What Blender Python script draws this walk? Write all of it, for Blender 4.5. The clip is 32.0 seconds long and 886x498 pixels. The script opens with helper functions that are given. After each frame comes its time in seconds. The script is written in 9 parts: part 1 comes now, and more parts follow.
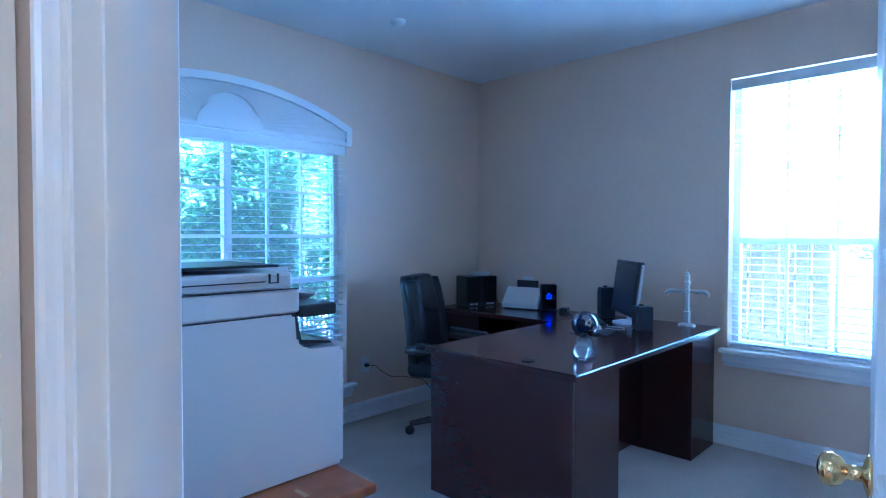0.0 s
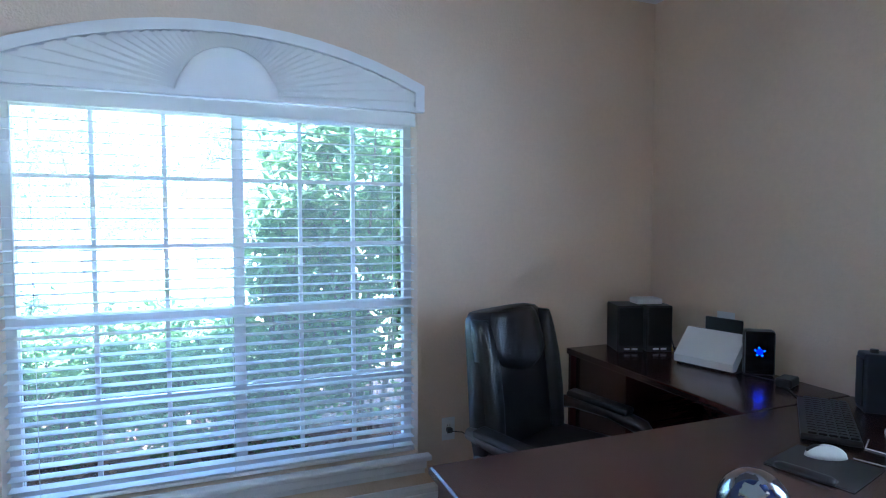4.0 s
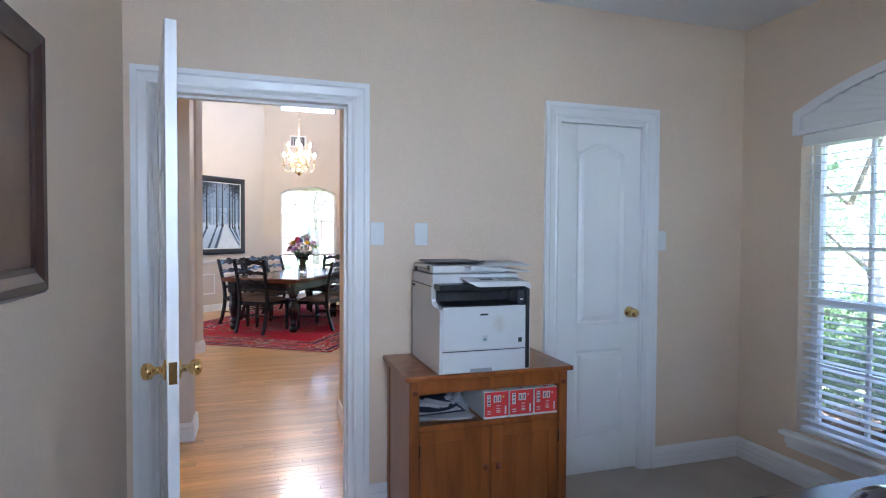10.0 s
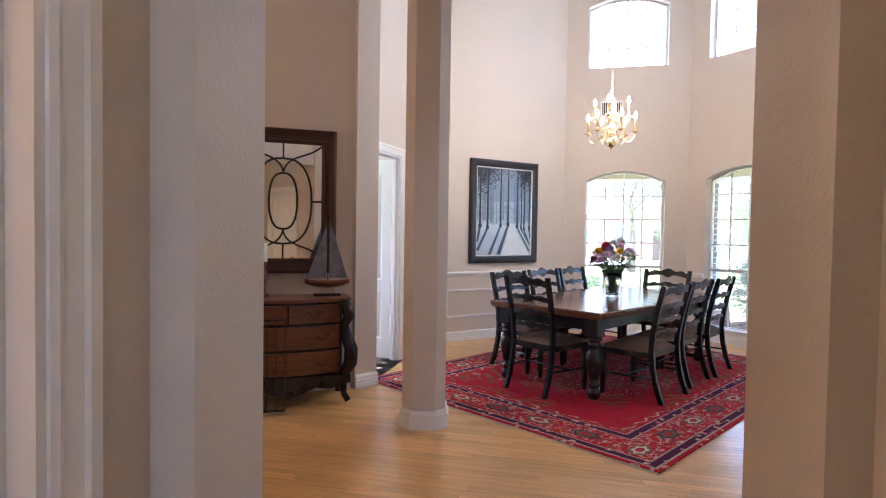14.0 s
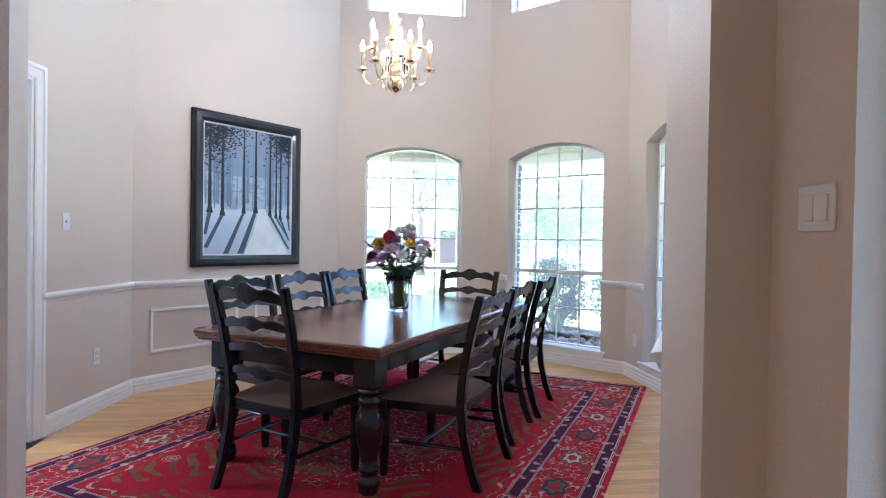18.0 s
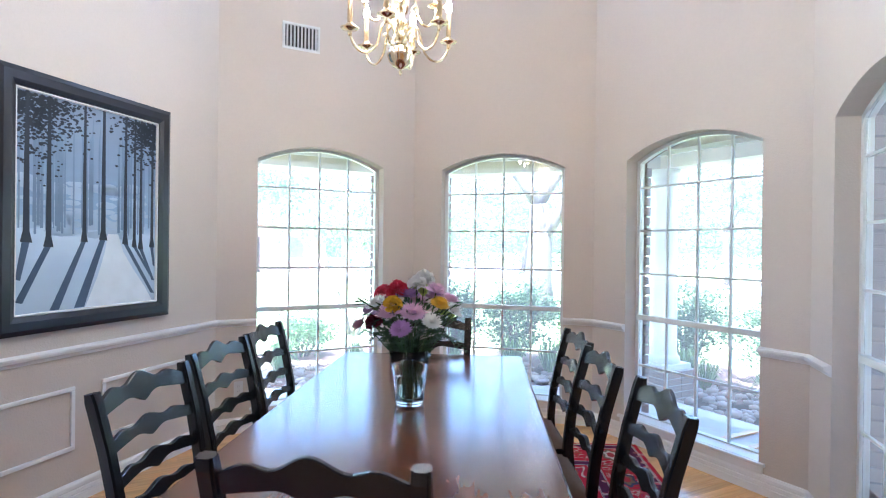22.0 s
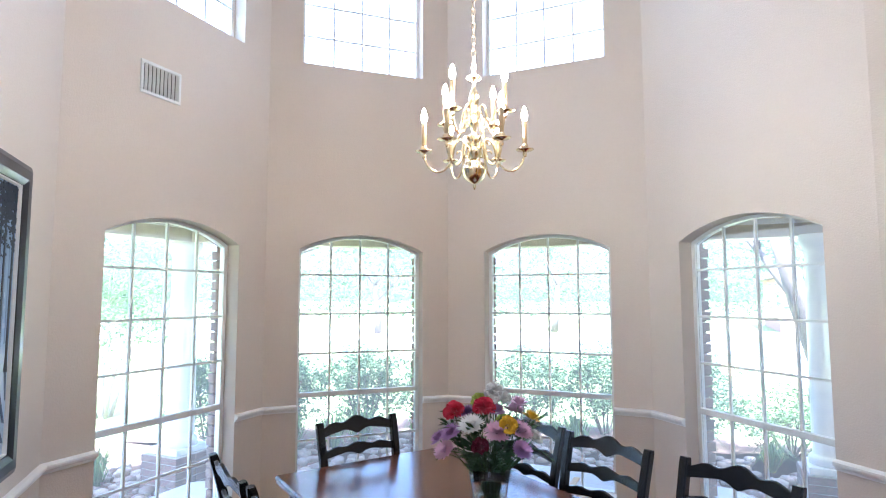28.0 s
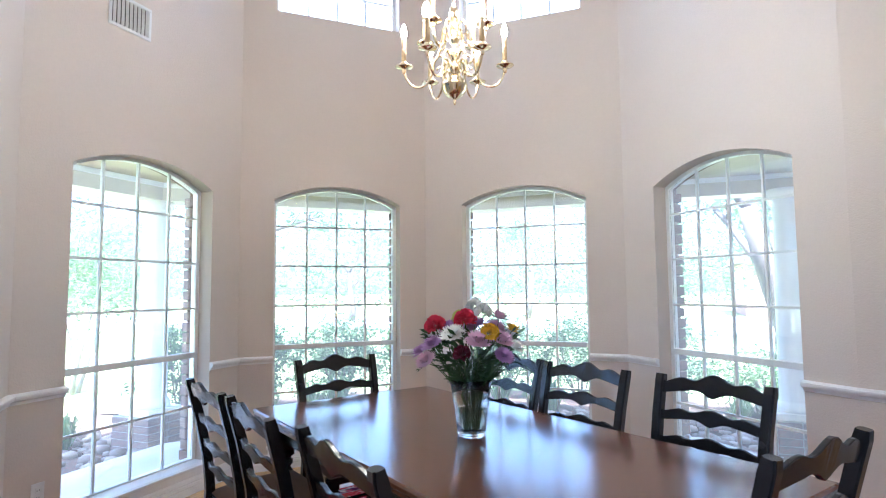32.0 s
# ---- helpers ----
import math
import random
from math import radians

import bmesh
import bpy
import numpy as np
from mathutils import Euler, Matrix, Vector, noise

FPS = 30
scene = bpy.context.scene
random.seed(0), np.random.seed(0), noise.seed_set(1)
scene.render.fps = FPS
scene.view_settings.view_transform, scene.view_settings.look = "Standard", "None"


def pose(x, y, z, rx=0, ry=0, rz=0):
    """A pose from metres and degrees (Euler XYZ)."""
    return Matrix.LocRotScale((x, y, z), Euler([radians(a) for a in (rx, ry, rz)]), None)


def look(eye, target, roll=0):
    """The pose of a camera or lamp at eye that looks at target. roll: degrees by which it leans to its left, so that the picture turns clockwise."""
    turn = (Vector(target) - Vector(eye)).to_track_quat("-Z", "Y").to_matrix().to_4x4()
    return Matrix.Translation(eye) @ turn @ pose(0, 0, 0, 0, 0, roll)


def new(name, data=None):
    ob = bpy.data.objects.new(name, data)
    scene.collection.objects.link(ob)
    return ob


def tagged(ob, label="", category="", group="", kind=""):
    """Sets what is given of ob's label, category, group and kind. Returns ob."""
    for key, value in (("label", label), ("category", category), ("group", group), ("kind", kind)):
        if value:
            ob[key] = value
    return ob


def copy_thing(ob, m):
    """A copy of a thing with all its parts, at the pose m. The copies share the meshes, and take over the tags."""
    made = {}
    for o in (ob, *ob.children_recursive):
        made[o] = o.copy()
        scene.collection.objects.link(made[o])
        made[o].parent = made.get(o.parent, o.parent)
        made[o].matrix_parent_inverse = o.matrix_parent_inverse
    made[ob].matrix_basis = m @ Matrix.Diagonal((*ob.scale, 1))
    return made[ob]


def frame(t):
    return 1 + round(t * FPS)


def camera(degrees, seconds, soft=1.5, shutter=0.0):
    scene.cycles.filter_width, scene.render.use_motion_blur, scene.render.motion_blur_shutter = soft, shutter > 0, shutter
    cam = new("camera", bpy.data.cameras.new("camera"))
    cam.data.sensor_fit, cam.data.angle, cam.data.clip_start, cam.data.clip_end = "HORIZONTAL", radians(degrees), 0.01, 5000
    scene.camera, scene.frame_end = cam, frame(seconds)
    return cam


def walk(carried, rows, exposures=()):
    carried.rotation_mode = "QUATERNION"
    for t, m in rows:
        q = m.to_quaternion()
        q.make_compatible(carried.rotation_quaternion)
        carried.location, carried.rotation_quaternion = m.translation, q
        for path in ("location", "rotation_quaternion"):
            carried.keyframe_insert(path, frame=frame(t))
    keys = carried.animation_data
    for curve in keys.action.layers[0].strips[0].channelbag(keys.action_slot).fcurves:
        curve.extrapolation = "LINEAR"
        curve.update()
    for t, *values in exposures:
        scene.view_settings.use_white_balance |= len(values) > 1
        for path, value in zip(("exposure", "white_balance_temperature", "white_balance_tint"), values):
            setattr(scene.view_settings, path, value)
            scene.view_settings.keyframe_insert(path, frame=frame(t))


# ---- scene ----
cam = camera(76.0, 32.0, 1.1)
PATH = [
    (0, (0.413, -0.002, 1.325), (1.855, 1.383, 1.276), 0.1),
    (0.5, (0.524, 0.072, 1.292), (2.102, 1.3, 1.248), -0.0),
    (1, (0.624, 0.13, 1.284), (2.253, 1.29, 1.242), -0.1),
    (1.5, (0.771, 0.203, 1.297), (2.408, 1.352, 1.255), -0.2),
    (2, (0.954, 0.319, 1.323), (2.585, 1.476, 1.282), -0.2),
    (2.5, (1.166, 0.43, 1.334), (2.691, 1.722, 1.286), -0.3),
    (3, (1.394, 0.535, 1.362), (2.664, 2.08, 1.307), -0.5),
    (3.5, (1.622, 0.644, 1.386), (2.635, 2.367, 1.319), -0.3),
    (5.5, (3.066, 0.523, 1.525), (2.804, 2.498, 1.375), -0.2),
    (6, (3.37, 0.466, 1.508), (2.845, 2.39, 1.36), -0.4),
    (6.5, (3.682, 0.393, 1.482), (2.932, 2.243, 1.357), -0.4),
    (7, (3.858, 0.374, 1.427), (2.916, 2.138, 1.336), -0.2),
    (7.5, (3.967, 0.334, 1.40), (2.826, 1.976, 1.331), 0.2),
    (8, (3.982, 0.291, 1.392), (2.657, 1.788, 1.328), 0.4),
    (8.5, (3.963, 0.26, 1.394), (2.469, 1.589, 1.334), 0.5),
    (9, (3.899, 0.254, 1.383), (2.232, 1.358, 1.328), 0.4),
    (9.5, (3.755, 0.298, 1.373), (1.958, 1.173, 1.319), 0.5),
    (10, (3.525, 0.378, 1.387), (1.623, 0.992, 1.333), 0.3),
    (10.5, (3.21, 0.495, 1.378), (1.242, 0.845, 1.319), 0.2),
    (11, (2.878, 0.604, 1.391), (0.879, 0.646, 1.329), 0.0),
    (11.5, (2.496, 0.649, 1.389), (0.51, 0.417, 1.327), 0.4),
    (12, (2.105, 0.667, 1.369), (0.146, 0.268, 1.306), 0.6),
    (12.5, (1.659, 0.648, 1.365), (-0.285, 0.182, 1.298), 0.7),
    (13, (1.212, 0.615, 1.377), (-0.73, 0.139, 1.312), 0.8),
    (13.5, (0.768, 0.63, 1.39), (-1.176, 0.163, 1.326), 0.9),
    (15.5, (-0.397, 0.609, 1.395), (-2.359, 0.222, 1.363), 0.7),
    (16, (-0.559, 0.527, 1.384), (-2.534, 0.215, 1.348), 1.0),
    (16.5, (-0.803, 0.552, 1.331), (-2.801, 0.483, 1.296), 1.3),
    (17, (-1.069, 0.617, 1.297), (-3.062, 0.773, 1.268), 1.3),
    (17.5, (-1.414, 0.691, 1.261), (-3.399, 0.934, 1.236), 0.9),
    (18, (-1.759, 0.784, 1.254), (-3.741, 1.053, 1.227), 0.9),
    (18.5, (-2.089, 0.805, 1.265), (-4.067, 1.096, 1.236), 0.9),
    (19, (-2.317, 0.703, 1.287), (-4.291, 1.024, 1.259), 0.8),
    (19.5, (-2.488, 0.546, 1.368), (-4.447, 0.946, 1.342), 0.8),
    (20, (-2.65, 0.382, 1.426), (-4.58, 0.905, 1.402), 0.8),
    (20.5, (-2.806, 0.227, 1.459), (-4.704, 0.855, 1.437), 0.7),
    (21, (-2.952, 0.083, 1.486), (-4.817, 0.806, 1.463), 0.7),
    (21.5, (-3.144, -0.03, 1.493), (-4.952, 0.825, 1.473), 0.7),
    (22, (-3.388, -0.104, 1.48), (-5.142, 0.857, 1.473), 0.7),
    (22.5, (-3.602, -0.151, 1.513), (-5.333, 0.851, 1.497), 0.5),
    (23, (-3.827, -0.242, 1.518), (-5.526, 0.812, 1.491), 0.7),
    (23.5, (-4.098, -0.32, 1.462), (-5.76, 0.793, 1.448), 0.6),
    (24, (-4.393, -0.364, 1.43), (-5.982, 0.849, 1.424), 0.7),
    (24.5, (-4.658, -0.573, 1.454), (-6.065, 0.848, 1.447), 0.6),
    (25, (-4.907, -0.715, 1.471), (-6.11, 0.883, 1.445), 0.5),
    (25.5, (-5.079, -0.873, 1.466), (-6.107, 0.842, 1.44), 0.4),
    (27.5, (-4.902, -1.463, 1.712), (-5.737, 0.354, 1.756), -0.1),
    (28, (-4.853, -1.469, 1.775), (-5.67, 0.349, 1.941), -0.1),
    (28.5, (-4.827, -1.502, 1.803), (-5.614, 0.311, 2.106), -0.1),
    (29, (-4.825, -1.509, 1.805), (-5.598, 0.29, 2.213), -0.1),
    (29.5, (-4.834, -1.497, 1.782), (-5.606, 0.291, 2.241), -0.3),
    (30, (-4.859, -1.479, 1.731), (-5.643, 0.302, 2.19), -0.4),
    (30.5, (-4.863, -1.446, 1.648), (-5.656, 0.329, 2.117), -0.4),
    (31, (-4.865, -1.46, 1.573), (-5.655, 0.329, 1.992), -0.4),
    (31.5, (-4.879, -1.461, 1.473), (-5.656, 0.36, 1.761), -0.5),
    (32, (-4.896, -1.452, 1.413), (-5.629, 0.403, 1.557), -0.5),
]
walk(cam, [(t, look(eye, target, roll)) for t, eye, target, roll in PATH], [(0, 4.05, 3400, 7), (2, 4.22, 3800, 7), (3.5, 4.25, 4330, 8), (6, 3.98, 4650, 10), (9, 3.66, 4900, 13), (11, 3.31, 5200, 16), (12, 3.34, 5100, 15), (13, 3.3, 5450, 19), (16, 3.2, 4680, 14), (20, 3.24, 4720, 12), (25, 3.16, 4760, 12), (28, 3.08, 4880, 12), (32, 3.08, 4840, 12)])

# ---- light ----
world = bpy.data.worlds.new("daylight")
scene.world = world
world.use_nodes = True
wn = world.node_tree
wn.nodes.clear()
sky = wn.nodes.new("ShaderNodeTexSky")
sky.sky_type = "NISHITA"
sky.sun_disc = False
sky.sun_elevation = radians(72)
sky.sun_rotation = radians(153)
sky.dust_density = 3.0
sky.air_density = 1.0
bg = wn.nodes.new("ShaderNodeBackground")
bg.inputs[1].default_value = 0.15
wo = wn.nodes.new("ShaderNodeOutputWorld")
wn.links.new(sky.outputs[0], bg.inputs[0])
wn.links.new(bg.outputs[0], wo.inputs[0])

sun_data = bpy.data.lights.new("sun", "SUN")
sun_data.energy = 4.8
sun_data.angle = radians(0.6)
sun_data.color = (1.0, 0.95, 0.87)
sun = new("sun", sun_data)
sun.matrix_world = look((2, -4, 14), (0, 0, 0))


def point_lamp(name, place, watts, colour, radius=0.03):
    d = bpy.data.lights.new(name, "POINT")
    d.energy, d.color, d.shadow_soft_size = watts, colour, radius
    ob = new(name, d)
    ob.location = place
    return ob


def area_lamp(name, eye, target, w, h, watts, colour):
    d = bpy.data.lights.new(name, "AREA")
    d.shape, d.size, d.size_y, d.energy, d.color = "RECTANGLE", w, h, watts, colour
    ob = new(name, d)
    ob.matrix_world = look(eye, target)
    return ob


# sky light standing in the opening of the narrow study window
area_lamp("side_window_sky", (4.44, 0.75, 1.75), (0.0, 0.75, 1.75), 0.80, 0.95, 3.8, (0.86, 0.94, 1.0))

# and in the wide study window
# its own glow also veils the garden behind the blind with haze
area_lamp("front_window_sky", (1.96, 3.42, 1.15), (1.96, 0.0, 1.15), 1.6, 1.5, 0.06, (0.84, 1.0, 0.96))

# and in the three high windows of the bay
area_lamp("high_window_sky_west", (-8.30, 1.308, 4.25), (-6.0, 1.308, 4.25), 1.03, 0.92, 2.5, (0.84, 0.92, 1.0))
area_lamp("high_window_sky_corner", (-7.662, 2.865, 4.25), (-6.0, 1.20, 4.25), 1.03, 0.92, 2.5, (0.84, 0.92, 1.0))
area_lamp("high_window_sky_front", (-6.04, 3.52, 4.25), (-6.04, 1.2, 4.25), 1.03, 0.92, 2.5, (0.84, 0.92, 1.0))

# and, fainter, in the four tall windows under the porch roof
# seen from inside, these lamps also lay a pale haze over the garden
for name, x, y, tx, ty in (("west", -8.245, 1.308, -6.0, 1.308), ("corner", -7.625, 2.838, -6.0, 1.213), ("front", -6.04, 3.458, -6.04, 1.2), ("entry", -4.49, 2.79, -5.9, 1.37)):
    area_lamp("tall_window_sky_" + name, (x, y, 1.25), (tx, ty, 1.25), 1.0, 1.9, 0.16, (0.97, 1.0, 0.98))

# and in the sidelights of the entrance
for name, x in (("west", -2.745), ("east", -1.182)):
    area_lamp("sidelight_sky_" + name, (x, 1.998, 1.06), (x, 0.0, 1.06), 0.17, 1.8, 0.12, (0.95, 1.0, 0.96))

# and, to brighten the rear hall, in an unseen opening added to its wall
area_lamp("hall_added_sky", (-5.35, -3.33, 1.5), (-5.35, 0, 1.5), 0.86, 1.14, 5.0, (0.95, 0.97, 1.0))

# ---- materials ----
MATS = {}


def material(name, colour, rough=0.5, metal=0.0, vary=0.06, scale=12.0, bump=0.0, bump_scale=80.0, coat=0.0, spec=0.5, big=0.05, big_scale=1.3):
    """A principled surface with fine and coarse variation of its colour and a light relief."""
    if name in MATS:
        return MATS[name]
    m = bpy.data.materials.new(name)
    m.use_nodes = True
    n, l = m.node_tree.nodes, m.node_tree.links
    b = n["Principled BSDF"]
    b.inputs["Roughness"].default_value = rough
    b.inputs["Metallic"].default_value = metal
    b.inputs["Coat Weight"].default_value = coat
    b.inputs["Specular IOR Level"].default_value = spec
    co = n.new("ShaderNodeTexCoord")
    fine = n.new("ShaderNodeTexNoise")
    fine.inputs["Scale"].default_value = scale
    fine.inputs["Detail"].default_value = 4
    coarse = n.new("ShaderNodeTexNoise")
    coarse.inputs["Scale"].default_value = big_scale
    coarse.inputs["Detail"].default_value = 2
    l.new(co.outputs["Object"], fine.inputs["Vector"])
    l.new(co.outputs["Object"], coarse.inputs["Vector"])
    a = n.new("ShaderNodeMath")
    a.operation = "MULTIPLY_ADD"
    a.inputs[1].default_value, a.inputs[2].default_value = 2 * vary, 1 - vary
    l.new(fine.outputs["Fac"], a.inputs[0])
    c = n.new("ShaderNodeMath")
    c.operation = "MULTIPLY_ADD"
    c.inputs[1].default_value, c.inputs[2].default_value = 2 * big, 1 - big
    l.new(coarse.outputs["Fac"], c.inputs[0])
    d = n.new("ShaderNodeMath")
    d.operation = "MULTIPLY"
    l.new(a.outputs[0], d.inputs[0])
    l.new(c.outputs[0], d.inputs[1])
    mix = n.new("ShaderNodeVectorMath")
    mix.operation = "SCALE"
    mix.inputs[0].default_value = colour
    l.new(d.outputs[0], mix.inputs["Scale"])
    l.new(mix.outputs[0], b.inputs["Base Color"])
    if bump:
        t = n.new("ShaderNodeTexNoise")
        t.inputs["Scale"].default_value = bump_scale
        t.inputs["Detail"].default_value = 3
        l.new(co.outputs["Object"], t.inputs["Vector"])
        bn = n.new("ShaderNodeBump")
        bn.inputs["Strength"].default_value = bump
        bn.inputs["Distance"].default_value = 0.004
        l.new(t.outputs["Fac"], bn.inputs["Height"])
        l.new(bn.outputs["Normal"], b.inputs["Normal"])
    MATS[name] = m
    return m


def wood(name, light, dark, rough=0.35, stretch=(1.0, 12.0, 12.0), scale=3.0, coat=0.0, random_tone=0.0, bump=0.05, island=False):
    """Wood with grain along the local x axis (stretch) and, on planks, a tone of their own."""
    if name in MATS:
        return MATS[name]
    m = bpy.data.materials.new(name)
    m.use_nodes = True
    n, l = m.node_tree.nodes, m.node_tree.links
    b = n["Principled BSDF"]
    b.inputs["Roughness"].default_value = rough
    b.inputs["Coat Weight"].default_value = coat
    b.inputs["Coat Roughness"].default_value = 0.12
    co = n.new("ShaderNodeTexCoord")
    mp = n.new("ShaderNodeMapping")
    mp.inputs["Scale"].default_value = stretch
    l.new(co.outputs["Object"], mp.inputs["Vector"])
    info = n.new("ShaderNodeObjectInfo")
    if island:
        info = n.new("ShaderNodeNewGeometry")
    rnd = info.outputs["Random Per Island" if island else "Random"]
    if random_tone:
        add = n.new("ShaderNodeVectorMath")
        add.operation = "MULTIPLY_ADD"
        add.inputs[1].default_value = (1, 1, 1)
        comb = n.new("ShaderNodeCombineXYZ")
        sc = n.new("ShaderNodeMath")
        sc.operation = "MULTIPLY"
        sc.inputs[1].default_value = 37.0
        l.new(rnd, sc.inputs[0])
        l.new(sc.outputs[0], comb.inputs[0])
        l.new(sc.outputs[0], comb.inputs[2])
        l.new(mp.outputs[0], add.inputs[0])
        l.new(comb.outputs[0], add.inputs[2])
        vec = add.outputs[0]
    else:
        vec = mp.outputs[0]
    tex = n.new("ShaderNodeTexNoise")
    tex.inputs["Scale"].default_value = scale
    tex.inputs["Detail"].default_value = 6
    tex.inputs["Distortion"].default_value = 0.6
    l.new(vec, tex.inputs["Vector"])
    ramp = n.new("ShaderNodeValToRGB")
    ramp.color_ramp.elements[0].position, ramp.color_ramp.elements[1].position = 0.32, 0.68
    ramp.color_ramp.elements[0].color, ramp.color_ramp.elements[1].color = (*dark, 1), (*light, 1)
    l.new(tex.outputs["Fac"], ramp.inputs[0])
    out = ramp.outputs[0]
    if random_tone:
        k = n.new("ShaderNodeMath")
        k.operation = "MULTIPLY_ADD"
        k.inputs[1].default_value, k.inputs[2].default_value = 2 * random_tone, 1 - random_tone
        l.new(rnd, k.inputs[0])
        v = n.new("ShaderNodeVectorMath")
        v.operation = "SCALE"
        l.new(out, v.inputs[0])
        l.new(k.outputs[0], v.inputs["Scale"])
        out = v.outputs[0]
    l.new(out, b.inputs["Base Color"])
    bn = n.new("ShaderNodeBump")
    bn.inputs["Strength"].default_value = bump
    bn.inputs["Distance"].default_value = 0.002
    l.new(tex.outputs["Fac"], bn.inputs["Height"])
    l.new(bn.outputs["Normal"], b.inputs["Normal"])
    MATS[name] = m
    return m


def clear_glass(name, tint=(1, 1, 1), rough=0.0, ior=1.45):
    if name in MATS:
        return MATS[name]
    m = bpy.data.materials.new(name)
    m.use_nodes = True
    b = m.node_tree.nodes["Principled BSDF"]
    b.inputs["Base Color"].default_value = (*tint, 1)
    b.inputs["Transmission Weight"].default_value = 1.0
    b.inputs["Roughness"].default_value = rough
    b.inputs["IOR"].default_value = ior
    MATS[name] = m
    return m


def glow(name, colour, strength):
    if name in MATS:
        return MATS[name]
    m = bpy.data.materials.new(name)
    m.use_nodes = True
    b = m.node_tree.nodes["Principled BSDF"]
    b.inputs["Base Color"].default_value = (*colour, 1)
    b.inputs["Emission Color"].default_value = (*colour, 1)
    b.inputs["Emission Strength"].default_value = strength
    MATS[name] = m
    return m


PAINT = material("wall_paint", (0.60, 0.525, 0.455), 0.55, vary=0.03, scale=60, bump=0.5, bump_scale=110, big=0.045)
STUDYPAINT = material("study_paint", (0.70, 0.555, 0.415), 0.55, vary=0.045, scale=45, bump=0.6, bump_scale=100, big=0.05)
BATH = material("bath_paint", (0.62, 0.45, 0.22), 0.55, vary=0.02, scale=40, bump=0.1, bump_scale=200)
CEIL = material("ceiling_paint", (0.80, 0.79, 0.77), 0.8, vary=0.03, scale=60, bump=0.5, bump_scale=90)
TRIM = material("trim_white", (0.80, 0.79, 0.78), 0.32, vary=0.015, scale=8, bump=0.02)
DOORW = material("door_white", (0.80, 0.79, 0.77), 0.3, vary=0.015, scale=6, bump=0.06, bump_scale=60)
CARPET = material("carpet", (0.50, 0.44, 0.37), 0.95, vary=0.30, scale=120, bump=1.0, bump_scale=300, big=0.22, big_scale=3.2, spec=0.1)
TILE = material("hall_tile", (0.55, 0.47, 0.38), 0.35, vary=0.08, scale=9)
MAPLE = wood("maple_floor", (0.72, 0.435, 0.16), (0.56, 0.305, 0.10), 0.3, (1.6, 26.0, 26.0), 2.2, coat=0.35, random_tone=0.16, bump=0.03)
MAPLE_FAR = wood("maple_floor_far", (0.72, 0.435, 0.16), (0.56, 0.305, 0.10), 0.3, (1.6, 26.0, 26.0), 2.2, coat=0.35, random_tone=0.16, bump=0.03, island=True)
BLACKWOOD = material("black_lacquer", (0.011, 0.0115, 0.014), 0.27, vary=0.35, scale=14, bump=0.06, bump_scale=30, coat=0.15, spec=0.4)
CHERRY = wood("desk_cherry", (0.046, 0.0153, 0.0142), (0.042, 0.0137, 0.0128), 0.24, (2.0, 9.0, 30.0), 2.0, coat=0.3, bump=0.0)
TABLEWOOD = wood("table_walnut", (0.150, 0.058, 0.029), (0.105, 0.038, 0.019), 0.20, (1.6, 9.0, 9.0), 3.2, coat=0.35, bump=0.012)
CABWOOD = wood("oak_cabinet", (0.33, 0.105, 0.022), (0.20, 0.056, 0.012), 0.30, (7.0, 7.0, 1.2), 2.6, coat=0.25)
DRESSWOOD = wood("dresser_wood", (0.20, 0.066, 0.026), (0.095, 0.028, 0.012), 0.28, (1.2, 12.0, 12.0), 2.6, coat=0.2)
OAK = wood("oak_rail", (0.50, 0.27, 0.085), (0.37, 0.17, 0.045), 0.28, (10.0, 10.0, 1.0), 2.6, coat=0.3)
BRASS = material("polished_brass", (0.83, 0.60, 0.24), 0.12, 1.0, vary=0.03)
PALEBRASS = material("pale_brass", (0.82, 0.70, 0.47), 0.13, 1.0, vary=0.05)
LEATHER = material("black_leather", (0.012, 0.012, 0.014), 0.32, vary=0.2, scale=30, bump=0.35, bump_scale=160)
SEATFAB = material("seat_suede", (0.115, 0.072, 0.05), 0.9, vary=0.18, scale=40, bump=0.3, bump_scale=300, spec=0.15)
PLASTIC = material("white_plastic", (0.72, 0.72, 0.71), 0.38, vary=0.01, scale=8)
DARKP = material("black_plastic", (0.018, 0.019, 0.022), 0.35, vary=0.1, scale=20)
IRON = material("black_iron", (0.015, 0.014, 0.014), 0.45, 0.2, vary=0.2, scale=30, bump=0.1)
PANE = clear_glass("window_pane", (1, 1, 1))
CRYSTAL = clear_glass("crystal", (0.97, 0.98, 1.0), ior=1.5)
# the part left opaque white stands in for bright reflections on the facets
CRYSTAL.node_tree.nodes["Principled BSDF"].inputs["Transmission Weight"].default_value = 0.86
WINMETAL = material("window_alloy", (0.74, 0.75, 0.73), 0.4, 0.0, vary=0.03)
BLIND = material("blind_slat", (0.80, 0.79, 0.76), 0.42, vary=0.015)


# ---- mesh helpers ----
def link_mesh(name, bm, mat, parent=None, label="", smooth=False):
    me = bpy.data.meshes.new(name)
    bm.normal_update()
    bm.to_mesh(me)
    bm.free()
    for p in me.polygons:
        p.use_smooth = smooth
    if mat:
        for one in mat if isinstance(mat, (list, tuple)) else (mat,):
            me.materials.append(one)
    ob = new(name, me)
    if parent:
        ob.parent = parent
    if label:
        ob["label"] = label
    return ob


def part(name, bm, material_, parent, label="", smooth=False):
    return link_mesh(name, bm, material_, parent, label, smooth)


def share(name, me, parent, m):
    """One more object on a mesh that is there already."""
    ob = new(name, me)
    ob.parent = parent
    ob.matrix_basis = m
    return ob


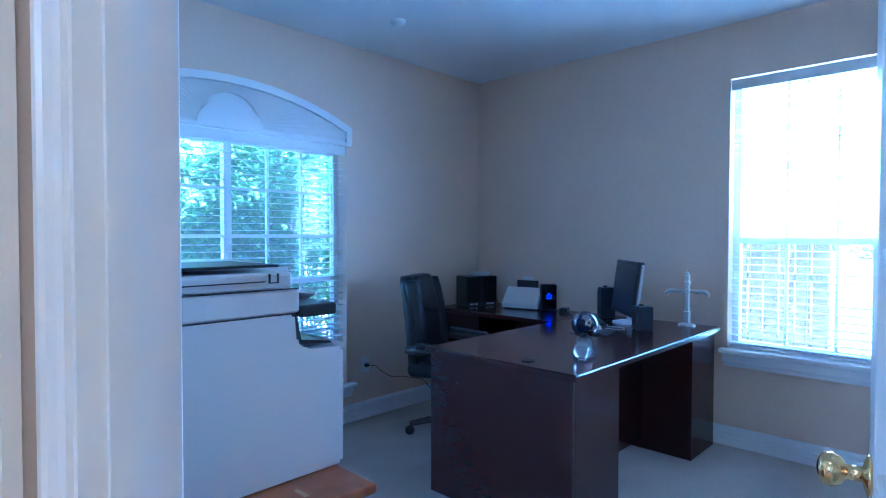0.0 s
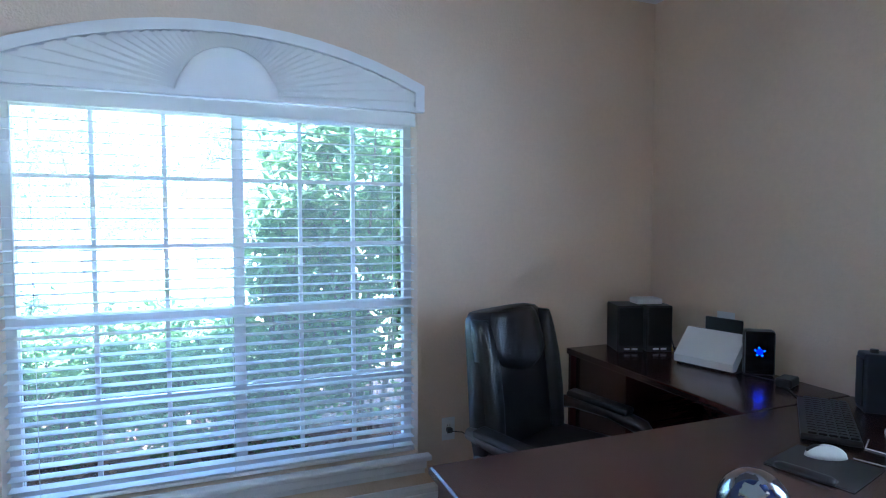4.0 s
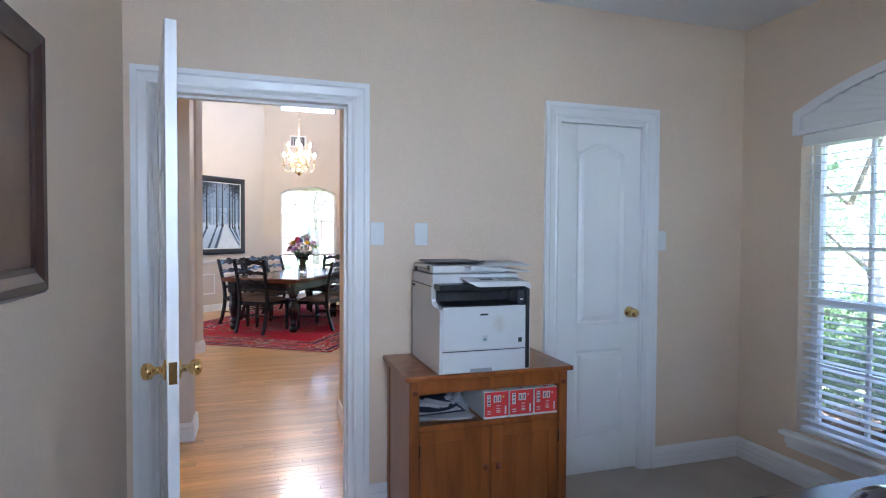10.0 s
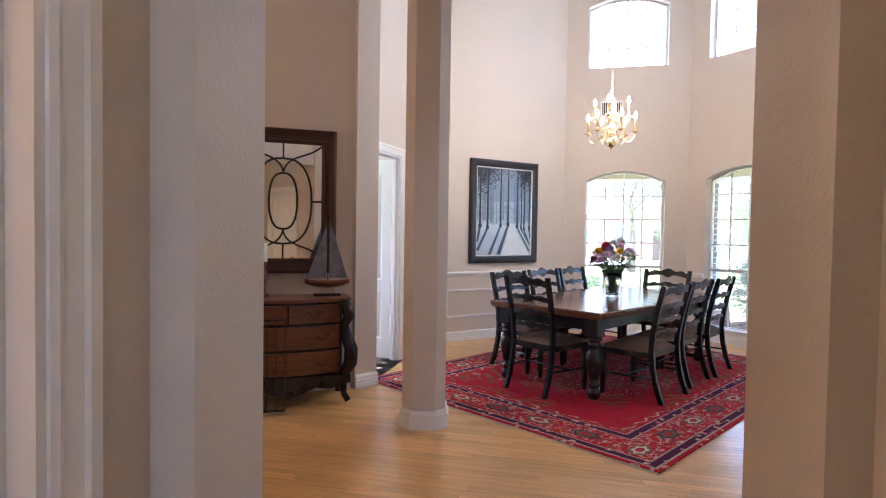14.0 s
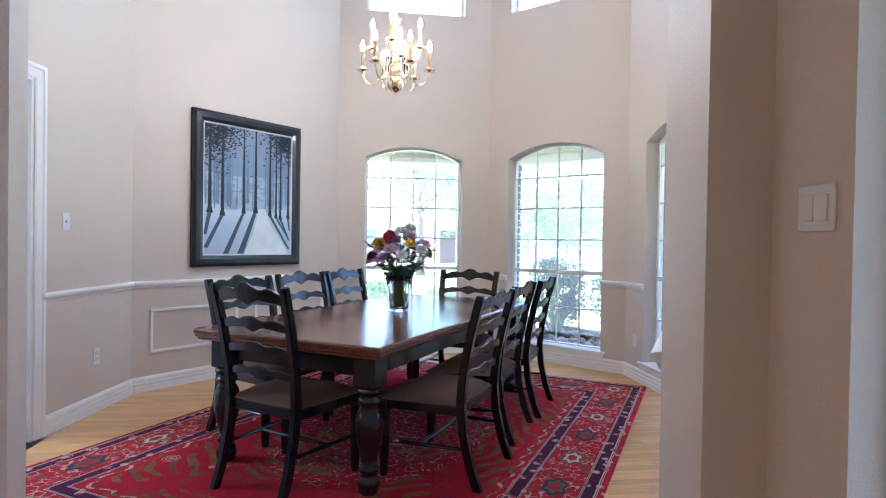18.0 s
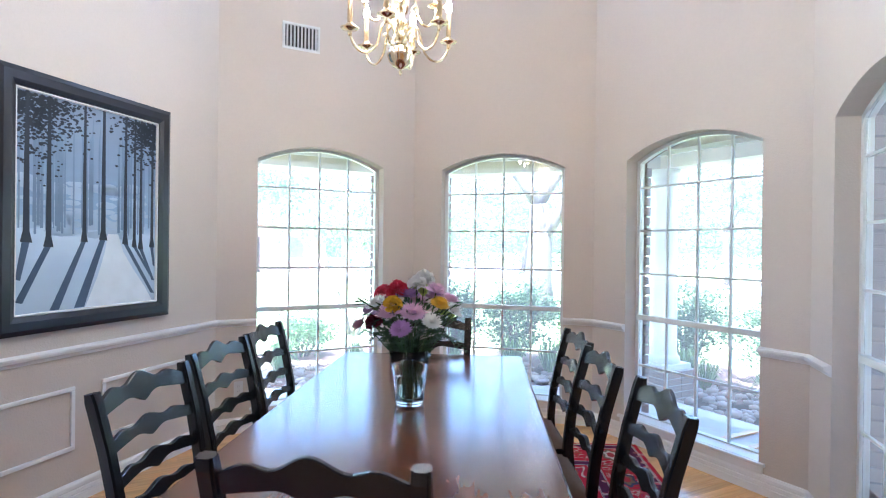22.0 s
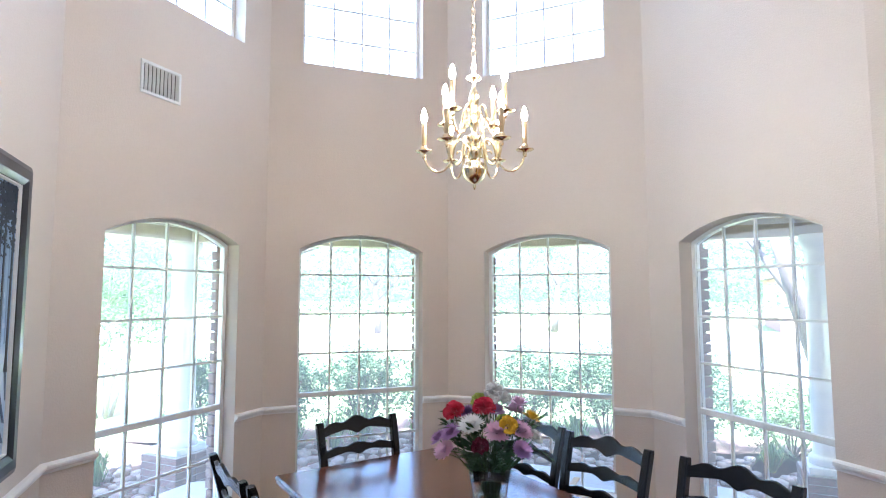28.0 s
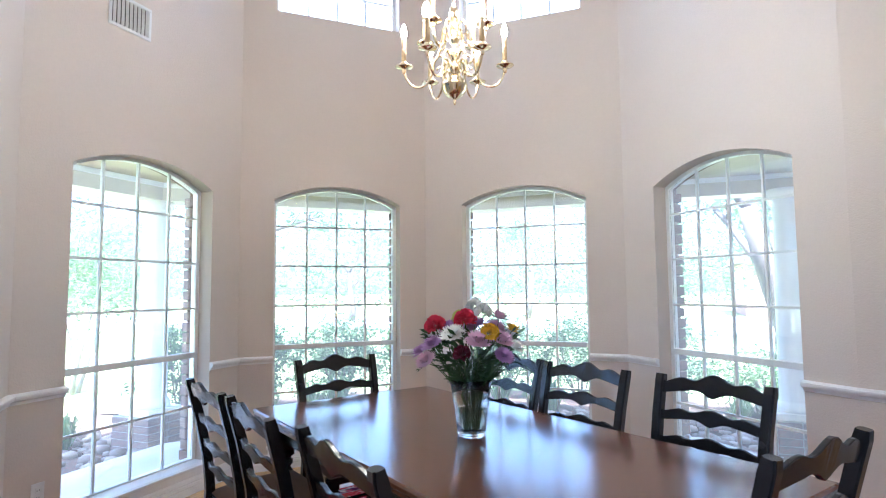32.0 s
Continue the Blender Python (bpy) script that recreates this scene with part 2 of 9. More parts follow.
def thing(name, m, label, category, group="", kind=""):
    ob = new(name)
    ob.empty_display_size = 0.1
    ob.matrix_basis = m
    return tagged(ob, label, category, group, kind)


def setting(name, bm, mat, label, category="", smooth=False):
    ob = link_mesh(name, bm, mat, None, "", smooth)
    return tagged(ob, label, category or name.split("_")[0], "", "structure")


def box(bm, x0, y0, z0, x1, y1, z1, bevel=0.0, seg=2, m=None):
    r = bmesh.ops.create_cube(bm, size=1)
    vs = r["verts"]
    t = Matrix.Translation(((x0 + x1) / 2, (y0 + y1) / 2, (z0 + z1) / 2)) @ Matrix.Diagonal((abs(x1 - x0), abs(y1 - y0), abs(z1 - z0), 1))
    bmesh.ops.transform(bm, matrix=(m @ t) if m else t, verts=vs)
    if bevel:
        es = list({e for v in vs for e in v.link_edges})
        bmesh.ops.bevel(bm, geom=es, offset=bevel, segments=seg, affect="EDGES", profile=0.5)
    return bm


def cube(x0, y0, z0, x1, y1, z1, bevel=0.0, seg=2, m=None):
    return box(bmesh.new(), x0, y0, z0, x1, y1, z1, bevel, seg, m)


def prism(bm, pts, lo, hi, m=None, axis="z"):
    """A flat outline (a list of pairs) drawn out from lo to hi along an axis."""
    put = {"z": lambda a, b, c: (a, b, c), "y": lambda a, b, c: (a, c, b), "x": lambda a, b, c: (c, a, b)}[axis]
    low = [bm.verts.new(put(a, b, lo)) for a, b in pts]
    high = [bm.verts.new(put(a, b, hi)) for a, b in pts]
    fs = [bm.faces.new(low), bm.faces.new(high)]
    for i in range(len(pts)):
        j = (i + 1) % len(pts)
        fs.append(bm.faces.new((low[i], low[j], high[j], high[i])))
    bmesh.ops.recalc_face_normals(bm, faces=fs)
    if m:
        bmesh.ops.transform(bm, matrix=m, verts=low + high)
    return low + high


def lathe(bm, profile, seg=20, m=None):
    """A turned shape from pairs of radius and height."""
    rings = []
    vs = []
    for r, z in profile:
        ring = [bm.verts.new((r * math.cos(2 * math.pi * i / seg), r * math.sin(2 * math.pi * i / seg), z)) for i in range(seg)] if r > 1e-4 else [bm.verts.new((0, 0, z))]
        rings.append(ring)
        vs += ring
    fs = []
    for a, b in zip(rings, rings[1:]):
        for i in range(seg):
            j = (i + 1) % seg
            if len(a) == 1 and len(b) == 1:
                continue
            if len(a) == 1:
                fs.append(bm.faces.new((a[0], b[j], b[i])))
            elif len(b) == 1:
                fs.append(bm.faces.new((a[i], a[j], b[0])))
            else:
                fs.append(bm.faces.new((a[i], a[j], b[j], b[i])))
    for ring in (rings[0], rings[-1]):
        if len(ring) > 1:
            fs.append(bm.faces.new(ring))
    bmesh.ops.recalc_face_normals(bm, faces=fs)
    if m:
        bmesh.ops.transform(bm, matrix=m, verts=vs)
    return vs


def tube(bm, pts, radius, seg=8, closed=False):
    """A round bar along points; radius may be one number or one for each point."""
    pts = [Vector(p) for p in pts]
    n = len(pts)
    rad = radius if isinstance(radius, (list, tuple)) else [radius] * n
    rings = []
    up = None
    for i, p in enumerate(pts):
        a = pts[(i - 1) % n] if closed or i else p
        b = pts[(i + 1) % n] if closed or i < n - 1 else p
        d = (b - a).normalized()
        if up is None:
            up = d.orthogonal().normalized()
        up = (up - d * up.dot(d)).normalized()
        side = d.cross(up)
        rings.append([bm.verts.new(p + (up * math.cos(2 * math.pi * k / seg) + side * math.sin(2 * math.pi * k / seg)) * rad[i]) for k in range(seg)])
    fs = []
    for i in range(n if closed else n - 1):
        a, b = rings[i], rings[(i + 1) % n]
        for k in range(seg):
            j = (k + 1) % seg
            fs.append(bm.faces.new((a[k], a[j], b[j], b[k])))
    if not closed:
        fs += [bm.faces.new(rings[0]), bm.faces.new(rings[-1])]
    bmesh.ops.recalc_face_normals(bm, faces=fs)
    return bm


def swept(profile, p0, p1, cut0=0.0, cut1=0.0):
    """A moulding: outline of (depth, height) pairs, drawn along p0 to p1 on the plan; depth goes to the right of the way.
    cut0 and cut1 lengthen (plus) or shorten each end per metre of depth, for mitres."""
    bm = bmesh.new()
    a, b = Vector((*p0, 0)), Vector((*p1, 0))
    d = (b - a).normalized()
    r = Vector((d.y, -d.x, 0))
    lo = [bm.verts.new(a + r * q - d * q * cut0 + Vector((0, 0, z))) for q, z in profile]
    hi = [bm.verts.new(b + r * q + d * q * cut1 + Vector((0, 0, z))) for q, z in profile]
    bm.faces.new(lo), bm.faces.new(hi)
    for i in range(len(profile)):
        j = (i + 1) % len(profile)
        bm.faces.new((lo[i], lo[j], hi[j], hi[i]))
    bmesh.ops.recalc_face_normals(bm, faces=bm.faces[:])
    return bm


def arch_pts(w, spring, rise, n=14):
    """Points of a low arch from left to right over a width."""
    if rise <= 0:
        return [(0, spring), (w, spring)]
    rad = (w * w / 4 + rise * rise) / (2 * rise)
    half = math.asin(w / 2 / rad)
    return [(w / 2 + rad * math.sin(-half + 2 * half * i / n), spring + rise - rad + rad * math.cos(-half + 2 * half * i / n)) for i in range(n + 1)]


def wall_bm(p0, p1, z0, z1, thick, holes=()):
    """A wall whose room face runs from p0 to p1, with its body to the left of that way. holes: (start, end, bottom, top or spring, rise)."""
    bm = bmesh.new()
    a, b = Vector((*p0, 0)), Vector((*p1, 0))
    length = (b - a).length
    d = (b - a).normalized()
    m = Matrix(((d.x, -d.y, 0, a.x), (d.y, d.x, 0, a.y), (0, 0, 1, 0), (0, 0, 0, 1)))
    cuts = sorted({0.0, length} | {h[0] for h in holes} | {h[1] for h in holes})
    for s0, s1 in zip(cuts, cuts[1:]):
        mine = sorted((h for h in holes if h[0] < s1 - 1e-6 and h[1] > s0 + 1e-6), key=lambda h: h[2])
        z = z0
        pts_low = None
        for h in mine + [None]:
            top = h[2] if h else z1
            if pts_low:
                prism(bm, [(s0 + x, zz) for x, zz in pts_low] + [(s1, top), (s0, top)], 0, thick, m, "y")
            elif top > z + 1e-6:
                box(bm, s0, 0, z, s1, thick, top, m=m)
            if h:
                pts_low = arch_pts(s1 - s0, h[3], h[4]) if h[4] > 0 else None
                z = h[3]
    return bm


BASE_PROFILE = [(0, 0), (0.02, 0), (0.02, 0.045), (0.015, 0.05), (0.02, 0.055), (0.02, 0.075), (0.014, 0.08), (0.018, 0.085), (0.018, 0.105), (0.010, 0.12), (0, 0.122)]
RAIL_PROFILE = [(0, 0.835), (0.010, 0.838), (0.014, 0.853), (0.030, 0.862), (0.036, 0.875), (0.036, 0.885), (0.020, 0.892), (0, 0.895)]


def baseboard(p0, p1, c0=0.0, c1=0.0):
    return setting("baseboard", swept(BASE_PROFILE, p0, p1, c0, c1), TRIM, "white painted grooved baseboard along the wall", "baseboard")


def chair_rail(p0, p1, c0=0.0, c1=0.0):
    return setting("trim_chair_rail", swept(RAIL_PROFILE, p0, p1, c0, c1), TRIM, "white moulded chair rail on the wall", "trim")


def casing(name, m, w, h, depth=0.024, face=0.085):
    """Door casing round an opening w wide and h high, local x along the wall, its face towards -y."""
    prof = [(0.0, 0.0), (0.0, -0.010), (0.012, -0.016), (0.022, -0.012), (0.055, -0.018), (0.062, -0.024), (face, -0.024), (face, 0.0)]
    bm = bmesh.new()
    path = [(0, 0), (0, h), (w, h), (w, 0)]
    rings = []
    for i, (x, z) in enumerate(path):
        sx = -1 if i < 2 else 1
        ring = []
        for q, y in prof:
            dz = q if i in (1, 2) else 0
            ring.append(bm.verts.new((x + sx * q, y, z + dz)))
        rings.append(ring)
    for a, b in zip(rings, rings[1:]):
        for i in range(len(prof)):
            j = (i + 1) % len(prof)
            bm.faces.new((a[i], a[j], b[j], b[i]))
    bm.faces.new(rings[0]), bm.faces.new(rings[-1])
    bmesh.ops.recalc_face_normals(bm, faces=bm.faces[:])
    bmesh.ops.transform(bm, matrix=m, verts=bm.verts[:])
    return setting(name, bm, TRIM, "white moulded door casing", "trim")

# ---- the plan ----
XL, XR, YF, YB = 0.719, 4.237, 3.243, -0.19
OFFICE_H, FOYER_H, DINING_H = 2.65, 3.66, 5.38
WP, PA, AB, BC, CD, DE = (-6.55, -1.055), (-8.057, 0.466), (-8.062, 2.146), (-6.932, 3.27), (-5.205, 3.276), (-4.004, 2.068)
E1, E2 = (-3.543, 1.773), (-3.213, 1.714)
WE = (-4.5, -1.36)
COLUMN = (-3.618, -0.422)
WIN_W, WIN_Z0, WIN_SPRING, WIN_RISE = 1.085, 0.165, 2.17, 0.135
UP_Z0, UP_SPRING, UP_RISE = 3.775, 4.635, 0.12
REVEAL = 0.15


def length(a, b):
    return math.hypot(b[0] - a[0], b[1] - a[1])


def along(a, b, s, off=0.0):
    """The plan point s metres along a to b, off metres to the right of the way."""
    n = length(a, b)
    dx, dy = (b[0] - a[0]) / n, (b[1] - a[1]) / n
    return (a[0] + dx * s + dy * off, a[1] + dy * s - dx * off)


def on_wall(a, b, s, z=0.0, off=0.0):
    """A pose on a wall: local x along a to b, local -y out into the room (to the right of the way), origin at s and z."""
    x, y = along(a, b, s, off)
    return pose(x, y, z, 0, 0, math.degrees(math.atan2(b[1] - a[1], b[0] - a[0])))


# office
setting("wall_office_front", wall_bm((XL, YF), (XR, YF), 0, OFFICE_H, 0.16, [(0.405, 2.095, 0.283, 2.027, 0.184)]), STUDYPAINT, "beige painted front wall of the study", "wall")
setting("wall_office_right", wall_bm((XR, YF), (XR, YB), 0, OFFICE_H, 0.16, [(2.068, 2.92, 0.585, 2.305, 0)]), STUDYPAINT, "beige painted side wall of the study", "wall")
setting("wall_office_back", wall_bm((XR, YB), (XL, YB), 0, OFFICE_H, 0.13), STUDYPAINT, "beige painted rear wall of the study", "wall")
setting("wall_office_left", wall_bm((XL, YB), (XL, YF), 0, OFFICE_H, 0.119, [(0.115, 0.999, 0, 2.035, 0), (2.142, 2.71, 0, 2.03, 0)]), STUDYPAINT, "beige painted wall with the study doors", "wall")
setting("ceiling_office", cube(XL - 0.12, YB - 0.1, OFFICE_H, XR + 0.1, YF + 0.1, OFFICE_H + 0.1), CEIL, "white textured ceiling of the study", "ceiling")
setting("floor_carpet", cube(XL - 0.06, YB - 0.1, -0.06, XR + 0.1, YF + 0.1, 0.0), CARPET, "light beige cut pile carpet of the study", "floor")

# vestibule between the study and the foyer
setting("wall_vestibule_left", wall_bm((0.60, -0.16), (-0.55, -0.16), 0, OFFICE_H, 0.12, [(0.20, 0.93, 0, 2.035, 0)]), PAINT, "beige painted vestibule wall with the bathroom door", "wall")
setting("wall_vestibule_right", wall_bm((-0.44, 1.005), (0.60, 1.005), 0, OFFICE_H, 0.12, [(0.25, 0.93, 0, 2.035, 0)]), PAINT, "beige painted vestibule wall with a closet door", "wall")
setting("ceiling_vestibule", cube(-0.55, -0.3, OFFICE_H, 0.6, 1.13, OFFICE_H + 0.1), CEIL, "white ceiling of the vestibule", "ceiling")
setting("wall_pier_left", cube(-0.79, -0.30, 0, -0.55, -0.06, FOYER_H), PAINT, "beige painted pier beside the vestibule opening", "wall")
setting("wall_pier_right", cube(-0.79, 0.95, 0, -0.44, 1.125, FOYER_H), PAINT, "beige painted pier beside the vestibule opening", "wall")
setting("wall_header", cube(-0.77, -0.06, 2.42, -0.53, 0.95, FOYER_H), PAINT, "beige painted header over the vestibule opening", "wall")

# foyer
setting("wall_foyer_east", wall_bm((-0.79, -0.30), (-0.79, -4.2), 0, FOYER_H, 0.1), PAINT, "beige painted wall of the foyer", "wall")
setting("wall_foyer_east_front", wall_bm((-0.79, 1.88), (-0.79, 1.125), 0, FOYER_H, 0.1), PAINT, "beige painted wall of the foyer", "wall")
FW0, FW1 = (-3.18, 1.88), (-0.69, 1.88)
setting("wall_foyer_front", wall_bm(FW0, FW1, 0, FOYER_H, 0.17, [(0.27, 0.565, 0.1, 2.03, 0), (0.815, 1.735, 0, 2.06, 0), (1.88, 2.116, 0.1, 2.03, 0)]), PAINT, "beige painted entrance wall with sidelights", "wall")
setting("wall_dresser", wall_bm((-3.69, -2.31), (-4.33, -1.26), 0, FOYER_H, 0.12), PAINT, "beige painted angled wall behind the dresser", "wall")
NW0, NW1 = (-3.69, -4.2), (-3.69, -2.31)
setting("wall_niche", wall_bm(NW0, NW1, 0, FOYER_H, 0.2, [(0.2, 1.69, 0.88, 2.37, 0)]), PAINT, "beige painted wall with a picture niche", "wall")
setting("wall_niche_back", cube(-3.91, -4.1, 0.7, -3.89, -2.4, 2.4), PAINT, "beige back of the picture niche", "wall")
setting("wall_foyer_rear", wall_bm((-0.69, -4.2), (-3.69, -4.2), 0, FOYER_H, 0.1), PAINT, "beige painted rear wall of the foyer", "wall")
bm = bmesh.new()
prism(bm, [(-0.8, -4.3), (-0.4, -0.3), (-0.4, 2.1), (-3.2, 2.1), (-3.25, 1.69), (-3.62, -0.42), (-4.45, -1.2), (-4.45, -1.5), (-3.9, -2.3), (-3.9, -4.3)], FOYER_H, FOYER_H + 0.1)
setting("ceiling_foyer", bm, CEIL, "white ceiling of the foyer", "ceiling")

# dining room
RUNS = {"a": (PA, AB), "b": (AB, BC), "c": (BC, CD), "d": (CD, DE)}
START = {}
for key, (p, q) in RUNS.items():
    s0 = (length(p, q) - WIN_W) / 2 + {"a": 0.0, "b": 0.01, "c": 0.03, "d": 0.02}[key]
    START[key] = s0
    holes = [(s0, s0 + WIN_W, WIN_Z0, WIN_SPRING, WIN_RISE)]
    if key != "d":
        holes.append((s0, s0 + WIN_W, UP_Z0, UP_SPRING, UP_RISE))
    setting("wall_dining_" + key, wall_bm(p, q, 0, DINING_H, REVEAL, holes), PAINT, "beige painted bay wall with an arched window", "wall")
setting("wall_dining_picture", wall_bm(WP, PA, 0, DINING_H, 0.15), PAINT, "beige painted dining wall behind the painting", "wall")
setting("wall_dining_door", wall_bm(WE, WP, 0, DINING_H, 0.09, [(0.17, 1.0, 0, 2.2, 0)]), PAINT, "beige painted dining wall with a doorway", "wall")
setting("wall_dining_entry", wall_bm(DE, E1, 0, DINING_H, 0.13), PAINT, "beige painted wall between bay and entrance", "wall")
bm = bmesh.new()
prism(bm, [E1, E2, (-3.165, 1.90), (-3.5, 1.97)], 0, DINING_H)
setting("wall_pillar_entry", bm, PAINT, "beige painted pillar at the dining room entrance", "wall")
bm = bmesh.new()
prism(bm, [(-4.30, -1.24), (-4.50, -1.11), (-4.60, -1.20), (-4.62, -1.44), (-4.42, -1.46)], 0, DINING_H)
setting("wall_pillar_door", bm, PAINT, "beige painted pillar beside the doorway", "wall")
setting("wall_header_entry", wall_bm((-3.25, 1.722), (-3.55, -0.41), 3.6, DINING_H, -0.2), PAINT, "beige painted header over the dining room opening", "wall")
setting("wall_header_corner", wall_bm((-3.55, -0.36), (-4.45, -1.15), 3.6, DINING_H, -0.2), PAINT, "beige painted header over the dining room opening", "wall")
bm = bmesh.new()
prism(bm, [WE, WP, PA, AB, BC, CD, DE, E1, (-3.2, 1.75), (-3.3, -0.41)], DINING_H, DINING_H + 0.1)
setting("ceiling_dining", bm, CEIL, "white ceiling of the tall dining room", "ceiling")
CROWN = [(0, 5.25), (0.012, 5.25), (0.02, 5.275), (0.06, 5.32), (0.085, 5.345), (0.085, 5.378), (0, 5.378)]
T = math.tan(radians(22.5))
for p, q in ((WE, WP), (WP, PA), (PA, AB), (AB, BC), (BC, CD), (CD, DE), (DE, E1)):
    setting("trim_crown", swept(CROWN, p, q, -T, -T), TRIM, "white crown moulding under the ceiling", "trim")

# column
def chamfered(w, c):
    h = w / 2 + c * 0.7071
    return [(h, -w / 2), (h, w / 2), (w / 2, h), (-w / 2, h), (-h, w / 2), (-h, -w / 2), (-w / 2, -h), (w / 2, -h)]


col = thing("column", pose(*COLUMN, 0, 0, 0, 13), "beige painted eight sided column on a white base", "column", kind="structure")
bm = bmesh.new()
prism(bm, chamfered(0.168, 0.10), 0, 3.7)
part("shaft", bm, PAINT, col)
bm = bmesh.new()
prism(bm, chamfered(0.19, 0.118), 0, 0.1)
vs = prism(bm, chamfered(0.18, 0.108), 0.1, 0.135)
part("plinth", bm, TRIM, col, "white painted column base")

# rooms beyond
setting("wall_hall_side", wall_bm((-6.3, -3.2), (-6.3, -1.17), 0, OFFICE_H, 0.1), PAINT, "beige wall of the rear hall", "wall")
# the opening is added, out of view, for the hall's extra light
setting("wall_hall_rear", wall_bm((-4.4, -3.2), (-6.3, -3.2), 0, OFFICE_H, 0.1, [(0.5, 1.4, 0.9, 2.1, 0)]), PAINT, "beige wall of the rear hall", "wall")
setting("wall_hall_end", wall_bm((-4.42, -1.36), (-4.42, -3.2), 0, OFFICE_H, 0.1), PAINT, "beige wall of the rear hall", "wall")
setting("ceiling_hall", cube(-6.4, -3.3, OFFICE_H, -4.3, -1.42, OFFICE_H + 0.1), CEIL, "white ceiling of the rear hall", "ceiling")
setting("wall_bath_rear", wall_bm((0.7, -2.1), (-0.69, -2.1), 0, OFFICE_H, 0.1), BATH, "yellow painted bathroom wall", "wall")
setting("wall_bath_west", wall_bm((-0.676, -2.1), (-0.676, -0.30), 0, OFFICE_H, 0.012), BATH, "yellow painted bathroom wall", "wall")
setting("wall_bath_east", wall_bm((0.7, -0.28), (0.7, -2.1), 0, OFFICE_H, 0.1), BATH, "yellow painted bathroom wall", "wall")
setting("wall_bath_front", cube(-0.675, -0.296, 0, -0.335, -0.282, OFFICE_H), BATH, "yellow painted bathroom wall", "wall")
setting("ceiling_bath", cube(-0.7, -2.2, OFFICE_H, 0.8, -0.28, OFFICE_H + 0.1), CEIL, "white ceiling of the bathroom", "ceiling")
setting("floor_bath", cube(-0.7, -2.2, -0.05, 0.8, -0.28, 0.0), TILE, "beige tiled bathroom floor", "floor")
setting("floor_hall_tile", cube(-6.4, -3.3, -0.05, -4.3, -1.16, 0.0), TILE, "beige tiled floor of the rear hall", "floor")
FLOOR_PLAN = [(-8.1, 0.45), (-8.1, 2.17), (-6.93, 3.33), (-5.15, 3.33), (-3.93, 2.1), (-3.2, 1.95), (-0.47, 1.95), (-0.47, 1.05), (0.66, 1.05), (0.66, -0.28), (-0.6, -0.28), (-0.6, -4.3), (-3.9, -4.3), (-4.4, -1.3), (-6.6, -1.16)]
bm = bmesh.new()
prism(bm, FLOOR_PLAN, -0.07, -0.012)
floor_wood = setting("floor_wood", bm, material("floor_joint", (0.10, 0.05, 0.02), 0.7), "honey coloured maple strip floor", "floor")

# ---- windows, doors, trim ----
BRICK = material("brick_red", (0.21, 0.145, 0.115), 0.85, vary=0.25, scale=25, bump=0.4, bump_scale=120)


def clipped(pts, x0, x1):
    """The part of an arch line between two x, ends worked out."""
    def at(x):
        for (a, za), (b, zb) in zip(pts, pts[1:]):
            if a - 1e-9 <= x <= b + 1e-9:
                return za + (zb - za) * (x - a) / max(b - a, 1e-9)
        return pts[-1][1]
    return [(x0, at(x0))] + [(x, z) for x, z in pts if x0 + 1e-6 < x < x1 - 1e-6] + [(x1, at(x1))]


def arched_window(name, m, w, z0, spring, rise, rows, meeting, cols=4, sill=True):
    """A sash window under a low arch; rows are the heights of the glazing bars, meeting that of the meeting rail."""
    win = thing(name, m, "tall arched white sash window with small panes", "window", "windows", "structure")
    y = REVEAL - 0.035
    arch = arch_pts(w, spring, rise)
    f = 0.03
    inner = arch_pts(w - 2 * f, spring - f * 0.6, rise - 0.005)
    inner = [(x + f, z) for x, z in inner]
    bm = bmesh.new()
    box(bm, 0, y, z0, f, y + 0.05, spring)
    box(bm, w - f, y, z0, w, y + 0.05, spring)
    box(bm, f, y, z0, w - f, y + 0.05, z0 + 0.035)
    prism(bm, arch + inner[::-1], y, y + 0.05, None, "y")
    part("window_frame", bm, WINMETAL, win)
    if meeting:
        part("meeting_rail", cube(f, y - 0.012, meeting - 0.02, w - f, y + 0.03, meeting + 0.02, 0.003, 1), WINMETAL, win)
    xs = [f + (w - 2 * f) * i / cols for i in range(cols + 1)]
    for x in xs[1:-1]:
        top = clipped(inner, x - 0.001, x + 0.001)[0][1]
        part("glazing_bar", cube(x - 0.008, y + 0.006, z0 + 0.03, x + 0.008, y + 0.028, top + 0.004), WINMETAL, win)
    zs = [z0 + 0.03] + list(rows)
    for z in rows:
        if not meeting or abs(z - meeting) > 0.01:
            part("glazing_bar", cube(f, y + 0.007, z - 0.008, w - f, y + 0.027, z + 0.008), WINMETAL, win)
    for i, z in enumerate(zs):
        for x0, x1 in zip(xs, xs[1:]):
            bm = bmesh.new()
            if i < len(zs) - 1:
                box(bm, x0 + 0.002, y + 0.014, z, x1 - 0.002, y + 0.019, zs[i + 1])
            else:
                top = clipped(inner, x0 + 0.002, x1 - 0.002)
                prism(bm, [(x0 + 0.002, z)] + top + [(x1 - 0.002, z)], y + 0.014, y + 0.019, None, "y")
            pane = part("pane", bm, PANE, win)
            pane.visible_shadow = False
    if sill:
        bm = cube(-0.045, -0.03, z0 + 0.001, w + 0.045, 0, z0 + 0.024, 0.006, 2)
        box(bm, 0.001, -0.001, z0 + 0.001, w - 0.001, y, z0 + 0.024)
        part("window_sill", bm, TRIM, win, "white painted window sill")
        bm = cube(-0.03, -0.016, z0 - 0.045, w + 0.03, -0.001, z0, 0.004, 1)
        part("sill_apron", bm, TRIM, win)
    return win


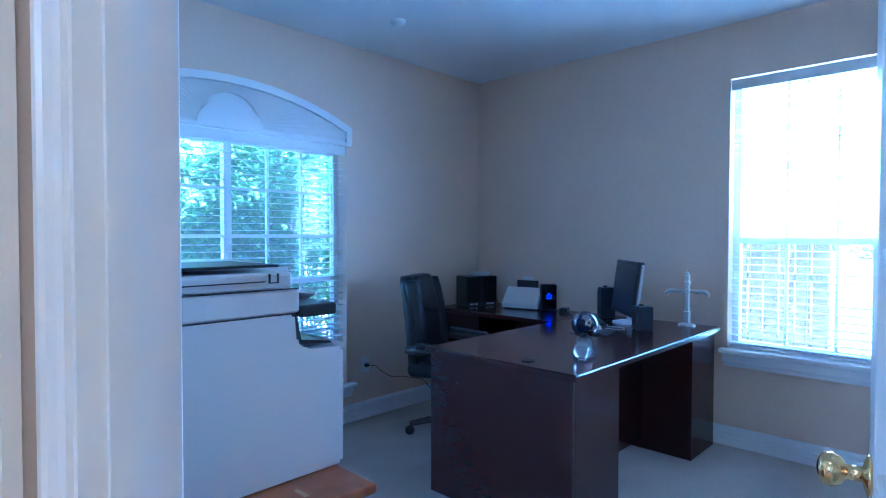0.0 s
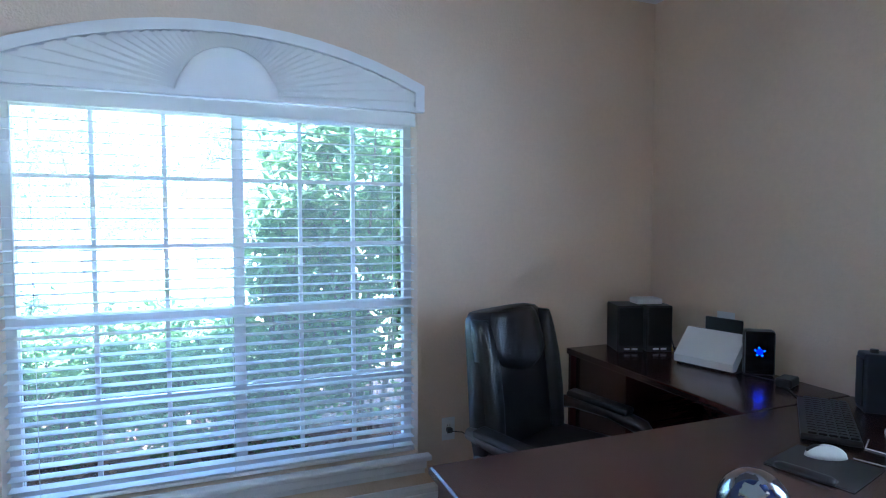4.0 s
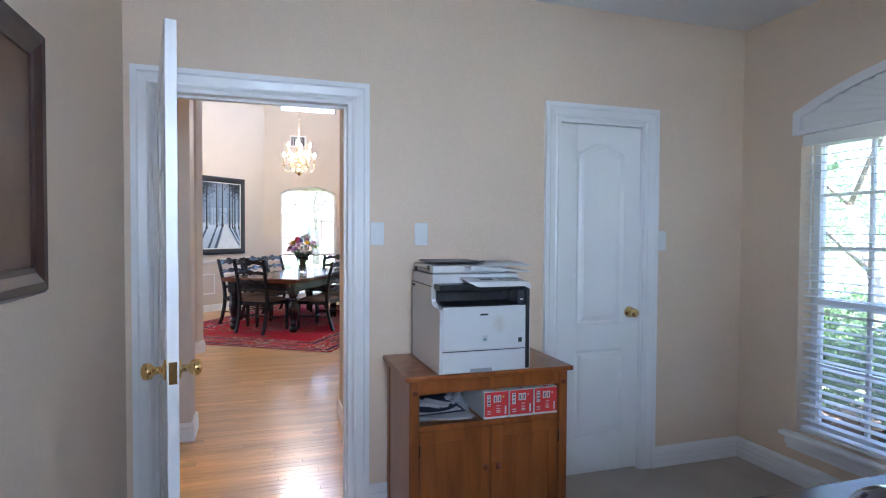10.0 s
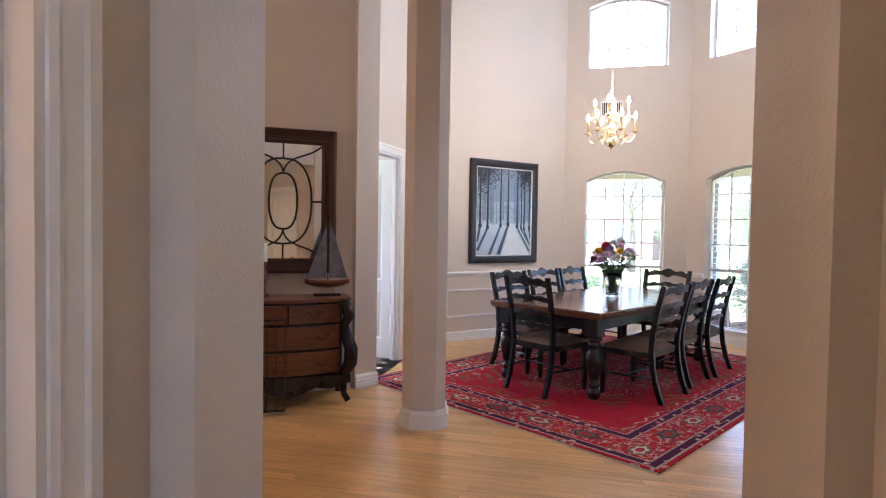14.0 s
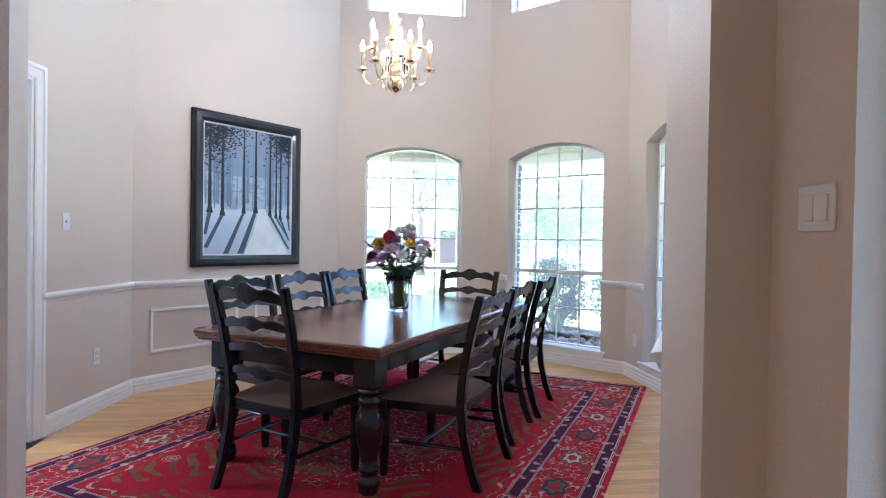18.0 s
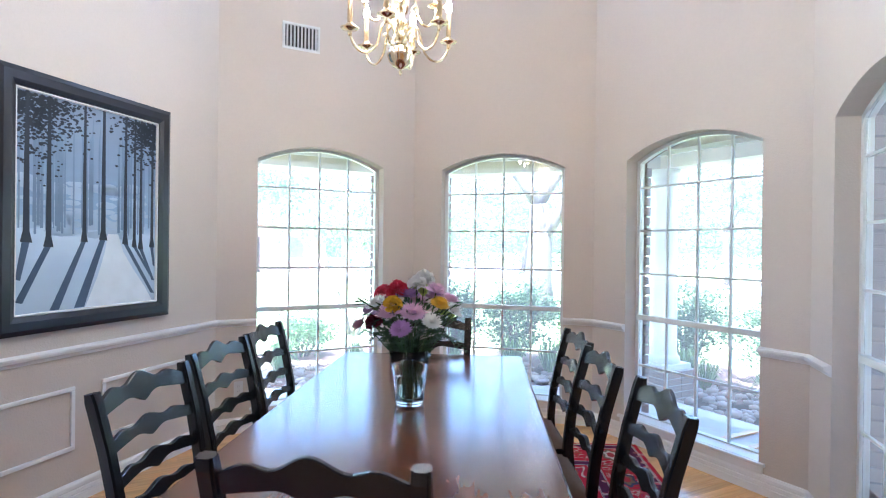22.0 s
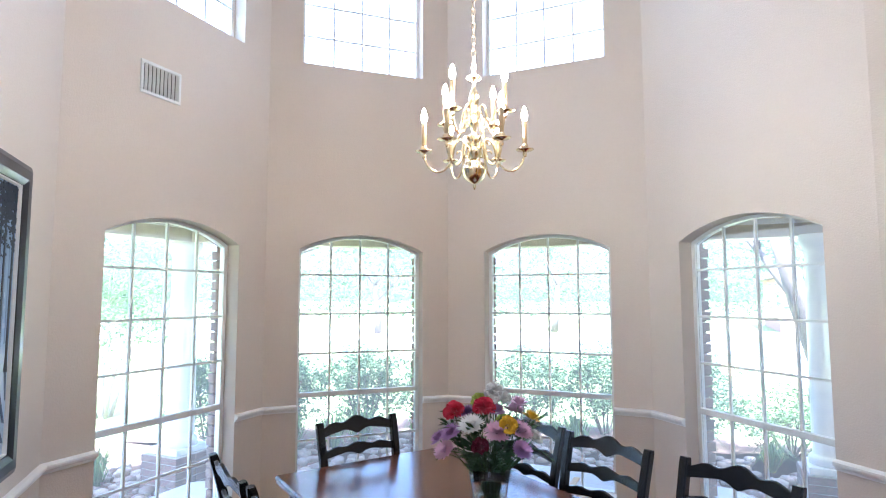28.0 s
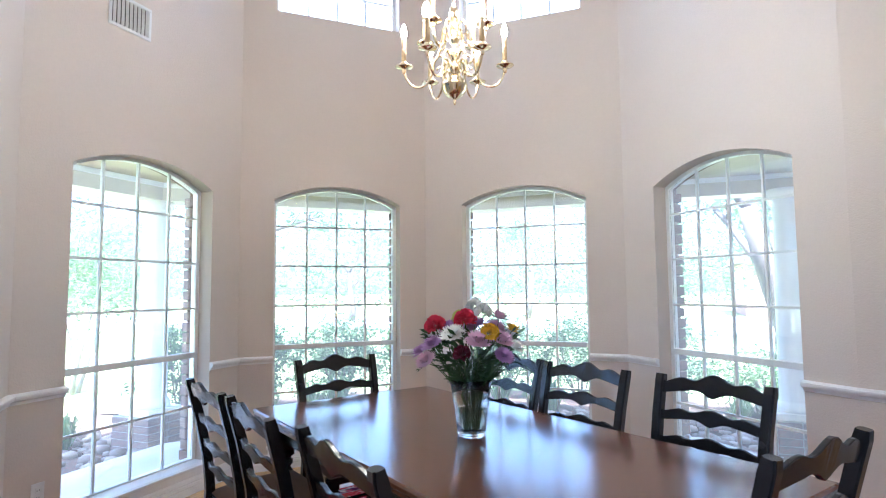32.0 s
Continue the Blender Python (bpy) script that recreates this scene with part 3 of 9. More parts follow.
ROWS_LOW = (0.575, 0.95, 1.29, 1.625, 1.96)
for key, (p, q) in RUNS.items():
    arched_window("window_dining_" + key, on_wall(p, q, START[key]), WIN_W, WIN_Z0, WIN_SPRING, WIN_RISE, ROWS_LOW, 0.95)
    if key != "d":
        arched_window("window_upper_" + key, on_wall(p, q, START[key]), WIN_W, UP_Z0, UP_SPRING, UP_RISE, (4.07, 4.36, 4.61), 0, 4, False)
    jamb = thing("brick_jamb", on_wall(p, q, START[key], 0, -REVEAL), "red brick facing outside the window", "brickwork", kind="structure")
    me = None
    for side in (0, 1):
        for k in range(27):
            z = 0.02 + k * 0.0785
            deep = 0.0 if k % 2 else 0.01
            x0 = -0.20 + 0.02 if side == 0 else WIN_W - 0.02
            if me is None:
                first = part("brick", cube(0, 0.003, 0, 0.2, 0.098, 0.066, 0.003, 1), BRICK, jamb)
                first.matrix_basis = pose(x0, 0, z)
                me = first.data
            else:
                share("brick", me, jamb, pose(x0 + (deep if side == 0 else -deep) * 0.5, 0.004 * (k % 3), z))
    setting("wall_brick_backing", wall_bm(along(p, q, -0.07, -REVEAL - 0.03), along(p, q, length(p, q) + 0.07, -REVEAL - 0.03), 0, 3.3, 0.06, [(START[key] + 0.07 - 0.01, START[key] + 0.07 + WIN_W + 0.01, 0, WIN_SPRING, WIN_RISE)]), BRICK, "red brick outer face of the bay", "wall")

# office arched window: two sash units behind blinds, sunburst shutter above
YW = YF + 0.10
FRONT = Matrix(((0.9677, 0, 0, 0.1039), (0, 1, 0, 0), (0, 0, 0.969, 0.0407), (0, 0, 0, 1)))
SIDE = Matrix(((1, 0, 0, 0), (0, 1, 0, -0.046), (0, 0, 1.0065, -0.0187), (0, 0, 0, 1)))
win = thing("window_office_front", FRONT, "wide white double window with a sunburst arch", "window", kind="structure")
bm = bmesh.new()
for x0, x1 in ((1.054, 1.094), (1.935, 1.985), (2.76, 2.80)):
    box(bm, x0, YW, 0.25, x1, YW + 0.05, 2.05)
for x0, x1 in ((1.094, 1.935), (1.985, 2.76)):
    box(bm, x0, YW, 0.25, x1, YW + 0.05, 0.30)
    box(bm, x0, YW, 0.985, x1, YW + 0.05, 1.025)
    box(bm, x0, YW, 1.90, x1, YW + 0.05, 2.05)
part("window_frame", bm, TRIM, win)
for x0, x1 in ((1.094, 1.935), (1.985, 2.76)):
    for i in (1, 2):
        x = x0 + (x1 - x0) * i / 3
        part("glazing_bar", cube(x - 0.009, YW + 0.012, 0.3, x + 0.009, YW + 0.036, 1.9), TRIM, win)
    for z in (0.64, 1.32, 1.62):
        part("glazing_bar", cube(x0, YW + 0.013, z - 0.009, x1, YW + 0.035, z + 0.009), TRIM, win)
    for i in range(3):
        for za, zb in ((0.3, 0.64), (0.64, 0.985), (1.025, 1.32), (1.32, 1.62), (1.62, 1.9)):
            a, b = x0 + (x1 - x0) * i / 3, x0 + (x1 - x0) * (i + 1) / 3
            g = part("pane", cube(a, YW + 0.022, za, b, YW + 0.027, zb), PANE, win)
            g.visible_shadow = False
bm = cube(0.985, YF - 0.055, 0.222, 2.86, YF, 0.25, 0.008, 2)
box(bm, 1.056, YF - 0.001, 0.222, 2.798, YW, 0.25)
part("window_sill", bm, TRIM, win, "white moulded window sill")
bm = cube(1.005, YF - 0.028, 0.175, 2.84, YF, 0.222, 0.004, 1)
box(bm, 1.012, YF - 0.018, 0.15, 2.832, YF, 0.175)
part("sill_apron", bm, TRIM, win)

shut = thing("sunburst_shutter", FRONT @ pose(1.021, YF, 1.965), "white arched sunburst shutter over the window", "shutter")
W2 = 1.808
outer = [(0, 0), (0, 0.127)] + arch_pts(W2, 0.127, 0.20)[1:-1] + [(W2, 0.127), (W2, 0)]
inner = [(0.045, 0.0), (0.045, 0.092)] + [(0.045 + x, z) for x, z in arch_pts(W2 - 0.09, 0.092, 0.187)[1:-1]] + [(W2 - 0.045, 0.092), (W2 - 0.045, 0.0)]
bm = bmesh.new()
for i in range(len(outer) - 1):
    prism(bm, [outer[i], outer[i + 1], inner[i + 1], inner[i]], -0.032, 0.0, None, "y")
box(bm, 0.045, -0.026, 0.0, W2 - 0.045, 0.0, 0.022)
part("frame", bm, TRIM, shut)
# sheet added behind the slats so that no daylight shows between them
bm = bmesh.new()
prism(bm, [(0.02, 0.01)] + [(x * 0.98 + 0.018, z * 0.98) for x, z in outer[1:-1]] + [(W2 - 0.02, 0.01)], -0.003, 0.001, None, "y")
part("backing", bm, BLIND, shut)
cx = W2 / 2
bm = bmesh.new()
prism(bm, [(cx + 0.21 * math.cos(math.pi * i / 16), 0.022 + 0.15 * math.sin(math.pi * i / 16)) for i in range(17)], -0.027, -0.0035, None, "y")
part("hub", bm, TRIM, shut)
arch_in = [(0.045 + x, z) for x, z in arch_pts(W2 - 0.09, 0.092, 0.187, 40)]
for i in range(1, 46):
    a = math.pi * i / 46
    ca, sa = math.cos(a), math.sin(a)
    x, z = cx, 0.022
    far = 0.2
    while far < 1.0:
        px, pz = cx + far * ca, 0.022 + far * sa
        if px < 0.05 or px > W2 - 0.05 or pz > clipped(arch_in, max(0.045, px - 0.001), min(W2 - 0.045, px + 0.001))[0][1] - 0.006:
            break
        far += 0.01
    if far > 0.24:
        r0 = 0.2
        bm = bmesh.new()
        half0, half1 = 0.0085, 0.0085 + 0.036 * (far - 0.2)
        px, pz = -sa, ca
        pts = [(cx + ca * r0 + px * half0, 0.022 + sa * r0 + pz * half0), (cx + ca * far + px * half1, 0.022 + sa * far + pz * half1), (cx + ca * far - px * half1, 0.022 + sa * far - pz * half1), (cx + ca * r0 - px * half0, 0.022 + sa * r0 - pz * half0)]
        lo = [bm.verts.new((x, -0.004 - 0.012 * (k > 1), z)) for k, (x, z) in enumerate(pts)]
        hi = [bm.verts.new((x, -0.009 - 0.012 * (k > 1), z)) for k, (x, z) in enumerate(pts)]
        for q in ((0, 1, 2, 3),):
            bm.faces.new([lo[k] for k in q]), bm.faces.new([hi[k] for k in q])
        for k in range(4):
            bm.faces.new((lo[k], lo[(k + 1) % 4], hi[(k + 1) % 4], hi[k]))
        bmesh.ops.recalc_face_normals(bm, faces=bm.faces[:])
        part("slat", bm, BLIND, shut)


def blind(m, w, z0, z1, label, tilt=3):
    """A wooden slat blind, local x along the window, y outward."""
    b = thing("window_blind", m, label, "blind", "window blinds")
    part("headrail", cube(0.004, -0.035, z1 - 0.065, w - 0.004, -0.018, z1, 0.004, 1), BLIND, b, "white blind valance")
    me = None
    n = int((z1 - 0.075 - z0) / 0.0445)
    for i in range(n):
        mm = pose(0, 0.012, z0 + 0.03 + i * 0.0445, tilt)
        if me is None:
            s = part("slat", cube(0.008, -0.025, -0.0015, w - 0.008, 0.025, 0.0015), BLIND, b)
            s.matrix_basis = mm
            me = s.data
        else:
            share("slat", me, b, mm)
    part("bottom_rail", cube(0.008, -0.012, z0 + 0.002, w - 0.008, 0.036, z0 + 0.02, 0.003, 1), BLIND, b)
    for x in (0.12, w / 2, w - 0.12):
        part("ladder_cord", cube(x - 0.001, -0.014, z0 + 0.01, x + 0.001, -0.012, z1 - 0.06), BLIND, b)
    part("wand", tube(bmesh.new(), [(0.06, -0.03, z1 - 0.06), (0.062, -0.03, z1 - 0.9)], 0.004, 6), BLIND, b)
    return b


blind(FRONT @ pose(1.056, YF + 0.035, 0), 1.742, 0.255, 1.962, "white open slat blind in the wide study window")
RW0, RW1 = (XR, 1.235), (XR, 0.385)
blind(SIDE @ pose(XR + 0.035, 1.221, 0, 0, 0, -90), 0.852, 0.635, 2.30, "white open slat blind in the narrow study window")
win = thing("window_office_side", SIDE @ pose(XR + 0.09, 1.221, 0, 0, 0, -90), "narrow white sash window of the study", "window", kind="structure")
bm = bmesh.new()
for x0, x1 in ((0, 0.04), (0.812, 0.852)):
    box(bm, x0, 0, 0.62, x1, 0.05, 2.31)
for z0, z1 in ((0.62, 0.67), (1.285, 1.325), (2.26, 2.31)):
    box(bm, 0.04, 0, z0, 0.812, 0.05, z1)
part("window_frame", bm, TRIM, win)
for x in (0.297, 0.555):
    part("glazing_bar", cube(x - 0.009, 0.012, 0.67, x + 0.009, 0.036, 2.26), TRIM, win)
for za, zb in ((0.67, 1.285), (1.325, 2.26)):
    g = part("pane", cube(0.04, 0.022, za, 0.812, 0.027, zb), PANE, win)
    g.visible_shadow = False
bm = cube(-0.04, -0.145, 0.60, 0.892, -0.09, 0.632, 0.008, 2)
box(bm, 0.001, -0.091, 0.605, 0.851, 0.0, 0.632)
part("window_sill", bm, TRIM, win, "white moulded window sill")
bm = cube(-0.025, -0.118, 0.545, 0.877, -0.09, 0.60, 0.004, 1)
box(bm, -0.015, -0.106, 0.52, 0.867, -0.09, 0.545)
part("sill_apron", bm, TRIM, win)

# sidelights and front door
for x0, fw, ow in ((0.27, 0.075, 0.295), (1.88, 0.035, 0.236)):
    win = thing("window_sidelight", on_wall(FW0, FW1, x0), "narrow leaded sidelight beside the front door", "window", "sidelights", "structure")
    bm = bmesh.new()
    for a, b in ((0, fw), (ow - 0.035, ow)):
        box(bm, a, 0.125, 0.1, b, 0.165, 2.03)
    for z in (0.1, 0.48, 0.87, 1.26, 1.65, 1.995):
        part("glazing_bar", cube(fw, 0.130, z + 0.008, ow - 0.035, 0.155, z + 0.022), TRIM, win)
    part("window_frame", bm, TRIM, win)
    for z0, z1 in zip((0.122, 0.502, 0.892, 1.282, 1.672), (0.488, 0.878, 1.268, 1.658, 2.003)):
        g = part("pane", cube(fw, 0.14, z0, ow - 0.035, 0.145, z1), PANE, win)
        g.visible_shadow = False


def panel_outline(x0, x1, z0, z1, arch=0.0):
    if not arch:
        return [(x0, z0), (x1, z0), (x1, z1), (x0, z1)]
    w = x1 - x0
    top = []
    for i in range(17):
        u = i / 16
        top.append((x1 - w * u, z1 - arch + arch * (0.5 - 0.5 * math.cos(2 * math.pi * u)) ** 0.8))
    return [(x0, z0), (x1, z0)] + top


def inset(pts, d):
    cx = sum(p[0] for p in pts) / len(pts)
    cz = (min(p[1] for p in pts) + max(p[1] for p in pts)) / 2
    hw = max(p[0] for p in pts) - cx
    hz = max(p[1] for p in pts) - cz
    return [(cx + (x - cx) * (hw - d) / hw, cz + (z - cz) * (hz - d) / hz) for x, z in pts]


def panel_door(name, m, w, h, label, mat=None, arch=0.055, kind="structure", knob_at=None):
    """A moulded two panel door, local x from its hinge side, its faces on y = 0 and y = -0.036."""
    d = thing(name, m, label, "door", kind=kind)
    mat = mat or DOORW
    for x0 in (0, w - 0.11):
        part("stile", cube(x0, -0.034, 0.008, x0 + 0.11, -0.002, h, 0.002, 1), mat, d)
    for z0, z1 in ((0.008, 0.22), (0.72, 0.86)):
        part("rail", cube(0.11, -0.034, z0, w - 0.11, -0.002, z1), mat, d)
    upper = panel_outline(0.11, w - 0.11, 0.86, h - 0.10, arch)
    bm = bmesh.new()
    prism(bm, [(0.11, h), (w - 0.11, h)] + upper[2:], -0.034, -0.002, None, "y")
    part("rail", bm, mat, d)
    for pts in (upper, panel_outline(0.11, w - 0.11, 0.22, 0.72)):
        bm = bmesh.new()
        for face, way in ((-0.034, 1), (-0.002, -1)):
            rings = [[bm.verts.new((x, face + way * deep, z)) for x, z in inset(pts, off)] for off, deep in ((0.0, 0.0), (0.004, 0.003), (0.014, 0.011), (0.024, 0.012), (0.036, 0.006), (0.052, 0.002))]
            for r0, r1 in zip(rings, rings[1:]):
                for i in range(len(pts)):
                    j = (i + 1) % len(pts)
                    bm.faces.new((r0[i], r0[j], r1[j], r1[i]))
            bm.faces.new(rings[-1])
        bmesh.ops.recalc_face_normals(bm, faces=bm.faces[:])
        part("panel", bm, mat, d)
    kx = knob_at if knob_at is not None else w - 0.065
    for sgn, y in ((-1, -0.034), (1, -0.002)):
        bm = bmesh.new()
        lathe(bm, [(0.0, 0), (0.032, 0), (0.032, 0.006), (0.012, 0.012), (0.011, 0.03), (0.022, 0.036), (0.027, 0.048), (0.024, 0.062), (0.012, 0.068), (0, 0.069)], 18, pose(kx, y, 0.93, 90 if sgn < 0 else -90))
        part("door_knob", bm, BRASS, d, "polished brass door knob", True)
    for z in (0.25, 1.10, 1.84):
        bm = cube(-0.0025, -0.033, z - 0.045, 0.0005, -0.003, z + 0.045, 0.001, 1)
        tube(bm, [(-0.006, -0.036, z - 0.046), (-0.006, -0.036, z + 0.046)], 0.006, 8)
        box(bm, -0.034, -0.038, z - 0.045, -0.008, -0.0355, z + 0.045)
        part("hinge", bm, TRIM, d)
    return d


# study door opening, frame and glazed leaf
def door_frame(m, w, h, depth):
    """The lining of a door opening, local x across, local y from the near face into the wall."""
    bm = bmesh.new()
    box(bm, 0.0, -0.002, 0, 0.018, depth + 0.002, h)
    box(bm, w - 0.018, -0.002, 0, w, depth + 0.002, h)
    box(bm, 0.018, -0.002, h - 0.018, w - 0.018, depth + 0.002, h)
    box(bm, 0.018, depth * 0.45, 0, 0.03, depth * 0.45 + 0.035, h - 0.018)
    box(bm, w - 0.03, depth * 0.45, 0, w - 0.018, depth * 0.45 + 0.035, h - 0.018)
    box(bm, 0.03, depth * 0.45, h - 0.03, w - 0.03, depth * 0.45 + 0.035, h - 0.018)
    bmesh.ops.transform(bm, matrix=m, verts=bm.verts[:])
    return setting("trim_door_frame", bm, TRIM, "white painted door lining", "trim")


LW = ((XL, YB), (XL, YF))
for s, w in ((0.115, 0.884), (2.142, 0.568)):
    casing("trim_casing", on_wall(*LW, s), w, 2.035 if s < 1 else 2.03)
    door_frame(on_wall(*LW, s), w, 2.035 if s < 1 else 2.03, 0.119)
casing("trim_casing", pose(0.60, 0.809, 0, 0, 0, -90), 0.884, 2.035)
panel_door("door_closet", pose(0.668, 1.972, 0.004, 0, 0, 90), 0.532, 2.005, "white two panel closet door, shut, with a brass knob")

fd = thing("french_door", pose(0.712, -0.037, 0.005, 0, 0, 10), "white glazed door of the study standing open", "door", kind="structure")
FDW, FDH = 0.888, 2.04
bm = bmesh.new()
box(bm, 0, -0.0175, 0, 0.105, 0.0175, FDH, 0.002, 1)
box(bm, FDW - 0.105, -0.0175, 0, FDW, 0.0175, FDH, 0.002, 1)
box(bm, 0.105, -0.0173, 0, FDW - 0.105, 0.0173, 0.268)
box(bm, 0.105, -0.0173, FDH - 0.09, FDW - 0.105, 0.0173, FDH)
part("door_frame", bm, DOORW, fd)
gx = [0.105 + (FDW - 0.21) * i / 3 for i in range(4)]
gz = [0.268 + 0.341 * i for i in range(5)] + [FDH - 0.09]
for x in gx[1:-1]:
    part("glazing_bar", cube(x - 0.012, -0.014, 0.268, x + 0.012, 0.014, FDH - 0.09, 0.004, 1), DOORW, fd)
for z in gz[1:-1]:
    part("glazing_bar", cube(0.105, -0.0135, z - 0.012, FDW - 0.105, 0.0135, z + 0.012, 0.004, 1), DOORW, fd)
for x0, x1 in zip(gx, gx[1:]):
    for z0, z1 in zip(gz, gz[1:]):
        g = part("pane", cube(x0, -0.002, z0, x1, 0.002, z1), PANE, fd)
        g.visible_shadow = False
for sgn in (-1, 1):
    bm = bmesh.new()
    lathe(bm, [(0, 0), (0.033, 0), (0.033, 0.006), (0.012, 0.012), (0.012, 0.032), (0.023, 0.04), (0.028, 0.052), (0.024, 0.066), (0.01, 0.072), (0, 0.073)], 20, pose(FDW - 0.062, 0.0175 * sgn, 0.94, -90 * sgn))
    part("door_knob", bm, BRASS, fd, "polished brass door knob", True)
part("latch_plate", cube(FDW, -0.012, 0.905, FDW + 0.002, 0.012, 0.975), BRASS, fd, "brass latch plate")
for z in (0.2, 1.0, 1.82):
    part("hinge", cube(-0.01, -0.018, z - 0.045, 0.0, 0.018, z + 0.045), TRIM, fd)

# bathroom door, closet door of the vestibule, rear hall door
casing("trim_casing", pose(0.40, -0.16, 0, 0, 0, 180), 0.73, 2.035)
door_frame(pose(0.40, -0.16, 0, 0, 0, 180), 0.73, 2.035, 0.12)
panel_door("door_bathroom", pose(-0.262, -0.302, 0.005, 0, 0, -108.5), 0.60, 2.01, "white two panel bathroom door standing open", knob_at=0.548)
casing("trim_casing", pose(-0.19, 1.005, 0), 0.68, 2.035)
door_frame(pose(-0.19, 1.005, 0), 0.68, 2.035, 0.12)
panel_door("door_vestibule_closet", pose(0.47, 1.016, 0.005, 0, 0, 180), 0.64, 2.01, "white two panel closet door, shut, with a brass knob", knob_at=0.625)
s_door = 0.17
casing("trim_casing", on_wall(WE, WP, s_door), 0.83, 2.2)
door_frame(on_wall(WE, WP, s_door), 0.83, 2.2, 0.09)
hx, hy = along(WE, WP, s_door + 0.812, -0.095)
panel_door("door_rear_hall", pose(hx, hy, 0.005, 0, 0, -96), 0.73, 2.17, "white two panel hall door standing open", knob_at=0.665)
casing("trim_casing", on_wall(FW0, FW1, 0.815), 0.92, 2.06)
REDDOOR = wood("front_door_wood", (0.10, 0.03, 0.018), (0.05, 0.015, 0.01), 0.35, (10, 10, 1), 2.5)
panel_door("front_door", pose(-1.449, 1.985, 0.005, 0, 0, 180), 0.912, 2.04, "dark red wooden front door, shut", REDDOOR)

# baseboards and rails
for p, q, a, b in (((XL, YF), (XR, YF), -1, -1), ((XR, YF), (XR, YB), -1, -1), ((XR, YB), (XL, YB), -1, -1), ((XL, 0.894), (XL, 1.866), 0, 0), ((XL, 2.606), (XL, YF), 0, -1),
                   ((-0.37, 1.005), (-0.275, 1.005), 0, 0), ((-0.415, -0.16), (-0.55, -0.16), 0, 0), ((-0.55, -0.16), (-0.55, -0.06), 0, 1), ((-0.55, -0.06), (-0.79, -0.06), 1, 1), ((-0.79, -0.06), (-0.79, -4.2), 1, -1),
                   ((-0.79, 1.88), (-0.79, 0.95), -1, 1), ((-0.79, 0.95), (-0.44, 0.95), 1, 1), ((-0.44, 0.95), (-0.44, 1.005), 1, 0),
                   ((-3.16, 1.88), (-2.45, 1.88), 0, 0), ((-3.69, -2.31), (-4.31, -1.29), T, 0), ((-3.69, -4.2), (-3.69, -2.31), 0, T), ((-4.30, -1.24), (-4.50, -1.11), 0, 0.4),
                   (along(WE, WP, 1.055), WP, 0, -T), (WP, PA, -T, -T), (PA, AB, -T, -T), (AB, BC, -T, -T), (BC, CD, -T, -T), (CD, DE, -T, 0.11), (DE, E1, 0.11, 0.2), (E1, E2, 0.2, 0.93), (E2, (-3.165, 1.90), 0.93, 0)):
    baseboard(p, q, a, b)
chair_rail(along(WE, WP, 1.055), WP, 0, -T)
chair_rail(WP, PA, -T, -T)
for key, (p, q) in RUNS.items():
    chair_rail(p, along(p, q, START[key]), -T, 0)
    chair_rail(along(p, q, START[key] + WIN_W), q, 0, -T if key != "d" else 0.11)
chair_rail(DE, E1, 0.11, 0)
for s0, s1 in ((0.14, 0.94), (1.12, 1.945)):
    fr = thing("panel_moulding", on_wall(WP, PA, 0), "white picture frame moulding on the wainscot", "moulding", "wainscot panels", "structure")
    for x0, z0, x1, z1 in ((s0, 0.305, s1, 0.33), (s0, 0.64, s1, 0.665), (s0, 0.33, s0 + 0.025, 0.64), (s1 - 0.025, 0.33, s1, 0.64)):
        part("strip", cube(x0, -0.014, z0, x1, 0, z1, 0.005, 2), TRIM, fr)
part_niche = thing("niche_ledge", pose(-3.69, -4.0, 0.88), "white moulded ledge of the picture niche", "ledge", kind="structure")
bm = cube(-0.198, 0.001, -0.012, 0.0, 1.489, 0.018)
box(bm, -0.001, -0.05, -0.06, 0.035, 1.53, 0.018, 0.006, 2)
part("board", bm, TRIM, part_niche)


def plate(m, label, gangs=1, kind="switch"):
    p = thing("wall_" + kind, m, label, kind)
    w = 0.035 + 0.0225 * (gangs - 1)
    part("cover", cube(-w, -0.006, -0.0575, w, 0, 0.0575, 0.003, 2), PLASTIC, p)
    for g in range(gangs):
        x = (g - (gangs - 1) / 2) * 0.046
        if kind == "switch":
            part("rocker", cube(x - 0.0165, -0.0095, -0.033, x + 0.0165, -0.005, 0.033, 0.0015, 1), PLASTIC, p)
        elif kind == "outlet":
            for z in (-0.019, 0.019):
                part("socket", cube(x - 0.016, -0.008, z - 0.013, x + 0.016, -0.005, z + 0.013, 0.003, 1), PLASTIC, p)
                part("slot", cube(x - 0.007, -0.0085, z - 0.005, x - 0.005, -0.0075, z + 0.004), DARKP, p)
                part("slot", cube(x + 0.005, -0.0085, z - 0.005, x + 0.007, -0.0075, z + 0.004), DARKP, p)
        elif kind == "dimmer":
            bm = bmesh.new()
            lathe(bm, [(0, 0), (0.011, 0), (0.010, 0.012), (0, 0.013)], 14, pose(x, -0.006, 0, 90))
            part("knob", bm, PLASTIC, p)
    return p


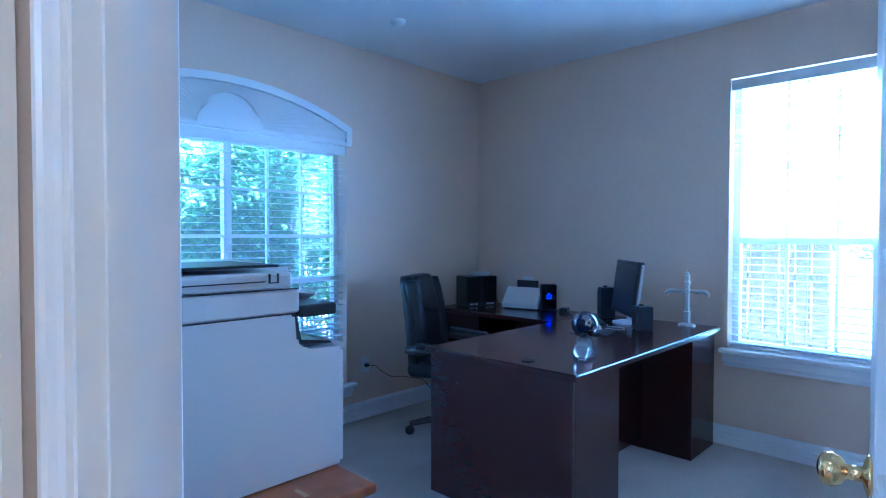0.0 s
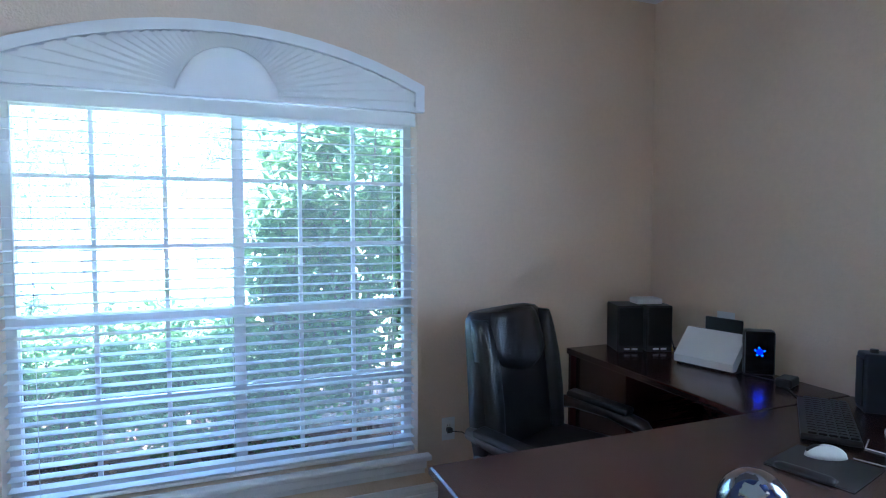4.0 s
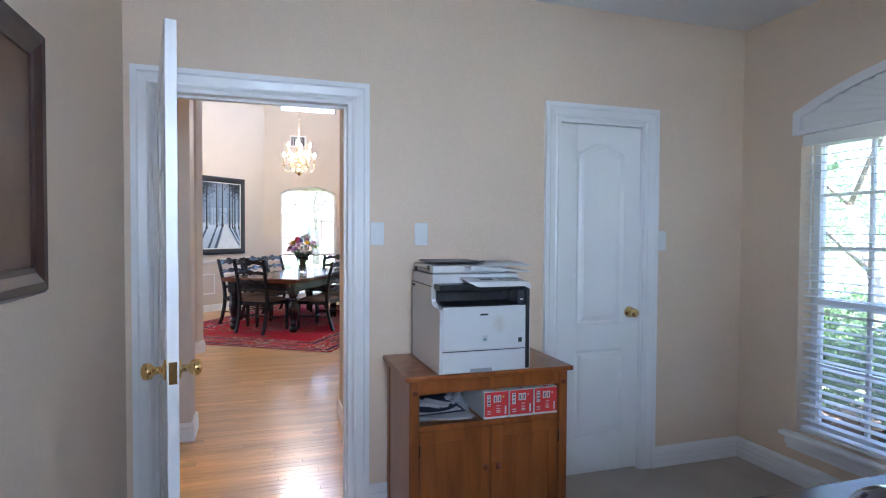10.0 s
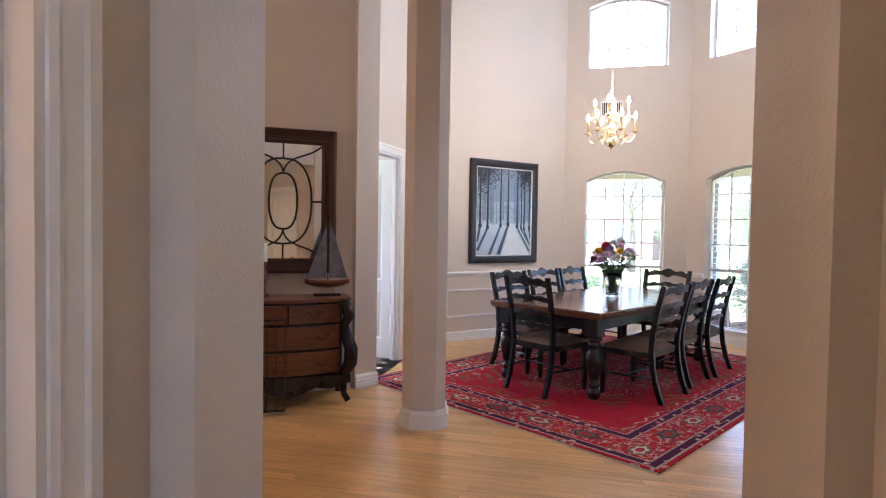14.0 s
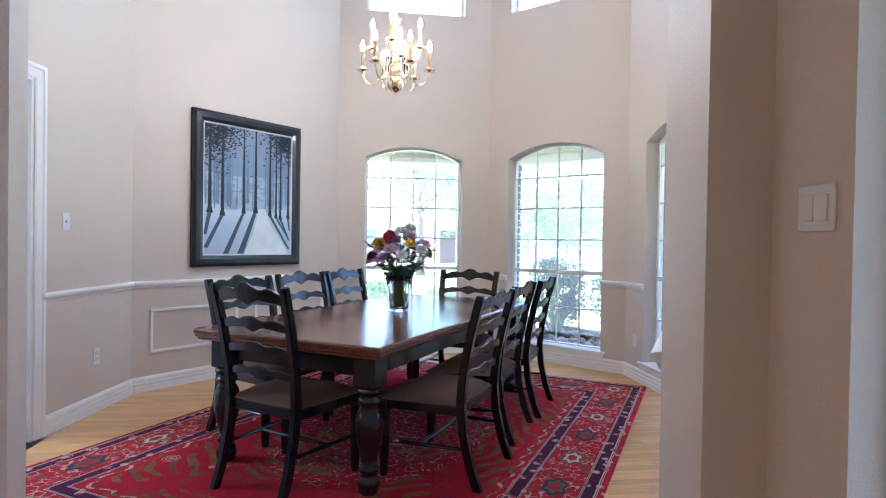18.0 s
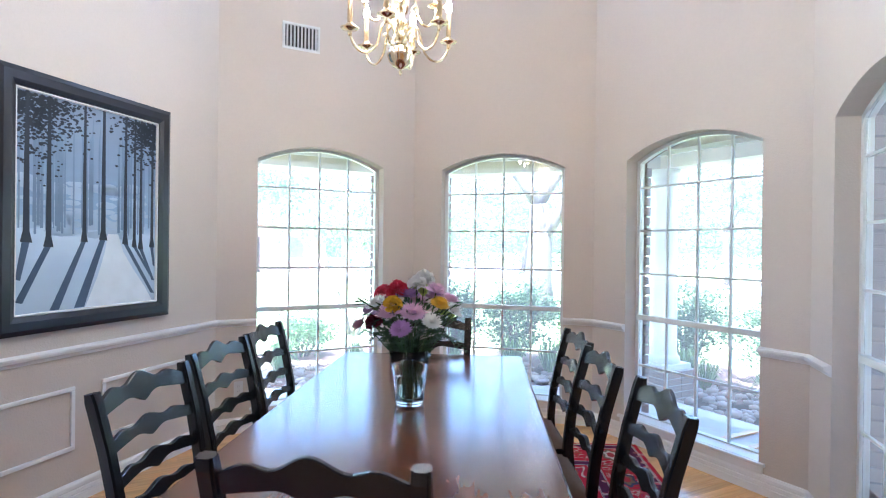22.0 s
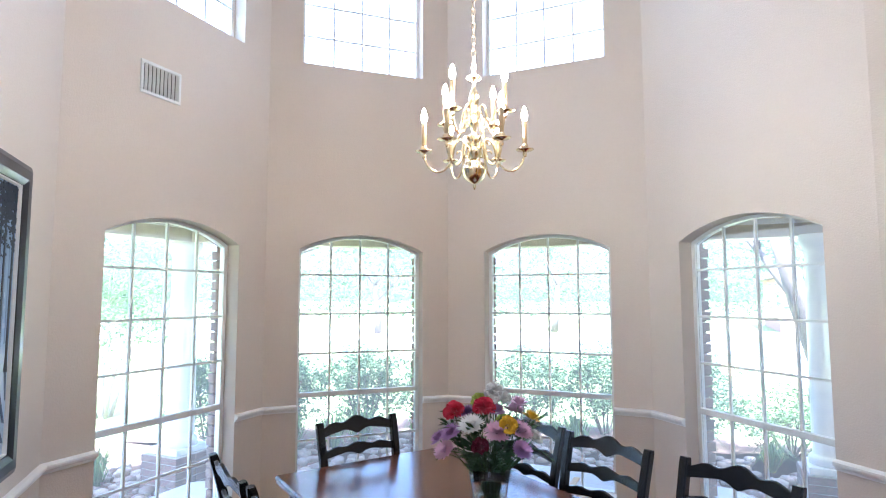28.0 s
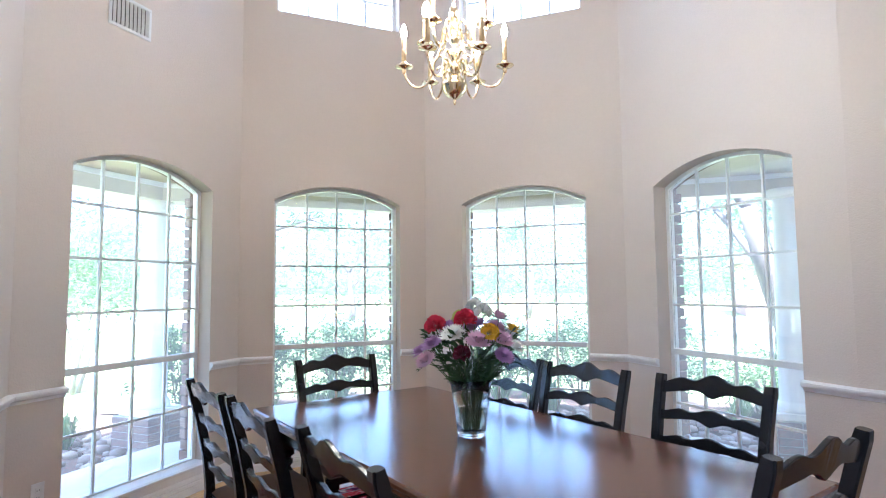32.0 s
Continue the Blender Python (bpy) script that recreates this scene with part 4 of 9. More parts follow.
plate(on_wall(*LW, 0.936 - YB, 1.385), "white rocker switch plate beside the study door")
plate(on_wall(*LW, 1.165 - YB, 1.385), "blank white cover plate on the wall", kind="cover_plate")
plate(on_wall(*LW, 2.64 - YB, 1.352), "white rocker switch plate beside the closet door")
plate(on_wall((XL, YF), (XR, YF), 2.975 - XL, 0.385), "white power outlet low on the wall", kind="outlet")
plate(on_wall(PA, AB, 0.17, 0.348), "white power outlet low on the wall", kind="outlet")
plate(on_wall(BC, CD, 0.206, 0.36), "white power outlet low on the wall", kind="outlet")
plate(on_wall(WE, WP, 1.62, 0.393), "white power outlet low on the wall", kind="outlet")
plate(on_wall(WE, WP, 1.29, 1.345), "white dimmer switch on the dining room wall", kind="dimmer")
plate(on_wall(FW0, FW1, 0.165, 1.35), "white double switch plate beside the sidelight", 2)
plate(on_wall((-3.69, -4.2), (-3.69, -2.31), 1.80, 1.34), "white switch plate beside the niche")


def vent(m, w, h, label, n=9):
    v = thing("wall_vent", m, label, "vent", "air vents")
    bm = bmesh.new()
    for x0, z0, x1, z1 in ((0, 0, w, 0.022), (0, h - 0.022, w, h), (0, 0.022, 0.022, h - 0.022), (w - 0.022, 0.022, w, h - 0.022)):
        box(bm, x0, -0.012, z0, x1, 0, z1, 0.003, 1)
    part("frame", bm, PLASTIC, v)
    part("backing", cube(0.022, -0.002, 0.022, w - 0.022, 0, h - 0.022), DARKP, v)
    for i in range(n):
        x = 0.022 + (w - 0.044) * (i + 0.5) / n
        s = part("slat", cube(-0.001, -0.012, 0.022, 0.001, 0.012, h - 0.022), PLASTIC, v)
        s.matrix_basis = pose(x, -0.006, 0, 0, 0, 35)
    return v


vent(on_wall(PA, AB, 0.48, 3.08), 0.31, 0.22, "white louvred air vent high on the bay wall")
vent(on_wall(WE, WP, 1.70, 3.08), 0.31, 0.22, "white louvred air vent high on the wall")

def moulded_frame(parent, w, h, prof, mat, label=""):
    """Four mitred lengths of a moulding; prof runs from the outer to the inner back edge as (inset, y)."""
    for k in range(4):
        bm = bmesh.new()
        ends = []
        for c in (k, (k + 1) % 4):
            ends.append([bm.verts.new((a if c in (0, 3) else w - a, y, a if c < 2 else h - a)) for a, y in prof])
        for i in range(len(prof) - 1):
            bm.faces.new((ends[0][i], ends[1][i], ends[1][i + 1], ends[0][i + 1]))
        bm.faces.new(ends[0]), bm.faces.new(ends[1])
        bmesh.ops.recalc_face_normals(bm, faces=bm.faces[:])
        part("frame", bm, mat, parent, label)


# ---- dining room things ----
TA, TB, TC = Vector((-4.349, 0.848, 0)), Vector((-5.033, -0.152, 0)), Vector((-7.121, 1.182, 0))
TABLE_DIR = math.degrees(math.atan2(TC.y - TB.y, TC.x - TB.x))
TABLE_MID = (TA + TC) / 2
TL, TW, TH = 2.475, 1.195, 0.758
RUG_A, RUG_B = Vector((-3.11, 1.146, 0)), Vector((-6.435, 3.243, 0))
RU = (RUG_B - RUG_A).normalized()
RV = Vector((-RU.y, RU.x, 0))
RUG_L, RUG_W = 3.915, 2.86
RUG_MID = RUG_A + RU * RUG_L / 2 + RV * RUG_W / 2
RUG_T = 0.011


def rug_material():
    m = bpy.data.materials.new("rug_wool")
    m.use_nodes = True
    n, l = m.node_tree.nodes, m.node_tree.links
    b = n["Principled BSDF"]
    b.inputs["Roughness"].default_value = 0.95
    b.inputs["Specular IOR Level"].default_value = 0.1
    co = n.new("ShaderNodeTexCoord")
    sep = n.new("ShaderNodeSeparateXYZ")
    l.new(co.outputs["Object"], sep.inputs[0])

    def math_node(op, a, c=None, d=None):
        k = n.new("ShaderNodeMath")
        k.operation = op
        for i, v in enumerate((a, c, d)):
            if v is None:
                continue
            if isinstance(v, (int, float)):
                k.inputs[i].default_value = v
            else:
                l.new(v, k.inputs[i])
        return k.outputs[0]

    def ramp(fac, stops, mode="CONSTANT"):
        r = n.new("ShaderNodeValToRGB")
        r.color_ramp.interpolation = mode
        els = r.color_ramp.elements
        while len(els) < len(stops):
            els.new(0.5)
        for e, (p, c) in zip(els, stops):
            e.position, e.color = p, (*c, 1)
        l.new(fac, r.inputs[0])
        return r.outputs[0]

    def mix(fac, a, c):
        k = n.new("ShaderNodeMix")
        k.data_type = "RGBA"
        l.new(fac, k.inputs[0]) if not isinstance(fac, float) else None
        l.new(a, k.inputs[6])
        l.new(c, k.inputs[7])
        return k.outputs[2]

    ax, ay = math_node("ABSOLUTE", sep.outputs[0]), math_node("ABSOLUTE", sep.outputs[1])
    dx, dy = math_node("SUBTRACT", RUG_L / 2, ax), math_node("SUBTRACT", RUG_W / 2, ay)
    edge = math_node("MINIMUM", dx, dy)
    red, deep, navy, cream, brown, rose = (0.37, 0.014, 0.030), (0.17, 0.010, 0.022), (0.045, 0.035, 0.10), (0.50, 0.41, 0.32), (0.17, 0.095, 0.045), (0.42, 0.075, 0.11)
    band = ramp(edge, [(0.0, red), (0.030, cream), (0.034, navy), (0.039, cream), (0.043, (0.07, 0.014, 0.05)), (0.100, cream), (0.104, navy), (0.109, cream), (0.113, red), (0.365, cream), (0.369, navy), (0.374, cream), (0.378, (0.07, 0.014, 0.05)), (0.435, cream), (0.439, navy), (0.444, cream), (0.448, red)])
    # small woven motifs: finer in the bands, larger in the field
    vor = n.new("ShaderNodeTexVoronoi")
    vor.feature, vor.inputs["Scale"].default_value = "F1", 11.0
    l.new(co.outputs["Object"], vor.inputs["Vector"])
    dots = ramp(vor.outputs["Distance"], [(0.0, (1, 1, 1)), (0.20, (0, 0, 0)), (0.33, (1, 1, 1)), (0.40, (0, 0, 0))])
    vor2 = n.new("ShaderNodeTexVoronoi")
    vor2.feature, vor2.inputs["Scale"].default_value = "DISTANCE_TO_EDGE", 20.0
    l.new(co.outputs["Object"], vor2.inputs["Vector"])
    vein = ramp(vor2.outputs["Distance"], [(0.0, (1, 1, 1)), (0.05, (0, 0, 0))])
    noise_ = n.new("ShaderNodeTexNoise")
    noise_.inputs["Scale"].default_value, noise_.inputs["Detail"].default_value = 16.0, 3
    l.new(co.outputs["Object"], noise_.inputs["Vector"])
    tint = ramp(noise_.outputs["Fac"], [(0.0, brown), (0.42, cream), (0.5, rose), (0.58, navy), (0.66, brown)])
    in_border = math_node("LESS_THAN", edge, 0.458)
    wide = math_node("MULTIPLY", math_node("GREATER_THAN", edge, 0.128), math_node("LESS_THAN", edge, 0.355))
    slim = math_node("SUBTRACT", in_border, wide)
    # central field: scrolls near the middle and the corners
    mid = math_node("SQRT", math_node("ADD", math_node("POWER", math_node("DIVIDE", ax, 0.95), 2.0), math_node("POWER", math_node("DIVIDE", ay, 0.62), 2.0)))
    medal = math_node("LESS_THAN", math_node("ADD", mid, math_node("MULTIPLY", noise_.outputs["Fac"], 0.7)), 1.35)
    wave = math_node("SINE", math_node("MULTIPLY", math_node("ADD", sep.outputs[0], sep.outputs[1]), 34.0))
    scal = math_node("LESS_THAN", math_node("ABSOLUTE", math_node("SUBTRACT", math_node("SUBTRACT", edge, 0.495), math_node("MULTIPLY", wave, 0.016))), 0.008)
    big = n.new("ShaderNodeTexVoronoi")
    big.feature, big.inputs["Scale"].default_value = "F1", 2.6
    l.new(co.outputs["Object"], big.inputs["Vector"])
    scroll = n.new("ShaderNodeTexWave")
    scroll.wave_type, scroll.rings_direction = "RINGS", "SPHERICAL"
    scroll.inputs["Scale"].default_value, scroll.inputs["Distortion"].default_value, scroll.inputs["Detail"].default_value = 3.2, 9.0, 2
    l.new(co.outputs["Object"], scroll.inputs["Vector"])
    curl = math_node("MULTIPLY", math_node("GREATER_THAN", scroll.outputs["Fac"], 0.62), math_node("LESS_THAN", big.outputs["Distance"], 0.50))
    curl = math_node("MULTIPLY", curl, math_node("GREATER_THAN", edge, 0.53))
    base = band
    base = mix(math_node("MULTIPLY", math_node("MULTIPLY", dots, wide), 0.75), base, tint)
    base = mix(math_node("MULTIPLY", math_node("MULTIPLY", vein, wide), 0.8), base, ramp(noise_.outputs["Fac"], [(0.0, cream), (0.5, brown)]))
    vor3 = n.new("ShaderNodeTexVoronoi")
    vor3.feature, vor3.inputs["Scale"].default_value = "F1", 15.0
    l.new(co.outputs["Object"], vor3.inputs["Vector"])
    fleck = ramp(vor3.outputs["Distance"], [(0.0, (1, 1, 1)), (0.34, (0, 0, 0))])
    base = mix(math_node("MULTIPLY", math_node("MULTIPLY", fleck, slim), 0.9), base, ramp(noise_.outputs["Fac"], [(0.0, rose), (0.44, cream), (0.54, rose), (0.62, brown)]))
    inner = math_node("GREATER_THAN", edge, 0.458)
    base = mix(math_node("MULTIPLY", math_node("MULTIPLY", math_node("MULTIPLY", medal, vein), inner), 0.9), base, tint)
    base = mix(math_node("MULTIPLY", curl, 0.75), base, ramp(noise_.outputs["Fac"], [(0.0, (0.17, 0.10, 0.03)), (0.5, brown), (0.57, (0.20, 0.14, 0.06))]))
    vor4 = n.new("ShaderNodeTexVoronoi")
    vor4.feature, vor4.inputs["Scale"].default_value = "F1", 7.0
    l.new(co.outputs["Object"], vor4.inputs["Vector"])
    rosette = ramp(vor4.outputs["Distance"], [(0.0, (1, 1, 1)), (0.10, (0, 0, 0)), (0.17, (1, 1, 1)), (0.23, (0, 0, 0)), (0.31, (1, 1, 1)), (0.345, (0, 0, 0))])
    base = mix(math_node("MULTIPLY", math_node("MULTIPLY", rosette, inner), 0.62), base, ramp(vor4.outputs["Color"], [(0.0, (0.16, 0.10, 0.04)), (0.3, deep), (0.5, (0.13, 0.085, 0.04)), (0.68, navy), (0.8, cream), (0.86, brown)]))
    base = mix(math_node("MULTIPLY", scal, 0.85), base, ramp(noise_.outputs["Fac"], [(0.0, cream), (0.5, (0.16, 0.11, 0.05))]))
    pile = n.new("ShaderNodeTexNoise")
    pile.inputs["Scale"].default_value = 240.0
    l.new(co.outputs["Object"], pile.inputs["Vector"])
    k = math_node("MULTIPLY_ADD", pile.outputs["Fac"], 0.5, 0.75)
    sc = n.new("ShaderNodeVectorMath")
    sc.operation = "SCALE"
    l.new(base, sc.inputs[0])
    l.new(k, sc.inputs["Scale"])
    l.new(sc.outputs[0], b.inputs["Base Color"])
    bp = n.new("ShaderNodeBump")
    bp.inputs["Strength"].default_value, bp.inputs["Distance"].default_value = 0.5, 0.003
    l.new(pile.outputs["Fac"], bp.inputs["Height"])
    l.new(bp.outputs["Normal"], b.inputs["Normal"])
    return m


rug = thing("area_rug", pose(RUG_MID.x, RUG_MID.y, 0, 0, 0, math.degrees(math.atan2(RU.y, RU.x))), "red patterned oriental wool rug under the table", "rug")
part("woven_field", cube(-RUG_L / 2, -RUG_W / 2, 0.001, RUG_L / 2, RUG_W / 2, RUG_T, 0.004, 1), rug_material(), rug)
FRINGE = material("rug_fringe", (0.55, 0.48, 0.38), 0.95, vary=0.2, scale=120, bump=0.6, bump_scale=300)
rnd = random.Random(5)
bm = bmesh.new()
for end in (-1, 1):
    x = end * RUG_L / 2
    for i in range(400):
        y = -RUG_W / 2 + RUG_W * (i + 0.5) / 400
        dy = rnd.uniform(-0.006, 0.006)
        a, c = x, x + end * rnd.uniform(0.02, 0.032)
        box(bm, min(a, c), y - 0.002 + dy, 0.001, max(a, c), y + 0.002 + dy, 0.005)
tagged(part("fringe", bm, FRINGE, rug, "cream cotton fringe"), kind="stuff")
# cream blossoms and their stems woven into the wide border
WOVEN = [material("wool_cream", (0.50, 0.42, 0.33), 0.95, vary=0.2, scale=60), material("wool_brown", (0.13, 0.075, 0.04), 0.95, vary=0.25, scale=60), material("wool_red", (0.28, 0.012, 0.02), 0.95, vary=0.2, scale=60), material("wool_navy", (0.03, 0.025, 0.06), 0.95, vary=0.2, scale=60)]


def blossom_mesh(name, mats):
    bm = bmesh.new()
    for k, (r, amp) in enumerate(((1.0, 0.16), (0.72, 0.2), (0.42, 0.1))):
        pts = []
        for i in range(24):
            a = 2 * math.pi * i / 24
            rr = r * (1 + amp * math.cos(6 * a))
            pts.append((0.105 * rr * math.cos(a), 0.062 * rr * math.sin(a)))
        vs = prism(bm, pts, -0.001, 0.0008 + 0.0008 * k)
        for f in {f for v in vs for f in v.link_faces}:
            f.material_index = k
    me = bpy.data.meshes.new(name)
    bm.to_mesh(me)
    bm.free()
    for one in mats:
        me.materials.append(one)
    return me


flower_a = blossom_mesh("woven_blossom", (WOVEN[1], WOVEN[0], WOVEN[2]))
flower_b = blossom_mesh("woven_blossom", (WOVEN[3], WOVEN[1], WOVEN[2]))
half_l, half_w = RUG_L / 2 - 0.242, RUG_W / 2 - 0.242
k = 0
for side in (-1, 1):
    for i in range(9):
        x = -half_l + 2 * half_l * i / 8
        share("blossom", (flower_a, flower_b)[k % 2], rug, pose(x, side * half_w, RUG_T, 0, 0, 0))
        k += 1
    for i in range(1, 6):
        y = -half_w + 2 * half_w * i / 6
        share("blossom", (flower_a, flower_b)[k % 2], rug, pose(side * half_l, y, RUG_T, 0, 0, 90))
        k += 1

# table
table = thing("dining_table", pose(TABLE_MID.x, TABLE_MID.y, RUG_T, 0, 0, TABLE_DIR), "dark walnut dining table with turned black legs", "table")
tz = TH - RUG_T


def rounded_rect(l, w, c, n=4):
    pts = []
    for sx, sy, a0 in ((1, -1, -90), (1, 1, 0), (-1, 1, 90), (-1, -1, 180)):
        for i in range(n + 1):
            a = radians(a0 + 90 * i / n)
            pts.append((sx * (l / 2 - c) + c * math.cos(a), sy * (w / 2 - c) + c * math.sin(a)))
    return pts


def layered(bm, l, w, c, layers):
    """Stacked outlines (outset, height) of a rounded rectangle, closed at both ends: a moulded slab."""
    rings = []
    for off, z in layers:
        rings.append([bm.verts.new((x, y, z)) for x, y in rounded_rect(l + 2 * off, w + 2 * off, max(0.004, c + off))])
    for a, b in zip(rings, rings[1:]):
        for i in range(len(a)):
            j = (i + 1) % len(a)
            bm.faces.new((a[i], a[j], b[j], b[i]))
    bm.faces.new(rings[0]), bm.faces.new(rings[-1])
    bmesh.ops.recalc_face_normals(bm, faces=bm.faces[:])
    return bm


EDGE = [(-0.05, tz - 0.062), (-0.022, tz - 0.062), (-0.018, tz - 0.05), (-0.008, tz - 0.044), (-0.006, tz - 0.030), (0.0, tz - 0.024), (0.0, tz - 0.010), (-0.006, tz - 0.003), (-0.012, tz)]
leaf = 0.46
for i, (x0, x1) in enumerate(((-TL / 2, -leaf), (leaf, TL / 2))):
    bm = layered(bmesh.new(), TL, TW, 0.014, EDGE)
    keep = (x0 + x1) / 2
    geo = bm.verts[:] + bm.edges[:] + bm.faces[:]
    cut = -leaf - 0.0012 if i == 0 else leaf + 0.0012
    r = bmesh.ops.bisect_plane(bm, geom=geo, plane_co=(cut, 0, 0), plane_no=(1 if i == 0 else -1, 0, 0), clear_outer=True)
    bmesh.ops.holes_fill(bm, edges=[e for e in bm.edges if e.is_boundary])
    part("tabletop", bm, TABLEWOOD, table)
bm = layered(bmesh.new(), TL, TW, 0.014, EDGE)
for co_, no_ in ((-leaf, -1), (leaf, 1)):
    bmesh.ops.bisect_plane(bm, geom=bm.verts[:] + bm.edges[:] + bm.faces[:], plane_co=(co_, 0, 0), plane_no=(no_, 0, 0), clear_outer=True)
    bmesh.ops.holes_fill(bm, edges=[e for e in bm.edges if e.is_boundary])
part("table_leaf", bm, TABLEWOOD, table)
ax_, ay_ = TL / 2 - 0.13, TW / 2 - 0.13
for x0, y0, x1, y1 in ((-ax_, -ay_ - 0.012, ax_, -ay_ + 0.012), (-ax_, ay_ - 0.012, ax_, ay_ + 0.012), (-ax_ - 0.012, -ay_, -ax_ + 0.012, ay_), (ax_ - 0.012, -ay_, ax_ + 0.012, ay_)):
    part("apron", cube(x0, y0, tz - 0.175, x1, y1, tz - 0.062, 0.003, 1), BLACKWOOD, table)
LEG = [(0, 0), (0.040, 0), (0.052, 0.02), (0.056, 0.05), (0.046, 0.085), (0.036, 0.10), (0.050, 0.115), (0.050, 0.13), (0.036, 0.145), (0.048, 0.2), (0.066, 0.28), (0.072, 0.34), (0.062, 0.40), (0.042, 0.435), (0.056, 0.45), (0.056, 0.468), (0.042, 0.482), (0.064, 0.50), (0.064, 0.515), (0.05, 0.53)]
for sx in (-1, 1):
    for sy in (-1, 1):
        bm = bmesh.new()
        lathe(bm, LEG, 18, pose(sx * ax_, sy * ay_, 0))
        box(bm, sx * ax_ - 0.062, sy * ay_ - 0.062, 0.528, sx * ax_ + 0.062, sy * ay_ + 0.062, tz - 0.062, 0.006, 1)
        lg = part("leg", bm, BLACKWOOD, table, "turned black table leg")
        for p_ in lg.data.polygons:
            p_.use_smooth = len(p_.vertices) == 4 and p_.center.z < 0.527


# ladder back chair
def post_y(z):
    pts = ((0, -0.315), (0.12, -0.272), (0.30, -0.232), (0.46, -0.218), (0.62, -0.228), (0.85, -0.270), (1.075, -0.325))
    for (z0, y0), (z1, y1) in zip(pts, pts[1:]):
        if z <= z1:
            return y0 + (y1 - y0) * (z - z0) / (z1 - z0)
    return pts[-1][1]


def slat_outline(w, h, top):
    pts_t, pts_b = [], []
    for i in range(25):
        u = -1 + 2 * i / 24
        a = abs(u)
        hump = 0.5 + 0.5 * math.cos(math.pi * min(1, a / 0.42))
        side = math.exp(-((a - 0.62) / 0.14) ** 2)
        t = h * (0.55 + 0.38 * hump + 0.12 * side - 0.22 * max(0, a - 0.78) / 0.22) if top else h * (0.50 + 0.30 * hump + 0.14 * side - 0.12 * max(0, a - 0.78) / 0.22)
        lo = h * (0.0 + 0.10 * math.exp(-((a - 0.35) / 0.16) ** 2) - 0.20 * math.exp(-(a / 0.13) ** 2) - 0.16 * max(0, a - 0.62) / 0.38)
        pts_t.append((u * w / 2, t))
        pts_b.append((u * w / 2, lo))
    return pts_t, pts_b


def dining_chair(m):
    ch = thing("dining_chair", m, "black ladder back dining chair with brown suede seat", "chair", "chairs round the table")
    zs = [0, 0.06, 0.12, 0.2, 0.3, 0.4, 0.46, 0.55, 0.65, 0.75, 0.85, 0.95, 1.03, 1.06]
    for sx in (-1, 1):
        bm = bmesh.new()
        rings = []
        for z in zs:
            y = post_y(z)
            x = sx * (0.195 + 0.022 * max(0, z - 0.46))
            d = 0.026 if z < 1.05 else 0.02
            wv = 0.0185
            rings.append([bm.verts.new((x + a * wv, y + b * d * 0.85, z + (0.006 if z > 1.05 and b > 0 else 0))) for a, b in ((-1, -1), (1, -1), (1, 1), (-1, 1))])
        for a, b in zip(rings, rings[1:]):
            for i in range(4):
                bm.faces.new((a[i], a[(i + 1) % 4], b[(i + 1) % 4], b[i]))
        bm.faces.new(rings[0]), bm.faces.new(rings[-1])
        bmesh.ops.recalc_face_normals(bm, faces=bm.faces[:])
        bmesh.ops.bevel(bm, geom=[e for e in bm.edges if abs((e.verts[0].co - e.verts[1].co).normalized().z) > 0.7], offset=0.006, segments=2, affect="EDGES")
        part("back_post", bm, BLACKWOOD, ch)
        bm = bmesh.new()
        lathe(bm, [(0, 0), (0.017, 0), (0.022, 0.05), (0.026, 0.2), (0.024, 0.33), (0.03, 0.345), (0.03, 0.36), (0.022, 0.372)], 12, pose(sx * 0.225, 0.205, 0))
        box(bm, sx * 0.225 - 0.025, 0.18, 0.37, sx * 0.225 + 0.025, 0.23, 0.445, 0.004, 1)
        part("front_leg", bm, BLACKWOOD, ch)
        part("stretcher", tube(bmesh.new(), [(sx * 0.2, -0.235, 0.215), (sx * 0.212, -0.02, 0.21), (sx * 0.224, 0.2, 0.205)], [0.009, 0.012, 0.009], 8), BLACKWOOD, ch)
        part("seat_rail", cube(-0.011, -0.205, 0.395, 0.011, 0.19, 0.45, 0.003, 1, pose(sx * 0.212, 0, 0, 0, 0, sx * -3.5)), BLACKWOOD, ch)
    part("stretcher", tube(bmesh.new(), [(-0.21, 0.0, 0.21), (0, 0.0, 0.21), (0.21, 0.0, 0.21)], [0.009, 0.012, 0.009], 8), BLACKWOOD, ch)
    part("seat_rail", cube(-0.2, 0.195, 0.395, 0.2, 0.217, 0.45, 0.003, 1), BLACKWOOD, ch)
    part("seat_rail", cube(-0.185, -0.222, 0.395, 0.185, -0.2, 0.45, 0.003, 1), BLACKWOOD, ch)
    bm = bmesh.new()
    n = 9
    rows = []
    for j in range(n):
        v = j / (n - 1)
        row = []
        for i in range(n):
            u = i / (n - 1)
            w = 0.205 + 0.045 * v
            e = (1 - (2 * u - 1) ** 4) * (1 - (2 * v - 1) ** 4)
            row.append(bm.verts.new(((2 * u - 1) * w, -0.215 + 0.455 * v, 0.453 + 0.045 * e ** 0.5)))
        rows.append(row)
    for j in range(n - 1):
        for i in range(n - 1):
            bm.faces.new((rows[j][i], rows[j][i + 1], rows[j + 1][i + 1], rows[j + 1][i]))
    r = bmesh.ops.extrude_face_region(bm, geom=bm.faces[:])
    for v in [g for g in r["geom"] if isinstance(g, bmesh.types.BMVert)]:
        v.co.z = 0.446
    bmesh.ops.recalc_face_normals(bm, faces=bm.faces[:])
    part("seat", bm, SEATFAB, ch, "brown suede seat cushion", True)
